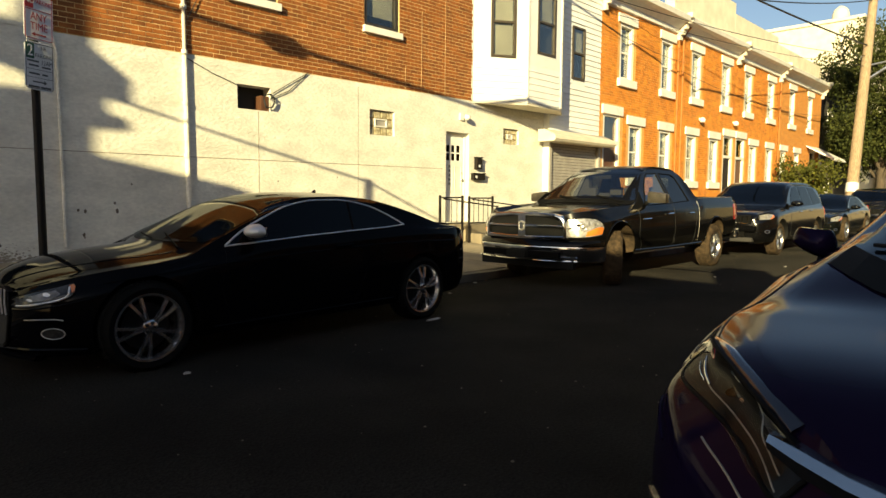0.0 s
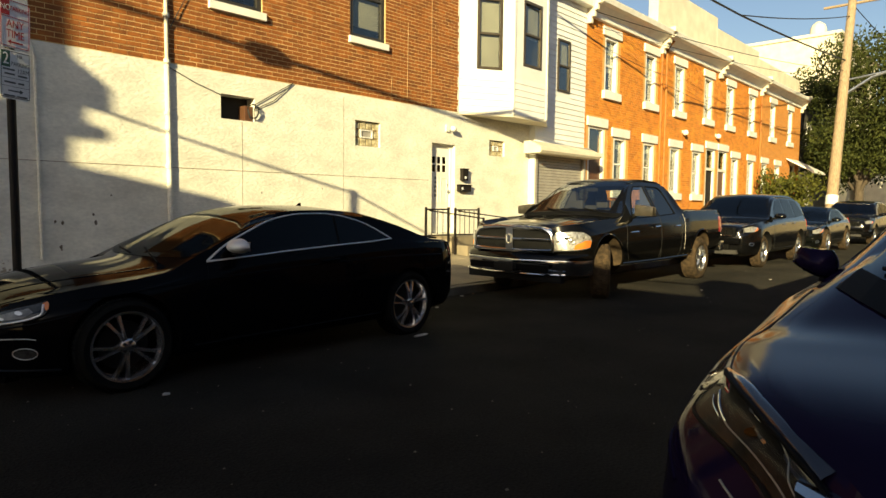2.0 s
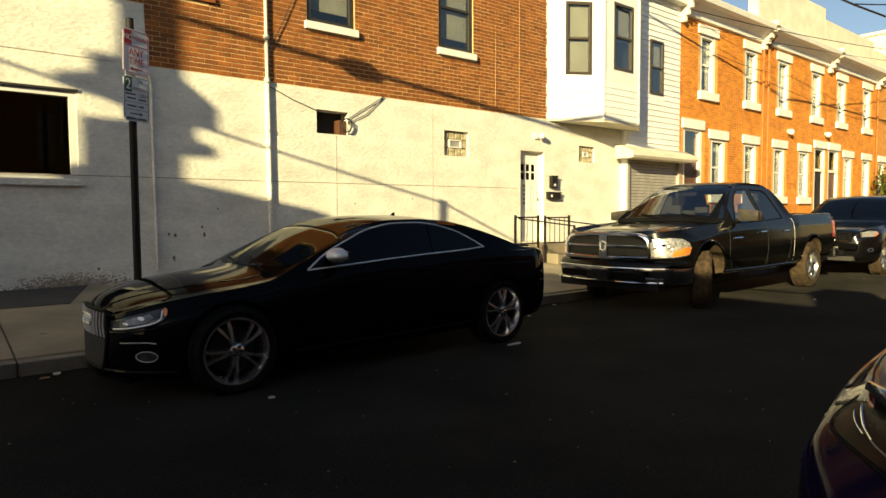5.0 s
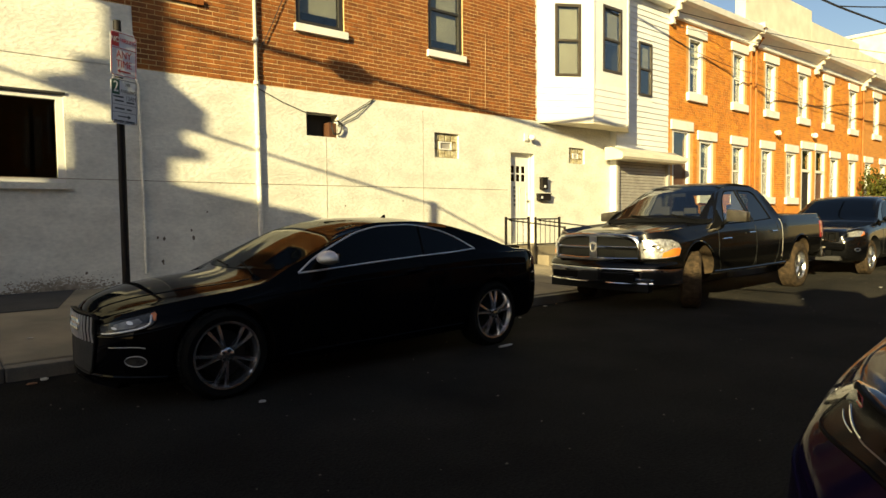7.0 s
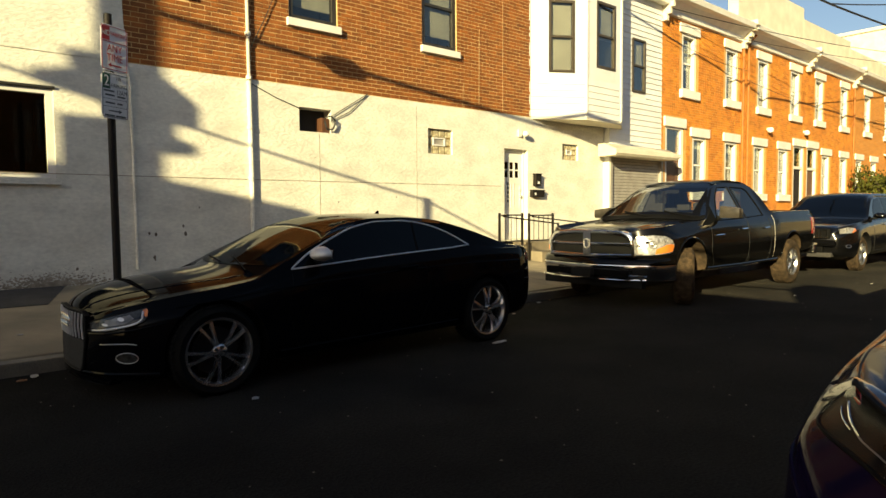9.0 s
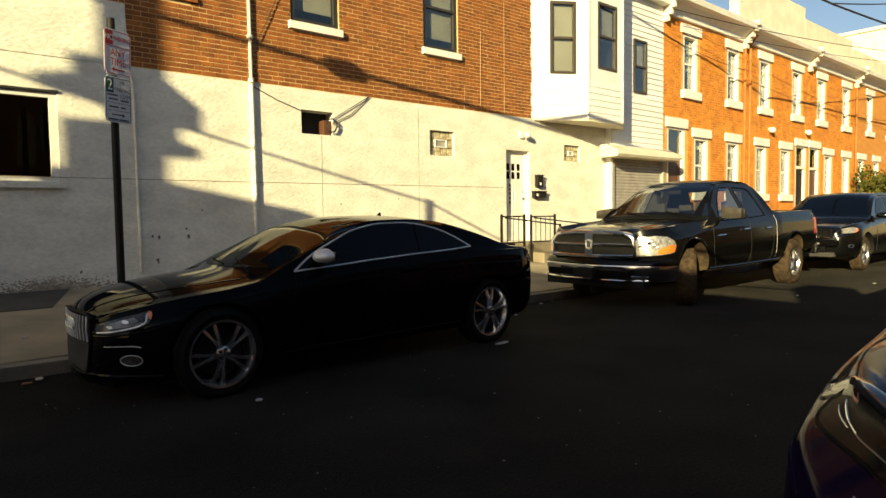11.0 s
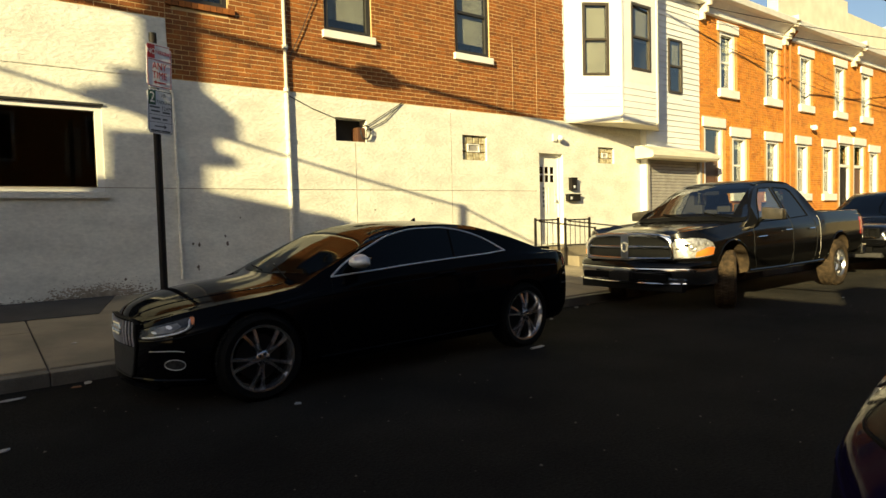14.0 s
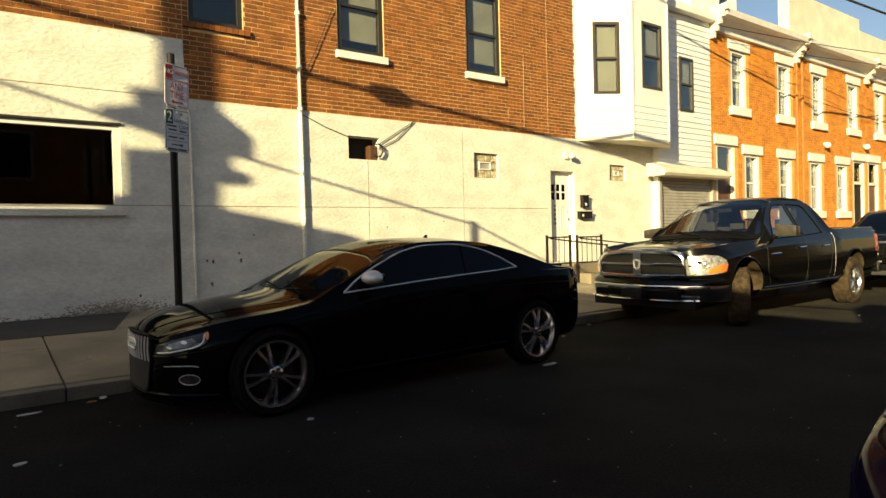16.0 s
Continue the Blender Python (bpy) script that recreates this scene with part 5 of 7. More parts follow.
for s in (1, -1):
    part("side_window", ash.side_patch(sw_top[::3] + sw_low, s, 0.004), M["blackglass"], coupe, "black tinted side window", smooth=True)
    part("window_trim", ash.side_line(sw, s, 0.008, 0.008, closed=True), M["silver"], coupe, "bright chrome window line", smooth=True)
    part("door_pillar", ash.side_line([(2.76, 0.95), (2.80, 1.21)], s, 0.014, -0.002), M["grid"], coupe)
    part("door_gap", ash.side_line([(1.5, 0.84), (1.42, 0.55), (1.5, 0.28), (2.7, 0.27), (2.85, 0.55), (2.8, 0.93)], s, 0.003, -0.0015), M["grid"], coupe)
    part("door_handle", ash.side_line([(2.5, 0.82), (2.7, 0.83)], s, 0.013, 0.018), M["black_paint"], coupe)
    part("flank_crease", ash.side_line(rounded([(0.62, 0.66), (1.4, 0.735), (2.4, 0.79), (3.4, 0.815), (4.1, 0.80)]), s, 0.01, -0.005), M["black_paint"], coupe, smooth=True)
    part("sill_trim", ash.side_line([(1.35, 0.26), (3.2, 0.28)], s, 0.014, -0.006), M["black_paint"], coupe)
    mirror(coupe, ash, 1.72 if s < 0 else 1.86, 0.975 if s < 0 else 0.945, s, M["silver"], (0.1, 0.12, 0.066), 0.12)
    hl = rounded([(0.17, 0.50), (0.168, 0.535), (0.205, 0.577), (0.30, 0.622), (0.455, 0.668)], 12) + rounded([(0.462, 0.655), (0.44, 0.60), (0.395, 0.565), (0.30, 0.535), (0.2, 0.495)], 12)
    h = part("headlight", ash.side_patch(hl[::2], s, 0.008), M["lamp_smoke"], coupe, "clear headlight with a bright light strip", smooth=True)
    part("reflector", ash.side_patch([(0.24, 0.545), (0.235, 0.575), (0.29, 0.603), (0.36, 0.622), (0.375, 0.60), (0.32, 0.565)], s, 0.012), M["lamp_mid"], h, smooth=True)
    part("light_strip", ash.side_line(rounded([(0.185, 0.507), (0.28, 0.537), (0.36, 0.562), (0.41, 0.592), (0.432, 0.645)], 16), s, 0.007, 0.011), M["silver"], h, "pale curved light strip", smooth=True)
    part("indicator", ash.side_patch([(0.435, 0.61), (0.432, 0.655), (0.455, 0.664), (0.46, 0.65), (0.447, 0.612)], s, 0.013), M["amber"], h, smooth=True)
    for bx, bz, br in ((0.31, 0.594, 0.016), (0.235, 0.553, 0.011)):
        part("bulb", ash.side_patch([(bx + br * math.cos(k * math.tau / 10), bz + br * 0.8 * math.sin(k * math.tau / 10)) for k in range(10)], s, 0.016), M["silver"], h, smooth=True)
    part("lamp_edge", ash.side_line(hl, s, 0.005, 0.005, closed=True), M["grid"], h)
    fl = [(0.325 + 0.055 * math.cos(a), 0.335 + 0.036 * math.sin(a)) for a in [k * math.tau / 20 for k in range(20)]]
    part("fog_lamp", ash.side_line(fl, s, 0.0035, 0.004, closed=True), M["trim"], coupe, "fog lamp with a thin bright ring", smooth=True)
    part("fog_lens", ash.side_patch(fl[::2], s, 0.001), M["lamp_smoke"], coupe, smooth=True)
    part("bumper_intake", ash.side_patch([(0.2, 0.28), (0.2, 0.405), (0.5, 0.41), (0.46, 0.29)], s, -0.002), M["grid"], coupe)
    part("bumper_strip", ash.side_line(rounded([(0.205, 0.418), (0.26, 0.428), (0.33, 0.432), (0.375, 0.425)], 10), s, 0.004, 0.003), M["trim"], coupe, smooth=True)
    part("bumper_blade", ash.side_line(rounded([(0.13, 0.19), (0.2, 0.215), (0.34, 0.225), (0.5, 0.22)], 10), s, 0.012, 0.002), M["black_paint"], coupe, smooth=True)
    part("bumper_ridge", ash.side_line(rounded([(0.155, 0.478), (0.3, 0.51), (0.43, 0.54), (0.56, 0.57)], 12), s, 0.007, -0.001), M["black_paint"], coupe, smooth=True)
    part("tail_lamp", ash.side_patch([(4.28, 0.78), (4.27, 0.86), (4.42, 0.875), (4.43, 0.80)], s, 0.004), M["red_lens"], coupe)
part("windscreen", ash.over_patch(1.23, 2.2, 0.97, 0.95, bow=0.2), M["carglass"], coupe, smooth=True)
part("rear_window", ash.over_patch(3.2, 3.92, 0.92, 0.92), M["tinted"], coupe, smooth=True)
for f in (1, -1):
    part("bonnet_gap", ash.over_line([(0.2, f * 0.75), (0.6, f * 0.93), (1.3, f * 0.97)], 0.003, -0.002), M["grid"], coupe)
    part("bonnet_crease", ash.over_line([(0.16, f * 0.5), (0.6, f * 0.62), (1.2, f * 0.72)], 0.012, -0.007), M["black_paint"], coupe, smooth=True)
    part("wiper", bar([(1.25, -0.3 + 0.25 * f, ash.skin(1.25, abs(-0.3 + 0.25 * f)) + 0.012), (1.33, 0.12 + 0.25 * f, ash.skin(1.33, abs(0.12 + 0.25 * f)) + 0.014)], 0.006, 6), M["grid"], coupe)
cabin(coupe, ash, 2.2, 3.05)


def nose(y):
    """How far back the front skin lies at a distance y from the middle."""
    x = 0.13
    while ash.plan(x) < abs(y) and x < 0.6:
        x += 0.003
    return x


def nose_panel(outline, off, depth=0.03):
    """A plate bent round the nose, over an outline of (y, z)."""
    bm = bmesh.new()
    fine = []
    for (ya, za), (yb, zb) in zip(outline, outline[1:] + outline[:1]):
        fine += [(ya + (yb - ya) * k / 8, za + (zb - za) * k / 8) for k in range(8)]
    cz = sum(z for y, z in fine) / len(fine)
    rings = [[bm.verts.new((nose(y * f) - o, y * f, cz + (z - cz) * f)) for y, z in fine] for f, o in ((0.35, off), (0.7, off), (1.0, off), (1.0, off - depth))]
    mid = bm.verts.new((nose(0) - off, 0, cz))
    n = len(fine)
    for i in range(n):
        bm.faces.new((mid, rings[0][i], rings[0][(i + 1) % n]))
        for a, b in zip(rings, rings[1:]):
            bm.faces.new((a[i], b[i], b[(i + 1) % n], a[(i + 1) % n]))
    return bm


GRILLE = [(-0.36, 0.60), (-0.30, 0.632), (0.30, 0.632), (0.36, 0.60), (0.355, 0.44), (0.30, 0.235), (0.25, 0.20), (-0.25, 0.20), (-0.30, 0.235), (-0.355, 0.44)]
grille = part("grille", nose_panel(GRILLE, 0.006), M["grid"], coupe, "slatted front grille in a thin bright frame", smooth=True)
part("lower_mesh", nose_panel([(-0.335, 0.425), (0.335, 0.425), (0.29, 0.25), (0.245, 0.215), (-0.245, 0.215), (-0.29, 0.25)], 0.012), M["mesh_grey"], grille, "grey plastic mesh panel", smooth=True)
for k in range(12):
    y = -0.325 + 0.65 * k / 11
    part("slat", bar([(nose(y) - 0.014, y, 0.435), (nose(y) - 0.02, y, 0.52), (nose(y) - 0.014, y, 0.615)], 0.0065, 6), M["silver"], grille)
edge = [(y, z) for (ya, za), (yb, zb) in zip(GRILLE, GRILLE[1:] + GRILLE[:1]) for y, z in [(ya + (yb - ya) * k / 5, za + (zb - za) * k / 5) for k in range(5)]]
part("grille_rim", bar([(nose(y) - 0.01, y, z) for y, z in edge], 0.005, 6, closed=True), M["plastic"], grille)
for y in (-0.09, -0.03, 0.03, 0.09):
    part("badge_ring", bar([(nose(0) - 0.026, y + 0.042 * math.cos(a), 0.545 + 0.042 * math.sin(a)) for a in [k * math.tau / 18 for k in range(18)]], 0.006, 6, closed=True), M["chrome"], grille)
part("front_lip", nose_panel([(-0.62, 0.185), (0.62, 0.185), (0.6, 0.145), (-0.6, 0.145)], 0.012, 0.08), M["black_paint"], coupe, smooth=True)
bm = bmesh.new()
ends = [bm.verts.new((x, y, 1.272)) for x, y in ((2.86, 0.012), (2.86, -0.012), (2.94, -0.012), (2.94, 0.012))]
tip = [bm.verts.new((2.925, y, 1.325)) for y in (0.004, -0.004)] + [bm.verts.new((2.942, y, 1.325)) for y in (-0.004, 0.004)]
bm.faces.new(tip)
for i in range(4):
    bm.faces.new((ends[i], ends[(i + 1) % 4], tip[(i + 1) % 4], tip[i]))
part("aerial", bm, M["black_paint"], coupe)
part("boot_lip", bar([(4.32, -0.6, 0.955), (4.40, 0, 0.965), (4.32, 0.6, 0.955)], 0.012, 8), M["black_paint"], coupe, smooth=True)

# grey pickup
pickup = thing("pickup_truck", "dark grey four-door pickup with chrome grille, front wheels turned", "pickup", at=(7.25, 3.77, 0, 0, 0, 1.0))
psh = Shell(5.82,
    [(0.05, 0.93), (0.09, 1.01), (0.3, 1.075), (1.0, 1.13), (1.5, 1.155), (1.62, 1.19), (1.95, 1.45), (2.28, 1.70), (2.5, 1.775), (2.9, 1.80), (3.42, 1.785), (3.62, 1.74), (3.76, 1.5), (3.86, 1.275), (3.95, 1.262), (5.7, 1.285), (5.82, 1.25)],
    [(0.05, 0.80), (0.3, 0.93), (1.0, 1.02), (1.6, 1.09), (3.8, 1.16), (4.1, 1.2), (5.82, 1.2)],
    [(0.05, 0.30), (0.09, 0.52), (0.14, 0.68), (0.19, 0.785), (0.27, 0.88), (0.42, 0.962), (0.7, 0.985), (5.5, 0.985), (5.75, 0.95), (5.82, 0.92)],
    [(0, 0.58), (0.2, 0.52), (1.5, 0.42), (3.9, 0.42), (4.9, 0.5), (5.82, 0.56)], tumble=[(0, 0.42), (1.6, 0.42), (2.0, 0.54), (3.6, 0.54), (4.0, 0.3), (5.82, 0.3)], crown=[(0, 0.05), (1.6, 0.05), (2.4, 0.045), (5.82, 0.03)], edge=0.88, bulge=[(0, 0.0), (0.15, 0.02), (0.5, 0.034), (1.2, 0.03), (1.55, 0.012), (1.7, 0.0), (5.82, 0.0)], start=0.05)
PWH = [(1.03, 0.0, 0.385), (4.62, 0.0, 0.385)]
pbody = carve(psh.mesh(110), [(x, s * 0.9, z + 0.06) for x, y, z in PWH for s in (1, -1)], 0.475, 0.62, M["grey_paint"], M["sun_lift"], "body", pickup)
PW1 = rounded([(1.90, 1.14), (2.06, 1.33), (2.22, 1.50), (2.42, 1.635)], 8) + [(2.76, 1.655), (2.80, 1.165)]
PW2 = [(2.88, 1.17), (2.86, 1.655), (3.30, 1.645)] + rounded([(3.40, 1.60), (3.48, 1.42), (3.54, 1.205)], 5)
hollow(pbody, side_solid([(1.74, 1.10), (1.76, 1.40), (2.20, 1.75), (2.42, 1.70), (3.56, 1.69), (3.64, 1.25), (3.5, 0.75), (2.0, 0.75), (1.98, 1.10)], 0.6), M["seat"])
hollow(pbody, side_solid(PW1, 1.2), M["seat"])
hollow(pbody, side_solid(PW2, 1.2), M["seat"])
hollow(pbody, side_solid([(3.5, 1.27), (3.5, 1.62), (3.8, 1.62), (3.92, 1.34), (3.8, 1.27)], 0.5), M["seat"])
hollow(pbody, side_solid([(3.98, 0.80), (3.98, 1.5), (5.72, 1.5), (5.72, 0.80)], 0.80), M["plastic"])
part("dashboard", cube(1.80, 2.12, -0.6, 0.6, 0.98, 1.11, bevel=0.04), M["seat"], pickup)
part("steering_wheel", bar([(2.22 + 0.05 * math.cos(a), 0.36 + 0.18 * math.sin(a), 1.12 + 0.17 * math.cos(a)) for a in [k * math.tau / 22 for k in range(22)]], 0.014, 6, closed=True), M["plastic"], pickup, smooth=True)
part("inner_mirror", cube(2.26, 2.29, -0.11, 0.11, 1.56, 1.62, bevel=0.01), M["plastic"], pickup)
for i, (x, y, z) in enumerate(PWH):
    for s in (1, -1):
        wheel(pickup, (x, s * 0.86, z), 0.385, 0.235, 0.27, 5, M["satin"], s, turn=28 if i == 0 else 0, tyre="sun_lift")
for s in (1, -1):
    for q, g in ((PW1, "cabglass"), (PW2, "tinted")):
        pane = part("side_window", psh.side_patch(q, s, -0.004), M[g], pickup, smooth=True)
        pane.visible_shadow = False
        part("window_seal", psh.side_line(q, s, 0.009, 0.0, closed=True), M["grid"], pickup)
    part("door_gap", psh.side_line([(1.62, 1.1), (1.6, 0.7), (1.72, 0.46), (2.78, 0.45), (2.84, 0.7), (2.84, 1.15)], s, 0.005, 0.0), M["plastic"], pickup)
    part("door_gap", psh.side_line([(2.84, 0.6), (2.88, 0.46), (3.6, 0.46), (3.7, 0.8), (3.66, 1.15)], s, 0.005, 0.0), M["plastic"], pickup)
    # thin tan bar stands in for the reflection along the cab and bed gap
    part("bed_gap", psh.side_line([(3.84, 1.2), (3.83, 0.9), (3.81, 0.45)], s, 0.0035, 0.0), M["blind"], pickup, "tan line painted as the reflection between cab and bed")
    part("rocker", psh.side_line([(1.55, 0.47), (2.6, 0.46), (4.05, 0.47)], s, 0.03, -0.012), M["grey_paint"], pickup, smooth=True)
    for x in (2.64, 3.46):
        part("door_handle", psh.side_line([(x - 0.1, 1.0), (x + 0.1, 1.005)], s, 0.016, 0.022), M["chrome"], pickup, "chrome door handle")
    my = s * (psh.side(1.96, 1.2) + 0.21)
    bm = cube(1.89, 2.02, my - 0.15, my + 0.15, 1.17, 1.335, bevel=0.045)
    for v in bm.verts:
        v.co.z -= 0.02 * (v.co.y - my) * s / 0.15 * (v.co.z > 1.25)
    mm = part("wing_mirror", bm, M["mirror_shell"], pickup, "large dull chrome wing mirror", smooth=True)
    part("mirror_arm", bar([(1.98, s * (psh.side(1.96, 1.15) - 0.02), 1.17), (1.96, my - s * 0.1, 1.205)], 0.03, 8), M["plastic"], mm, smooth=True)
    part("mirror_glass", cube(2.018, 2.026, my - 0.12, my + 0.12, 1.195, 1.31), M["chrome"], mm)
    part("badge", psh.side_line([(1.72, 0.93), (1.98, 0.935)], s, 0.012, 0.004), M["chrome"], pickup)
    for x, y, z in PWH:
        part("arch_lip", psh.side_line([(x + 0.475 * math.cos(a), z + 0.06 + 0.475 * math.sin(a)) for a in [0.12 + k * 2.9 / 16 for k in range(17)]], s, 0.014, 0.0), M["grey_paint"], pickup, smooth=True)
    hl = [(0.125, 0.70), (0.115, 0.945), (0.27, 0.972), (0.42, 0.955), (0.52, 0.90), (0.545, 0.835), (0.50, 0.745), (0.30, 0.715)]
    head_lamp(pickup, psh, hl, s, [(0.25, 0.725), (0.27, 0.79), (0.40, 0.845), (0.50, 0.85), (0.53, 0.83), (0.49, 0.755)], [(0.24, 0.85, 0.055), (0.39, 0.90, 0.035)])
    part("tail_lamp", psh.side_patch([(5.5, 0.85), (5.5, 1.15), (5.76, 1.15), (5.76, 0.85)], s, 0.006), M["red_lens"], pickup)
for nm, x0, x1, f, g in (("windscreen", 1.66, 2.36, 0.96, "cabglass"), ("rear_window", 3.65, 3.84, 0.85, "cabglass")):
    pane = part(nm, psh.over_patch(x0, x1, f, f, -0.002), M[g], pickup, smooth=True)
    pane.visible_shadow = False
for f in (1, -1):
    part("bonnet_gap", psh.over_line([(0.12, f * 0.95), (0.8, f * 0.96), (1.52, f * 0.97)], 0.004, -0.001), M["grid"], pickup)
    part("wiper", bar([(1.62, -0.3 + 0.35 * f, psh.over(1.62, 0.4)[1] + 0.012), (1.76, 0.2 + 0.35 * f, psh.over(1.76, 0.5)[1] + 0.012)], 0.009, 6), M["grid"], pickup)
# matt black patches added at the pillar base to cover a bright paint glint
for s in (1, -1):
    part("mirror_sail", psh.side_patch([(1.42, 1.075), (1.5, 1.125), (1.62, 1.18), (1.75, 1.29), (1.86, 1.345), (1.86, 1.15), (1.6, 1.09)], s, 0.012), M["grid"], pickup, smooth=True)
part("cowl", psh.over_patch(1.56, 1.69, 0.97, 0.97, 0.006, 3), M["grid"], pickup)
cabin(pickup, psh, 2.4, 3.3)


def ring_frame(outline, inset, y0, y1):
    """A bevelled frame that follows an outline of (x, z)."""
    bm = bmesh.new()
    n = len(outline)
    cx, cz = sum(q[0] for q in outline) / n, sum(q[1] for q in outline) / n
    loops = []
    for k, (i, y) in enumerate(((0.0, y1), (0.0, y0 + 0.012), (0.012, y0), (inset - 0.012, y0), (inset, y0 + 0.012), (inset, y1))):
        loops.append([bm.verts.new((x - math.copysign(i, x - cx), y, z - math.copysign(min(i, abs(z - cz)), z - cz))) for x, z in outline])
    for a, b in zip(loops, loops[1:] + loops[:1]):
        for i in range(n):
            bm.faces.new((a[i], b[i], b[(i + 1) % n], a[(i + 1) % n]))
    return bm


PGR = [(-0.69, 0.675), (-0.685, 0.80), (-0.655, 0.95), (-0.60, 1.0), (-0.5, 1.025), (-0.25, 1.04), (0.25, 1.04), (0.5, 1.025), (0.60, 1.0), (0.655, 0.95), (0.685, 0.80), (0.69, 0.675), (0.3, 0.665), (-0.3, 0.665)]
pg = part("grille", ring_frame(PGR, 0.05, 0.0, 0.09), M["chrome"], pickup, "chrome cross-bar grille with dark mesh", smooth=True)
pg.matrix_basis = pose(-0.03, 0, 0, 0, 0, -90)


def long_bar(xa, xb, y0, y1, za, zb, n=12):
    """A bar along x in short lengths, which can be bent, with chamfered front edges."""
    bm = bmesh.new()
    c = min(0.008, (zb - za) * 0.3)
    rows = [[bm.verts.new((xa + (xb - xa) * k / n, y, z)) for y, z in ((y1, za), (y0 + c, za), (y0, za + c), (y0, zb - c), (y0 + c, zb), (y1, zb))] for k in range(n + 1)]
    for a, b in zip(rows, rows[1:]):
        for i in range(6):
            bm.faces.new((a[i], b[i], b[(i + 1) % 6], a[(i + 1) % 6]))
    bm.faces.new(rows[0]), bm.faces.new(rows[-1][::-1])
    return bm


for xa, xb, za, zb in ((-0.66, -0.061, 0.836, 0.868), (0.061, 0.66, 0.836, 0.868), (-0.06, 0.06, 0.69, 1.02)):
    part("cross_bar", long_bar(xa, xb, 0.004, 0.05, za, zb), M["chrome"], pg)
part("grille_mesh", long_bar(-0.655, 0.655, 0.066, 0.08, 0.685, 0.99), M["grid"], pg)
bm = bmesh.new()
for k in range(-14, 34):
    for d in (1, -1):
        x0 = -0.66 + k * 0.045
        q = [(x0 + d * t * 0.33 + (0 if d > 0 else 0.0), 0.69 + t * 0.30) for t in (0.0, 0.25, 0.5, 0.75, 1.0)]
        q = [(x, 0.05, z) for x, z in q if abs(x) < 0.645]
        if len(q) > 1:
            tube(bm, q, 0.005, 4)
part("mesh_bar", bm, M["plastic"], pg)
part("badge", ring_frame([(-0.045, 0.80), (-0.06, 0.90), (0.0, 0.925), (0.06, 0.90), (0.045, 0.80), (0.0, 0.775)], 0.02, -0.012, 0.004), M["trim"], pg)
part("badge_core", prism(bmesh.new(), [(-0.03, -0.008), (0.03, -0.008), (0.03, 0.004), (-0.03, 0.004)], 0.81, 0.885), M["chrome"], pg)
FRONT = [(0.55, 0.98), (0.42, 0.97), (0.31, 0.935), (0.23, 0.87), (0.175, 0.78), (0.125, 0.65), (0.06, 0.43), (0.015, 0.2), (0.0, 0.0)]
for o in (pg, *pg.children):
    for v in o.data.vertices:
        v.co.y += 0.16 * v.co.x**2
FRONT = FRONT + [(x, -y) for x, y in FRONT[-2::-1]]


def front_sweep(profile, scale=1.0):
    """A section of (forward, z) swept round the pickup's front."""
    bm = bmesh.new()
    cols = [[bm.verts.new((x - o * (1 - 0.75 * max(0.0, x) / 0.52), y * scale + math.copysign(o * 0.35, y) * (x > 0.15), z)) for o, z in profile] for x, y in FRONT]
    m = len(profile)
    for a, b in zip(cols, cols[1:]):
        for i in range(m):
            bm.faces.new((a[i], b[i], b[(i + 1) % m], a[(i + 1) % m]))
    bm.faces.new(cols[0]), bm.faces.new(cols[-1][::-1])
    return bm


pb = part("front_bumper", front_sweep([(-0.06, 0.575), (0.075, 0.575), (0.08, 0.56), (0.072, 0.50), (0.05, 0.42), (0.02, 0.375), (-0.06, 0.37)]), M["chrome"], pickup, "chrome front bumper", smooth=True)
part("bumper_cover", front_sweep([(-0.06, 0.577), (0.074, 0.577), (0.082, 0.59), (0.07, 0.63), (0.035, 0.66), (-0.02, 0.672), (-0.06, 0.672)]), M["grey_paint"], pickup, "painted bumper top", smooth=True)
part("bumper_intake", cube(-0.078, -0.02, -0.66, 0.66, 0.425, 0.515, bevel=0.012), M["grid"], pb)
part("bumper_strip", bar([(0.10, -0.84, 0.385), (0.0, -0.6, 0.382), (-0.045, -0.3, 0.38), (-0.055, 0, 0.38), (-0.045, 0.3, 0.38), (0.0, 0.6, 0.382), (0.10, 0.84, 0.385)], 0.014, 8), M["chrome"], pb, smooth=True)
part("plate_bracket", cube(-0.09, -0.079, -0.16, 0.16, 0.42, 0.53, bevel=0.004), M["plastic"], pb)
for k in range(2):
    part("plate_bar", cube(-0.093, -0.09, -0.05 + 0.06 * k, -0.02 + 0.06 * k, 0.46, 0.49), M["trim"], pb)
part("air_dam", cube(0.06, 0.16, -0.8, 0.8, 0.27, 0.405, bevel=0.02), M["plastic"], pickup)
part("plate_bracket", cube(-0.162, -0.15, -0.16, 0.16, 0.41, 0.52), M["plastic"], pb)
part("rear_bumper", cube(5.80, 5.98, -0.93, 0.93, 0.46, 0.66, bevel=0.03), M["chrome"], pickup)
part("axle", bar([(1.03, -0.75, 0.385), (1.03, 0.75, 0.385)], 0.06, 10), M["plastic"], pickup)
part("axle", bar([(4.62, -0.75, 0.385), (4.62, 0.75, 0.385)], 0.06, 10), M["plastic"], pickup)

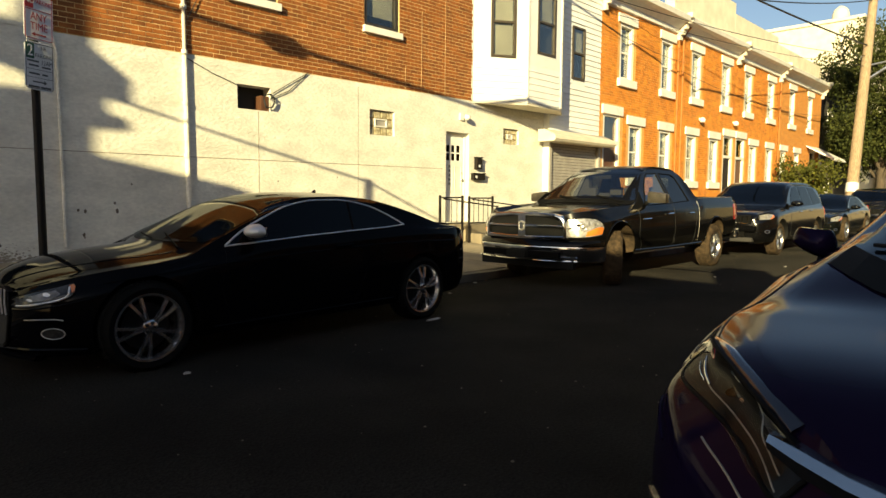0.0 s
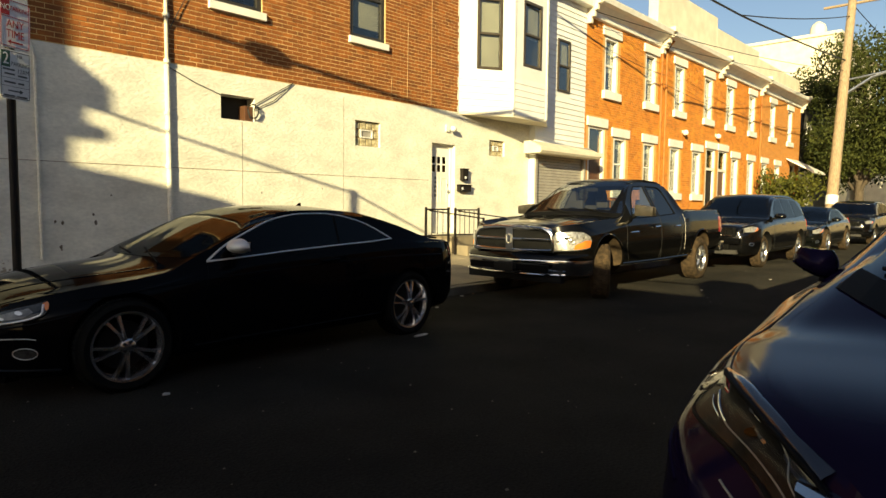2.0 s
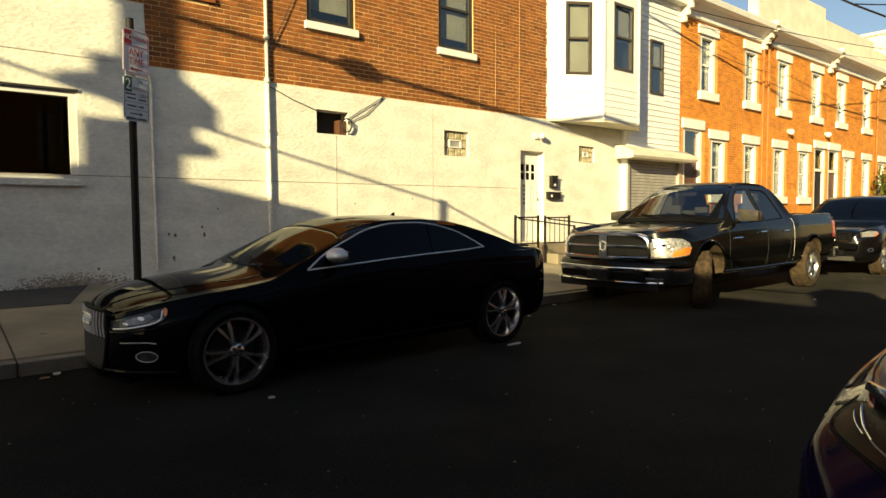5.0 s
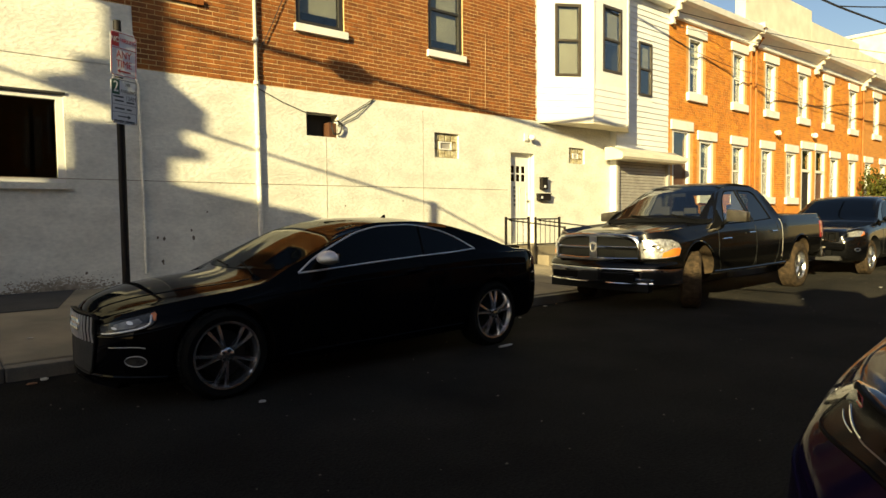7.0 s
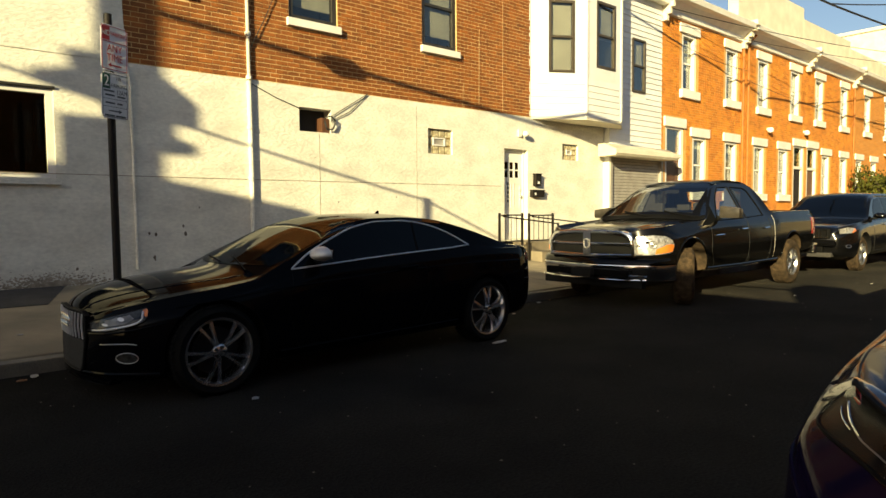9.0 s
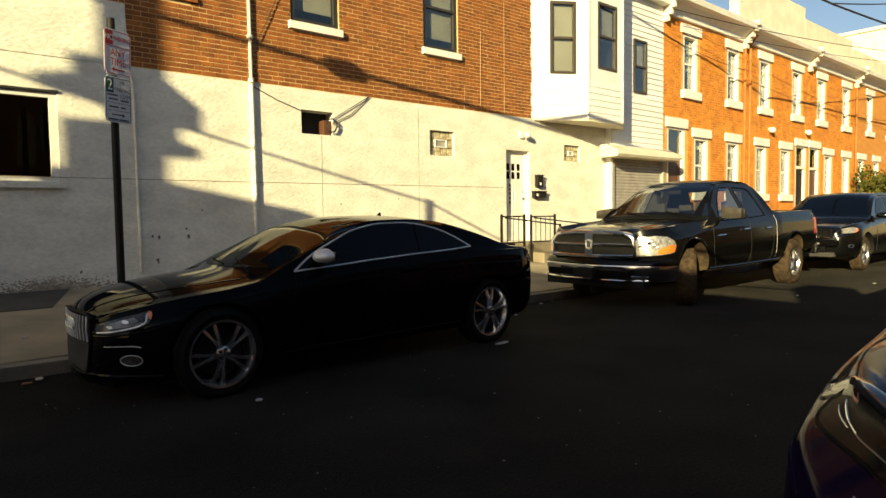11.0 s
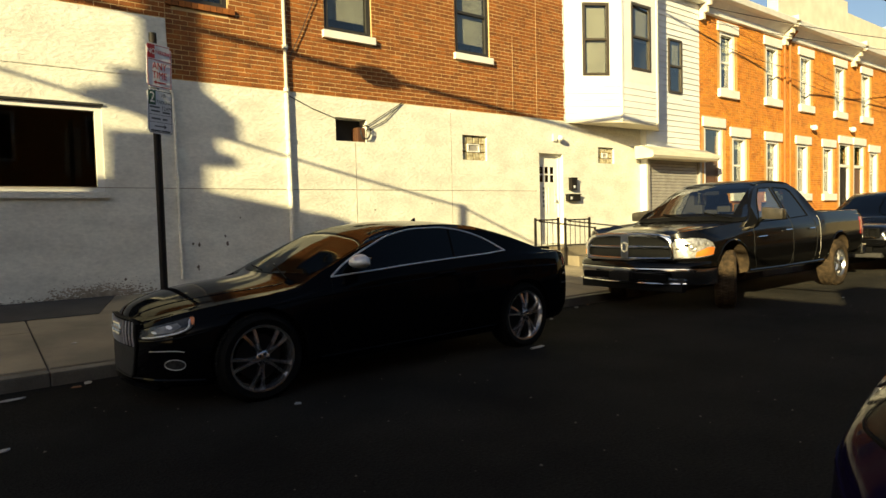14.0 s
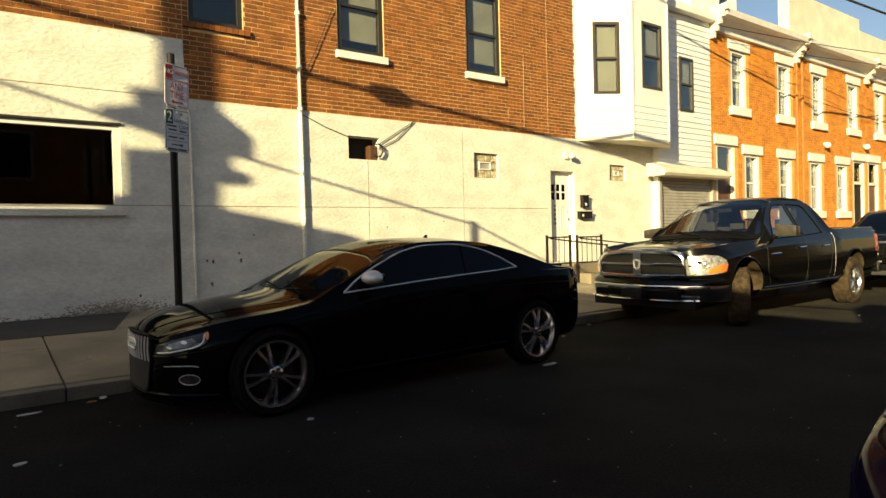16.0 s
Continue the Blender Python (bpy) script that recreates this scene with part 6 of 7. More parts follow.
# slate four-wheel-drive wagon
def suv(label, name, at, paint, length, wheels, top, belt, plan, sill, glass_side, lamp, grille_slots):
    c = thing(name, label, "car", at=at)
    sh = Shell(length, top, belt, plan, sill, tumble=0.36, crown=0.05)
    carve(sh.mesh(64), [(x, s * 0.86, 0.39) for x in wheels for s in (1, -1)], 0.42, 0.55, paint, M["plastic"], "body", c)
    for x in wheels:
        for s in (1, -1):
            wheel(c, (x, s * 0.8, 0.355), 0.355, 0.235, 0.24, 5, M["satin"], s, tyre="sun_lift")
    for s in (1, -1):
        for g in glass_side:
            part("side_window", sh.side_patch(g, s), M["tinted"], c, smooth=True)
        part("door_gap", sh.side_line([(wheels[0] + 0.62, sh.belt(1.6)), (wheels[0] + 0.6, 0.4), (wheels[1] - 0.5, 0.4)], s, 0.005, 0), M["plastic"], c)
        for x in (wheels[0] + 1.25, wheels[0] + 2.1):
            part("door_handle", sh.side_line([(x, sh.belt(x) - 0.1), (x + 0.18, sh.belt(x) - 0.1)], s, 0.013, 0.02), M["chrome"], c)
        mirror(c, sh, wheels[0] + 0.75, sh.belt(1.6) + 0.12, s, paint)
        head_lamp(c, sh, lamp, s, [lamp[-3], lamp[-2], lamp[-1]] if len(lamp) > 5 else None, [(lamp[0][0] + 0.14, (lamp[0][1] + lamp[1][1]) / 2 + 0.01, 0.045)])
        part("tail_lamp", sh.side_patch([(length - 0.35, 0.85), (length - 0.35, 1.05), (length - 0.08, 1.05), (length - 0.08, 0.85)], s), M["red_lens"], c)
    cowl = next(p[0] for p in top if p[0] > 1.0)
    gz = sh.belt(0) - 0.02
    g = part("grille", cube(-0.035, 0.02, -0.62, 0.62, gz, gz + 0.19, bevel=0.015), M["grid"], c)
    for k in range(grille_slots):
        y = -0.59 + 1.18 * (k + 0.5) / grille_slots
        part("slot_frame", wall(bmesh.new(), y - 0.068, y + 0.068, gz + 0.01, gz + 0.18, 0, 0.02, [(y - 0.05, y + 0.05, gz + 0.028, gz + 0.162)]), M["chrome"], g).matrix_basis = pose(-0.055, 0, 0, 0, 0, -90)
    part("bumper_beam", cube(-0.10, 0.12, -0.72, 0.72, gz - 0.16, gz - 0.03, bevel=0.04), paint, c, smooth=True)
    part("lower_intake", cube(-0.07, 0.03, -0.5, 0.5, gz - 0.28, gz - 0.165, bevel=0.02), M["grid"], c)
    part("skid_plate", cube(-0.08, 0.10, -0.66, 0.66, gz - 0.38, gz - 0.29, bevel=0.03), M["patch"], c, "dull grey lower bumper", smooth=True)
    for s in (1, -1):
        part("fog_lamp", sh.side_line([(0.2 + 0.07 * math.cos(a), gz - 0.16 + 0.03 * math.sin(a)) for a in [k * math.tau / 14 for k in range(14)]], s, 0.008, 0.006, closed=True), M["satin"], c, smooth=True)
    return c, sh


jeep, jsh = suv("dark slate sport utility wagon with seven-slot grille", "sport_utility", (14.33, 3.70, 0, 0, 0, 0.5), M["slate_paint"], 4.82, (1.0, 3.88),
    [(0, 0.80), (0.08, 0.93), (0.5, 1.0), (1.2, 1.06), (1.4, 1.1), (1.8, 1.38), (2.15, 1.60), (2.5, 1.67), (3.4, 1.68), (4.2, 1.62), (4.5, 1.45), (4.74, 1.1), (4.82, 0.85)],
    [(0, 0.72), (0.4, 0.88), (1.3, 1.0), (3, 1.06), (4.82, 1.06)],
    [(0, 0.70), (0.1, 0.84), (0.4, 0.93), (0.8, 0.96), (4.4, 0.96), (4.75, 0.88), (4.82, 0.8)],
    [(0, 0.36), (0.3, 0.28), (4.4, 0.3), (4.82, 0.45)],
    [[(1.75, 1.04), (2.0, 1.33), (2.25, 1.5), (2.62, 1.55), (2.66, 1.07)], [(2.74, 1.08), (2.72, 1.55), (3.4, 1.55), (3.52, 1.1)], [(3.62, 1.1), (3.52, 1.54), (4.05, 1.51), (4.4, 1.15)]],
    [(0.08, 0.79), (0.09, 0.89), (0.3, 0.925), (0.5, 0.905), (0.48, 0.845), (0.3, 0.80)], 7)
part("windscreen", jsh.over_patch(1.46, 2.2, 0.94, 0.94), M["carglass"], jeep, smooth=True)
sedan, ssh = suv("dark green compact saloon parked at the kerb", "saloon_car", (20.6, 3.75, 0, 0, 0, 0), M["green_paint"], 4.5, (0.9, 3.55),
    [(0, 0.60), (0.08, 0.72), (0.5, 0.82), (1.2, 0.92), (1.9, 1.28), (2.3, 1.40), (2.9, 1.40), (3.4, 1.26), (3.9, 1.05), (4.4, 1.0), (4.5, 0.85)],
    [(0, 0.55), (0.4, 0.72), (1.3, 0.86), (3, 0.92), (4.5, 0.9)],
    [(0, 0.62), (0.1, 0.74), (0.5, 0.85), (0.9, 0.88), (4, 0.88), (4.4, 0.8), (4.5, 0.7)],
    [(0, 0.25), (0.3, 0.2), (4.2, 0.24), (4.5, 0.4)],
    [[(1.5, 0.9), (1.9, 1.16), (2.2, 1.28), (2.5, 1.3), (2.52, 0.93)], [(2.6, 0.93), (2.58, 1.3), (3.0, 1.27), (3.45, 1.0)]],
    [(0.08, 0.60), (0.1, 0.70), (0.4, 0.76), (0.6, 0.74), (0.5, 0.66), (0.3, 0.61)], 5)
part("windscreen", ssh.over_patch(1.3, 2.2, 0.94, 0.94), M["carglass"], sedan, smooth=True)
far_suv = copy_thing(jeep, pose(27.5, 3.7, 0, 0, 0, 0))
tagged(far_suv, "dark wagon parked further up the street", "car")

# midnight-blue crossover close to the viewpoint
NEAR_AT = (1.34, -1.79, 0, 0, 0, 0)
near_car, nsh = thing("crossover", "midnight blue crossover car, front corner with clear headlights", "car", at=NEAR_AT), Shell(4.6,
    [(0, 0.66), (0.04, 0.74), (0.14, 0.825), (0.35, 0.898), (0.8, 0.942), (0.95, 0.965), (1.25, 1.085), (1.6, 1.235), (2.05, 1.40), (2.4, 1.525), (2.8, 1.61), (3.6, 1.62), (4.15, 1.5), (4.5, 1.1), (4.6, 0.8)],
    [(0, 0.55), (0.1, 0.60), (0.2, 0.64), (0.3, 0.68), (0.5, 0.75), (0.8, 0.83), (1.1, 0.885), (1.5, 0.96), (3, 1.02), (4.6, 1.02)],
    [(0, 0.30), (0.05, 0.49), (0.15, 0.65), (0.3, 0.798), (0.5, 0.90), (0.8, 0.918), (1.3, 0.905), (4.2, 0.915), (4.5, 0.82), (4.6, 0.75)],
    [(0, 0.30), (0.3, 0.24), (4.2, 0.26), (4.6, 0.45)], tumble=[(0, 1.0), (0.3, 0.92), (0.45, 0.8), (0.7, 0.55), (0.9, 0.45), (1.4, 0.5), (1.8, 0.66), (2.4, 0.62), (4.6, 0.5)], crown=[(0, 0.05), (0.8, 0.05), (1.2, 0.12), (1.6, 0.19), (2.1, 0.16), (2.8, 0.08), (4.6, 0.05)], dome=0.72, low=0.9)
carve(nsh.mesh(96), [(x, s * 0.84, 0.36) for x in (0.92, 3.55) for s in (1, -1)], 0.385, 0.5, M["blue_paint"], M["plastic"], "body", near_car)
for x in (0.92, 3.55):
    for s in (1, -1):
        wheel(near_car, (x, s * 0.77, 0.34), 0.34, 0.225, 0.225, 5, M["rim_grey"], s)
for s in (1, -1):
    hl = rounded([(0.085, 0.655), (0.10, 0.72), (0.155, 0.777), (0.242, 0.817), (0.344, 0.845), (0.43, 0.866), (0.50, 0.876)], 14) + rounded([(0.53, 0.855), (0.52, 0.80), (0.46, 0.765), (0.36, 0.755), (0.27, 0.745), (0.17, 0.71), (0.11, 0.67)], 14)
    h = part("headlight", nsh.side_patch(hl[::2], s, 0.006), M["lamp_dark"], near_car, "clear headlight with a smoked inside", smooth=True)
    part("marker", nsh.side_patch([(0.44, 0.835), (0.45, 0.858), (0.485, 0.865), (0.48, 0.842)], s, 0.008), M["red_lens"], h, smooth=True)
    for q, rr in (([(0.47, 0.83), (0.435, 0.815), (0.40, 0.80), (0.36, 0.787)], 0.007), ([(0.47, 0.815), (0.43, 0.80), (0.385, 0.788)], 0.004)):
        part("reflector", nsh.side_line(rounded(q, 10), s, rr * 0.5, 0.007), M["chrome"], h, smooth=True)
    for k in range(7):
        x, w = 0.365 - 0.015 * k, 0.006 + 0.004 * ((k * 5) % 3)
        part("reflector", nsh.side_patch([(x, 0.828 - 0.006 * k), (x, 0.828 + w - 0.006 * k), (x - 0.012, 0.824 + w - 0.006 * k), (x - 0.012, 0.824 - 0.006 * k)], s, 0.008), M["chrome" if k % 3 == 0 else "lamp_mid"], h, smooth=True)
    part("light_guide", nsh.side_line(rounded([(0.40, 0.80), (0.35, 0.782), (0.27, 0.768), (0.19, 0.738), (0.13, 0.70), (0.098, 0.672)], 18), s, 0.002, 0.007), M["trim"], h, "bright edge inside the lamp", smooth=True)
    part("divider", nsh.side_line(rounded([(0.235, 0.812), (0.215, 0.785), (0.185, 0.752), (0.15, 0.728), (0.115, 0.702)], 12), s, 0.002, 0.008), M["trim"], h, smooth=True)
    for bx, bz, br in ((0.165, 0.757, 0.019), (0.30, 0.797, 0.02)):
        part("projector_lens", nsh.side_patch([(bx + br * 0.8 * math.cos(k * math.tau / 10), bz + br * 0.55 * math.sin(k * math.tau / 10)) for k in range(10)], s, 0.008), M["blackglass"], h, smooth=True)
    p = part("lens_cover", nsh.side_patch(hl[::2], s, 0.014), M["lens"], h, smooth=True)
    p.visible_shadow = False
    part("lamp_edge", nsh.side_line(hl, s, 0.006, 0.006, closed=True), M["grid"], h)
    inner = [(0.62, 0.80), (0.58, 0.76), (0.49, 0.695), (0.39, 0.625), (0.26, 0.52), (0.175, 0.428)]
    outer = [(0.60, 0.86), (0.53, 0.80), (0.44, 0.722), (0.344, 0.65), (0.242, 0.558), (0.15, 0.475)]
    part("lamp_trim", nsh.skin_strip(inner, outer, s, 0.022), M["ridge"], near_car, "painted ridge between bonnet and lamp, coloured paler for sky sheen", smooth=True)
    part("bumper_crease", nsh.side_line(rounded([(0.06, 0.60), (0.15, 0.655), (0.24, 0.69)], 10), s, 0.003, 0.003), M["trim"], near_car, smooth=True)
    part("flank_crease", nsh.side_line(rounded([(0.33, 0.62), (0.45, 0.67), (0.6, 0.70)], 10), s, 0.006, 0.0), M["blue_paint"], near_car, smooth=True)
    part("side_window", nsh.side_patch([(2.0, 1.0), (2.2, 1.22), (2.45, 1.4), (2.8, 1.48), (2.85, 1.03)], s), M["tinted"], near_car, smooth=True)
    part("side_window", nsh.side_patch([(2.93, 1.04), (2.9, 1.48), (3.5, 1.49), (3.7, 1.06)], s), M["tinted"], near_car, smooth=True)
    bm = bmesh.new()
    bmesh.ops.create_uvsphere(bm, u_segments=24, v_segments=16, radius=1.0)
    for v in bm.verts:
        t = (v.co.y + 1) / 2
        v.co = Vector((1.98 + (v.co.x if v.co.x < 0 else v.co.x * 0.4) * 0.1 * (1 - 0.45 * t), s * (0.885 + v.co.y * 0.092), 1.055 + (min(v.co.z, 0.72) * 0.095 if v.co.z > 0 else v.co.z * 0.085 * (1 - 0.72 * t)) + 0.012 * t))
    mm = part("wing_mirror", bm, M["blue_paint"], near_car, "pointed painted wing mirror", smooth=True)
    part("mirror_arm", bar([(2.0, s * 0.80, 0.985), (1.99, s * 0.87, 1.0)], 0.03, 8), M["plastic"], mm, smooth=True)
    part("mirror_glass", cube(2.012, 2.022, s * 0.885 - 0.065, s * 0.885 + 0.06, 1.02, 1.105, bevel=0.004), M["chrome"], mm)
    part("bonnet_gap", nsh.over_line([(0.1, s * 0.97), (0.6, s * 0.99), (1.4, s * 0.99)], 0.004, -0.002), M["plastic"], near_car)
    part("bumper_gap", nsh.side_line([(0.7, 0.82), (0.72, 0.7), (0.6, 0.6)], s, 0.004, 0.0), M["plastic"], near_car)
    part("fog_trim", nsh.side_line([(0.12, 0.42), (0.3, 0.46), (0.42, 0.43)], s, 0.008, 0.006), M["chrome"], near_car)
part("windscreen", nsh.over_patch(0.98, 2.4, 0.95, 0.95, bow=0.62, bow_end=0.1), M["carglass"], near_car, smooth=True)
part("cowl", nsh.over_patch(0.84, 1.0, 0.97, 0.95, 0.007, 4, bow=0.6, bow_end=0.62), M["grid"], near_car)
for y0, y1 in ((-0.2, 0.55), (-0.7, 0.05)):
    xa, xb = 0.98 + 1.1 * y0 * y0, 1.06 + 1.1 * y1 * y1
    part("wiper", bar([(xa + (xb - xa) * k / 6, y0 + (y1 - y0) * k / 6, nsh.skin(xa + (xb - xa) * k / 6, abs(y0 + (y1 - y0) * k / 6)) + 0.02) for k in range(7)], 0.008, 6), M["plastic"], near_car)
cabin(near_car, nsh, 2.4, 3.3)
ng = part("grille", cube(-0.02, 0.03, -0.36, 0.36, 0.5, 0.66, bevel=0.015), M["plastic"], near_car)
bm = bmesh.new()
line = [(0.165, 0.492, 0.762), (0.12, 0.42, 0.755), (0.075, 0.33, 0.745), (0.03, 0.2, 0.735), (0.01, 0.0, 0.73)]
line = line + [(x, -y, z) for x, y, z in line[-2::-1]]
rows = [[bm.verts.new((x - o, y, z + d * (0.6 if abs(y) > 0.45 else 1.0))) for o, d in ((-0.03, 0.012), (0.012, 0.012), (0.03, -0.006), (0.024, -0.034), (-0.02, -0.04))] for x, y, z in line]
for a, b in zip(rows, rows[1:]):
    for i in range(5):
        bm.faces.new((a[i], b[i], b[(i + 1) % 5], a[(i + 1) % 5]))
bm.faces.new(rows[0]), bm.faces.new(rows[-1][::-1])
part("grille_bar", bm, M["chrome"], ng, "chrome grille bar", smooth=True)

# ---- street furniture ----
sp = thing("parking_sign", "black sign post with two white parking signs", "sign")
SPX, SPY = 1.70, 5.34
part("post", bar([(SPX, SPY, 0.08), (SPX, SPY, 3.25)], 0.038, 10), M["iron"], sp, smooth=True)


def word(text, size, x, z, material, parent, y=-0.006):
    cu = bpy.data.curves.new("word", "FONT")
    cu.body, cu.size, cu.align_x, cu.align_y, cu.extrude = text, size, "CENTER", "CENTER", 0.0006
    ob = new("word", cu)
    dg = bpy.context.evaluated_depsgraph_get()
    me = bpy.data.meshes.new_from_object(ob.evaluated_get(dg))
    bpy.data.objects.remove(ob)
    o = new("lettering", me)
    me.materials.clear()
    me.materials.append(material)
    o.matrix_basis = pose(x, y, z, 90, 0, 0)
    o.parent = parent
    return o


def plate(z0, z1, w):
    bm = cube(-w / 2, w / 2, -0.0025, 0.0025, z0, z1)
    es = [e for e in bm.edges if abs(e.verts[0].co.y - e.verts[1].co.y) > 0.003]
    bmesh.ops.bevel(bm, geom=es, offset=0.03, segments=4, affect="EDGES")
    return bm


face = pose(SPX - 0.035, SPY - 0.085, -0.04, 0, 1.5, 22) @ Matrix.Diagonal((0.78, 1, 1, 1))
SW = 0.36
s1 = part("no_parking_plate", plate(2.73, 3.17, SW), M["sign_white"], sp, "white plate with red lettering")
s1.matrix_basis = face
part("border", wall(bmesh.new(), -SW / 2 + 0.012, SW / 2 - 0.012, 2.742, 3.158, -0.0045, 0.0015, [(-SW / 2 + 0.018, SW / 2 - 0.018, 2.748, 3.152)]), M["sign_red"], s1)
part("red_block", cube(-0.165, -0.065, -0.0055, -0.003, 3.02, 3.15), M["sign_red"], s1)
word("NO", 0.075, -0.115, 3.085, M["sign_white"], s1, -0.0065)
word("PARKING", 0.055, 0.055, 3.085, M["sign_red"], s1)
part("rule", cube(-0.165, 0.165, -0.0055, -0.003, 3.005, 3.011), M["sign_red"], s1)
word("ANY", 0.10, 0.0, 2.945, M["sign_red"], s1)
word("TIME", 0.10, 0.0, 2.855, M["sign_red"], s1)
part("arrow", prism(bmesh.new(), [(-0.09, 0), (-0.05, 0.022), (-0.05, 0.007), (0.09, 0.007), (0.09, -0.007), (-0.05, -0.007), (-0.05, -0.022)], 0.0045, 0.006), M["sign_red"], s1).matrix_basis = pose(0, 0, 2.785, 90, 0, 0)
s2 = part("time_limit_plate", plate(2.27, 2.715, SW), M["sign_white"], sp, "white plate with a green panel and dark lettering")
s2.matrix_basis = face
part("border", wall(bmesh.new(), -SW / 2 + 0.012, SW / 2 - 0.012, 2.282, 2.703, -0.0045, 0.0015, [(-SW / 2 + 0.018, SW / 2 - 0.018, 2.288, 2.697)]), M["sign_dark"], s2)
part("green_block", cube(-0.165, -0.065, -0.0055, -0.003, 2.555, 2.695), M["sign_green"], s2)
word("2", 0.15, -0.115, 2.625, M["sign_white"], s2, -0.0065)
word("HR", 0.05, 0.05, 2.66, M["sign_dark"], s2)
word("PARKING", 0.052, 0.055, 2.59, M["sign_dark"], s2)
word("12AM", 0.06, 0.09, 2.53, M["sign_dark"], s2)
for z, a, b in ((2.535, -0.15, -0.01), (2.495, -0.13, -0.01), (2.49, 0.03, 0.14), (2.42, -0.13, 0.0), (2.42, 0.03, 0.1), (2.30, -0.14, 0.14)):
    part("print_bar", cube(a, b, -0.005, -0.003, z - 0.008, z + 0.008), M["sign_dark"], s2)
for z in (2.46, 2.385):
    part("rule", cube(-0.165, 0.165, -0.005, -0.003, z - 0.002, z + 0.002), M["sign_dark"], s2)
part("arrow", prism(bmesh.new(), [(0.09, 0), (0.05, -0.02), (0.05, -0.006), (-0.09, -0.006), (-0.09, 0.006), (0.05, 0.006), (0.05, 0.02)], 0.0045, 0.006), M["sign_dark"], s2).matrix_basis = pose(0, 0, 2.345, 90, 0, 0)
for z in (3.12, 2.75, 2.68, 2.3):
    part("bolt", lathe(bmesh.new(), [(0.008, 0), (0.008, -0.006), (0.001, -0.007)], 8, "y", (0, -0.003, z)), M["satin"], s1 if z > 2.72 else s2)

up = thing("utility_pole", "leaning weathered timber utility pole with lamp arm", "utility pole")
PB, PT = Vector((31.05, 4.85, 0)), Vector((33.5, 4.85, 11.2))
part("shaft", bar([PB.lerp(PT, k / 6) for k in range(7)], 0.24, 14, r1=0.16), M["pole"], up, smooth=True)
part("notice", bar([PB.lerp(PT, 0.135), PB.lerp(PT, 0.17)], 0.25, 14), M["sign_white"], up, "white notice round the pole", smooth=True)
part("lamp_arm", bar([PB.lerp(PT, 0.56), PB.lerp(PT, 0.6) + Vector((0.3, -1.0, 0.3)), PB.lerp(PT, 0.62) + Vector((0.6, -3.0, 0.7))], 0.06, 8), M["satin"], up, smooth=True)
part("brace", bar([PB.lerp(PT, 0.62), PB.lerp(PT, 0.63) + Vector((0.5, -2.4, 0.3))], 0.04, 8), M["satin"], up)
part("cross_arm", bar([PB.lerp(PT, 0.93) + Vector((0, -1.1, 0)), PB.lerp(PT, 0.93) + Vector((0, 1.1, 0))], 0.06, 8), M["pole"], up)


def sag(a, b, drop, n=14):
    a, b = Vector(a), Vector(b)
    return [a.lerp(b, k / n) - Vector((0, 0, drop * 4 * (k / n) * (1 - k / n))) for k in range(n + 1)]


TOP = PB.lerp(PT, 0.93)
for a, b, drop, r, lab in (
    (PB.lerp(PT, 0.70), (21.4, 5.5, 7.37), 0.05, 0.03, "thick overhead telephone cable along the street"),
    ((21.4, 5.5, 7.37), (17.4, 5.5, 7.20), 0.0, 0.03, "thick overhead telephone cable along the street"),
    ((17.4, 5.5, 7.20), (-14, 3.0, 13.0), 0.0, 0.03, "thick overhead telephone cable along the street"),
    (PB.lerp(PT, 0.88), (21.4, 5.5, 7.40), 0.12, 0.02, "overhead power cable along the street"),
    (TOP, (70, 3, 10), 0.6, 0.02, "overhead power cable along the street"),
    (PB.lerp(PT, 0.66), (16.6, 8.0, 6.95), 0.25, 0.011, "black service cable to the brick row"),
    (PB.lerp(PT, 0.62), (16.8, 8.0, 6.55), 0.2, 0.008, "thin service cable along the brick row"),
    # next three are out of view, strung to cast wire shadows on the wall
    ((-17.4, -3.2, 9.9), (-33, -3.2, 14.0), 0.15, 0.025, "black service cable over the street"),
    ((-17.4, -3.2, 9.9), (-8.0, -7.0, 6.2), 0.25, 0.025, "black service cable over the street"),
    ((-33, -3.2, 13.8), (-8, -3.2, 11.05), 0.0, 0.045, "black telephone cable over the street"),
    ((16.6, 8.1, 6.2), (21.55, 8.05, 5.9), 0.1, 0.008, "black cable stapled along the brick row"),
    ((21.55, 8.05, 5.6), (39, 8.05, 5.7), 0.35, 0.008, "black cable stapled along the brick row"),
):
    tagged(part("overhead_cable", bar(sag(a, b, drop), r, 6), M["cable"], smooth=True), lab, "cable", "overhead cables")
# out of view as well, added for its blunt shadow on the brick
tagged(part("splice_case", lathe(bmesh.new(), [(0.02, -0.24), (0.13, -0.2), (0.16, -0.15), (0.16, 0.15), (0.13, 0.2), (0.02, 0.24)], 16, "x", (-19.3, -3.2, 12.29)), M["cable"], smooth=True), "unseen black splice case added to cast a shadow on the brick", "cable splice")


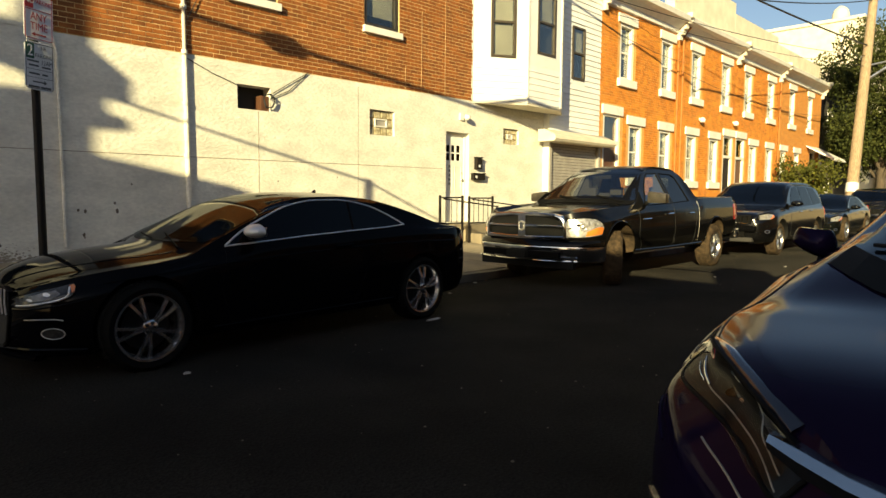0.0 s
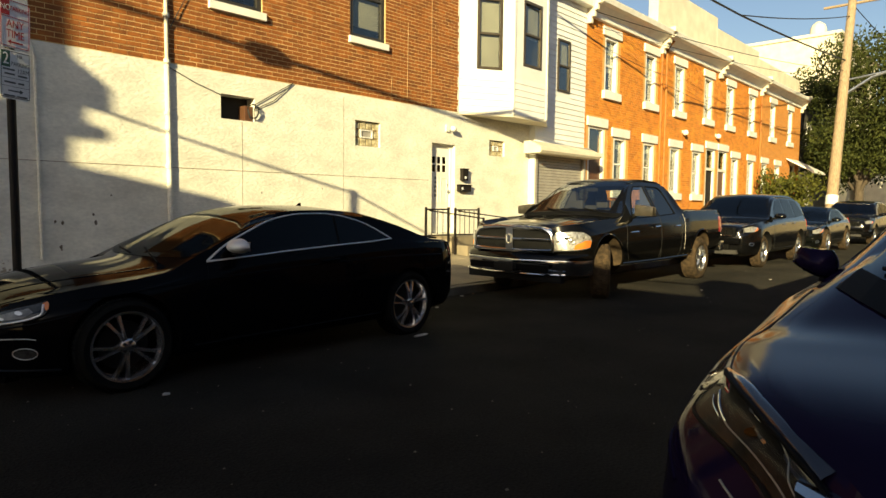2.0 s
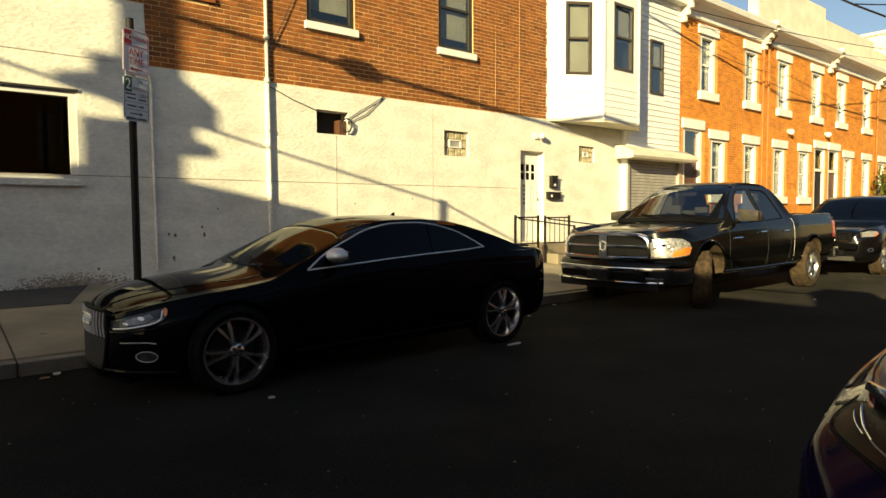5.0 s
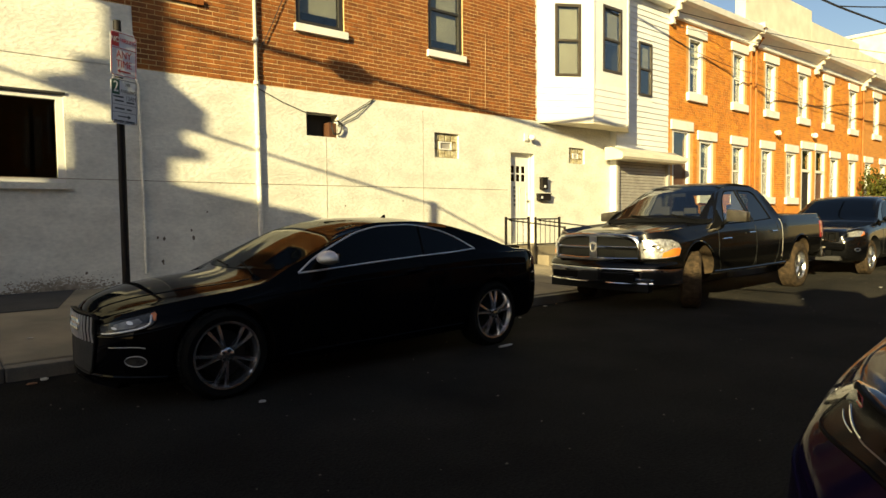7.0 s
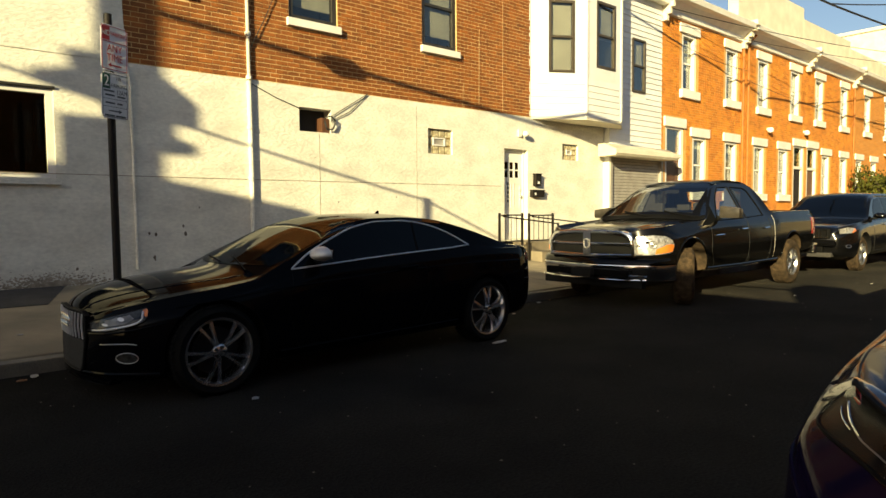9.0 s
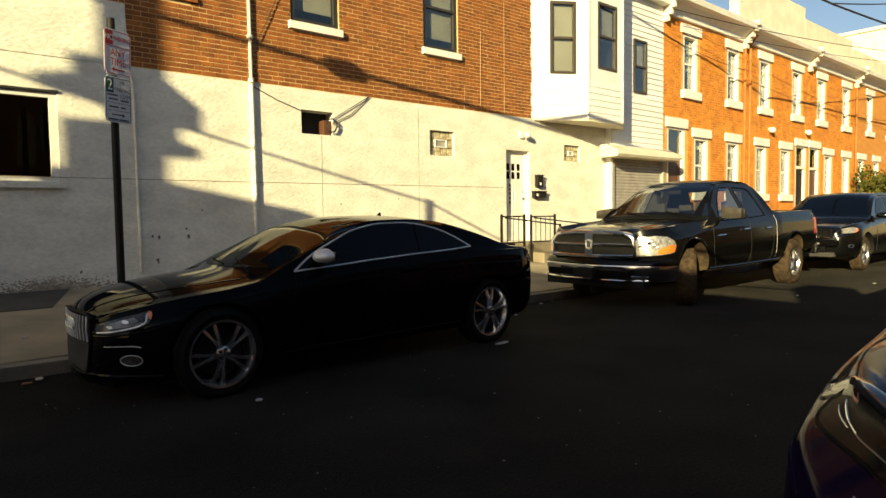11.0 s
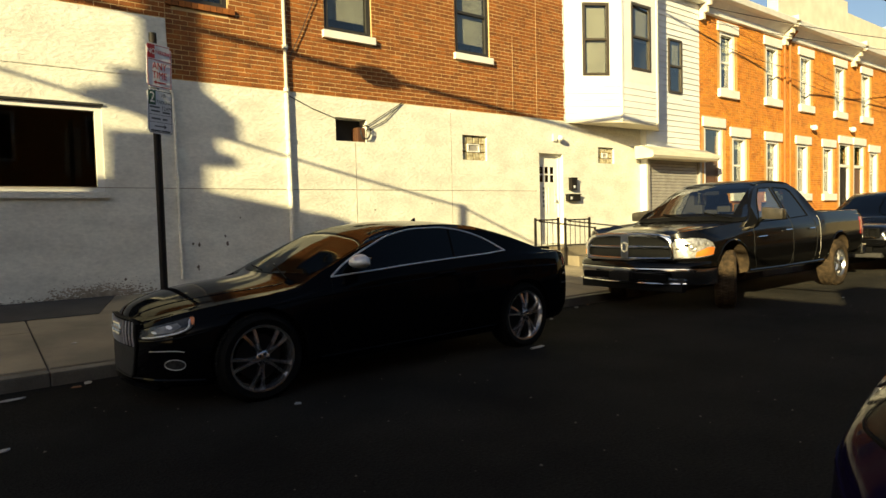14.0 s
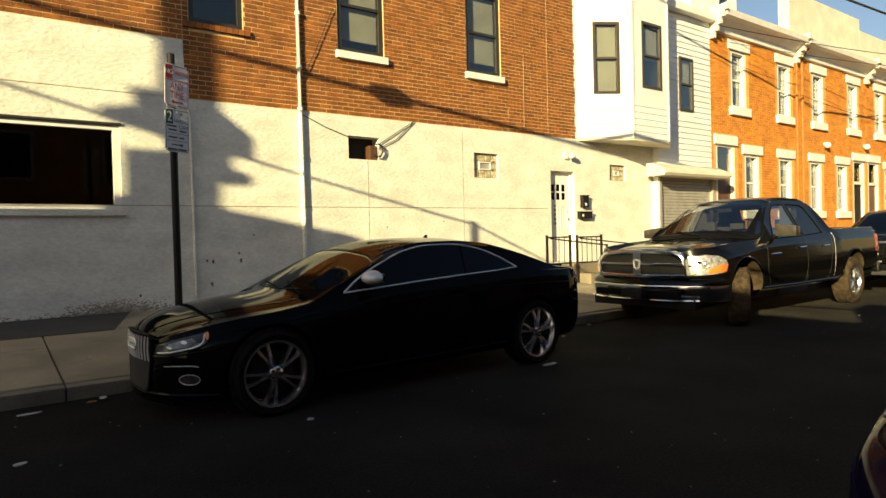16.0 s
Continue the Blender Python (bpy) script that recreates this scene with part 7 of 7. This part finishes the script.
# ---- trees ----
def leaves(rng, centres, count, size):
    verts, faces = [], []
    for _ in range(count):
        c, r = rng.choice(centres)
        d = Vector((rng.gauss(0, 1), rng.gauss(0, 1), rng.gauss(0, 0.8))).normalized() * r * rng.random() ** 0.4
        p = Vector(c) + d
        e = Euler((rng.uniform(0, 6.3), rng.uniform(0, 6.3), rng.uniform(0, 6.3))).to_matrix()
        s = size * rng.uniform(0.6, 1.3)
        n = len(verts)
        verts += [tuple(p + e @ Vector(q) * s) for q in ((-0.5, 0, 0), (0, -0.28, 0.06), (0.5, 0, 0), (0, 0.28, 0.06))]
        faces.append((n, n + 1, n + 2, n + 3))
    me = bpy.data.meshes.new("crown")
    me.from_pydata(verts, [], faces)
    return me


def tree(label, base, height, spread, count, size, material, seed, low=0.35, name="tree"):
    rng = random.Random(seed)
    t = thing(name, label, name)
    b = Vector(base)
    bm = bmesh.new()
    tube(bm, [b, b + Vector((0.1, 0.05, height * 0.25)), b + Vector((0.0, 0.1, height * 0.5)), b + Vector((0.1, 0, height * 0.8))], height * 0.025, 10, r1=height * 0.008)
    centres = []
    for k in range(16):
        a = rng.uniform(0, math.tau)
        z0 = height * rng.uniform(low * 0.7, 0.75)
        e = b + Vector((math.cos(a) * spread * rng.uniform(0.4, 0.95), math.sin(a) * spread * rng.uniform(0.4, 0.95), z0 + height * rng.uniform(0.08, 0.3)))
        s = b + Vector((0.05, 0.05, z0 * 0.9))
        tube(bm, [s, s.lerp(e, 0.5) + Vector((0, 0, 0.2)), e], height * 0.01, 6, r1=height * 0.003)
        centres.append((tuple(e), spread * rng.uniform(0.28, 0.5)))
        centres.append((tuple(s.lerp(e, 0.6)), spread * rng.uniform(0.25, 0.4)))
    part("trunk", bm, M["bark"], t, smooth=True)
    ob = new("crown", leaves(rng, centres, count, size))
    ob.data.materials.append(material)
    ob.parent = t
    return t


tree("large leafy street tree beside the utility pole", (41.5, 5.6, 0.1), 11.0, 3.6, 42000, 0.17, M["leaf"], 5, low=0.25)
tree("leafy street tree further along the street", (49.0, 4.0, 0.1), 11.5, 4.4, 16000, 0.26, M["leaf"], 6, low=0.2)
tree("small bushy yellow-green tree by the pole", (31.6, 6.6, 0.15), 2.65, 1.5, 5000, 0.15, M["leaf_light"], 7, low=0.55, name="bush")

# ---- litter and marks ----
rng = random.Random(4)
for x, y, w, a, m in ((4.55, 2.80, 0.24, 5, "litter"), (1.92, 2.62, 0.07, 40, "litter"), (0.20, 2.9, 0.1, 30, "litter"), (0.75, 4.3, 0.09, 20, "leafdry"), (0.85, 4.4, 0.12, 70, "litter"), (0.9, 5.6, 0.07, 10, "litter"), (0.3, 4.2, 0.2, 8, "litter"), (6.9, 4.35, 0.08, 30, "litter"), (7.2, 4.4, 0.06, 70, "leafdry"), (5.9, 3.9, 0.07, 20, "litter"), (10.2, 2.2, 0.06, 15, "litter"), (12.7, 1.9, 0.08, 15, "litter"), (1.4, 4.3, 0.2, 4, "litter")):
    bm = bmesh.new()
    n = 7
    pts = [(w * 0.5 * math.cos(k * math.tau / n) * rng.uniform(0.6, 1.1), w * (0.12 if w > 0.15 else 0.35) * math.sin(k * math.tau / n) * rng.uniform(0.6, 1.2)) for k in range(n)]
    zb = 0.004 if y < KERB_Y else walk_z(y) + 0.004
    top = [bm.verts.new((px, py, 0.005 + rng.uniform(0, 0.008) * w * 4)) for px, py in pts]
    low = [bm.verts.new((px, py, 0.0)) for px, py in pts]
    mid = bm.verts.new((0, 0, 0.008 + 0.03 * w))
    for k in range(n):
        bm.faces.new((mid, top[k], top[(k + 1) % n])), bm.faces.new((top[k], low[k], low[(k + 1) % n], top[(k + 1) % n]))
    ob = part("litter", bm, M[m])
    ob.matrix_basis = pose(x, y, zb, 0, 0, a)
    tagged(ob, "scrap of pale paper litter on the ground" if m == "litter" else "dry brown leaf on the ground", "litter", "scraps of litter")

# loose grit lying on the road
rng = random.Random(12)
bm = bmesh.new()
for n in range(420):
    gx, gy, gr = rng.uniform(-1, 15), rng.uniform(0.0, 4.5), 0.0025 + 0.008 * rng.random() ** 2.2
    vs = [bm.verts.new((gx + gr * math.cos(k * 1.257) * rng.uniform(0.6, 1.4), gy + gr * math.sin(k * 1.257) * rng.uniform(0.6, 1.4), 0.0)) for k in range(5)]
    tip = bm.verts.new((gx, gy, gr * 0.9))
    for k in range(5):
        bm.faces.new((vs[k], vs[(k + 1) % 5], tip))
tagged(part("road_grit", bm, M["kerb"]), "loose pale grit scattered on the asphalt", "grit", kind="stuff")

# ---- brick facing of the corner building ----
field = [(x0, x1, z0, z1, j) for x0, x1, z0, z1, j in brick_rows(2.6, 11.27, ZB + 0.01, ZT, [(a - 0.006, b + 0.006, c - 0.14, d) for a, b, c, d in (W0, W1, W2)], 3)]
field += list(brick_rows(X0, 2.6, 4.37, ZT, [], 9))
near = [f for f in field if 5.0 < f[0] < 7.4 and 3.5 < f[2] < 4.2 and f[1] - f[0] > 0.19][:290]
chosen = set(near)
ob = new("brickwork", brick_mesh("brickwork", [f for f in field if f not in chosen], WALL_Y))
ob.data.materials.append(M["brick"])
ob.parent = corner
tagged(ob, kind="stuff")
one = brick_mesh("brick", [(0, BRICK_W - 0.008, 0, BRICK_H - 0.01, 0)], 0)
one.materials.append(M["brick"])
for x0, x1, z0, z1, j in near:
    ob = new("brick", one)
    ob.matrix_basis = pose(x0, WALL_Y + j, z0)
    ob.parent = corner
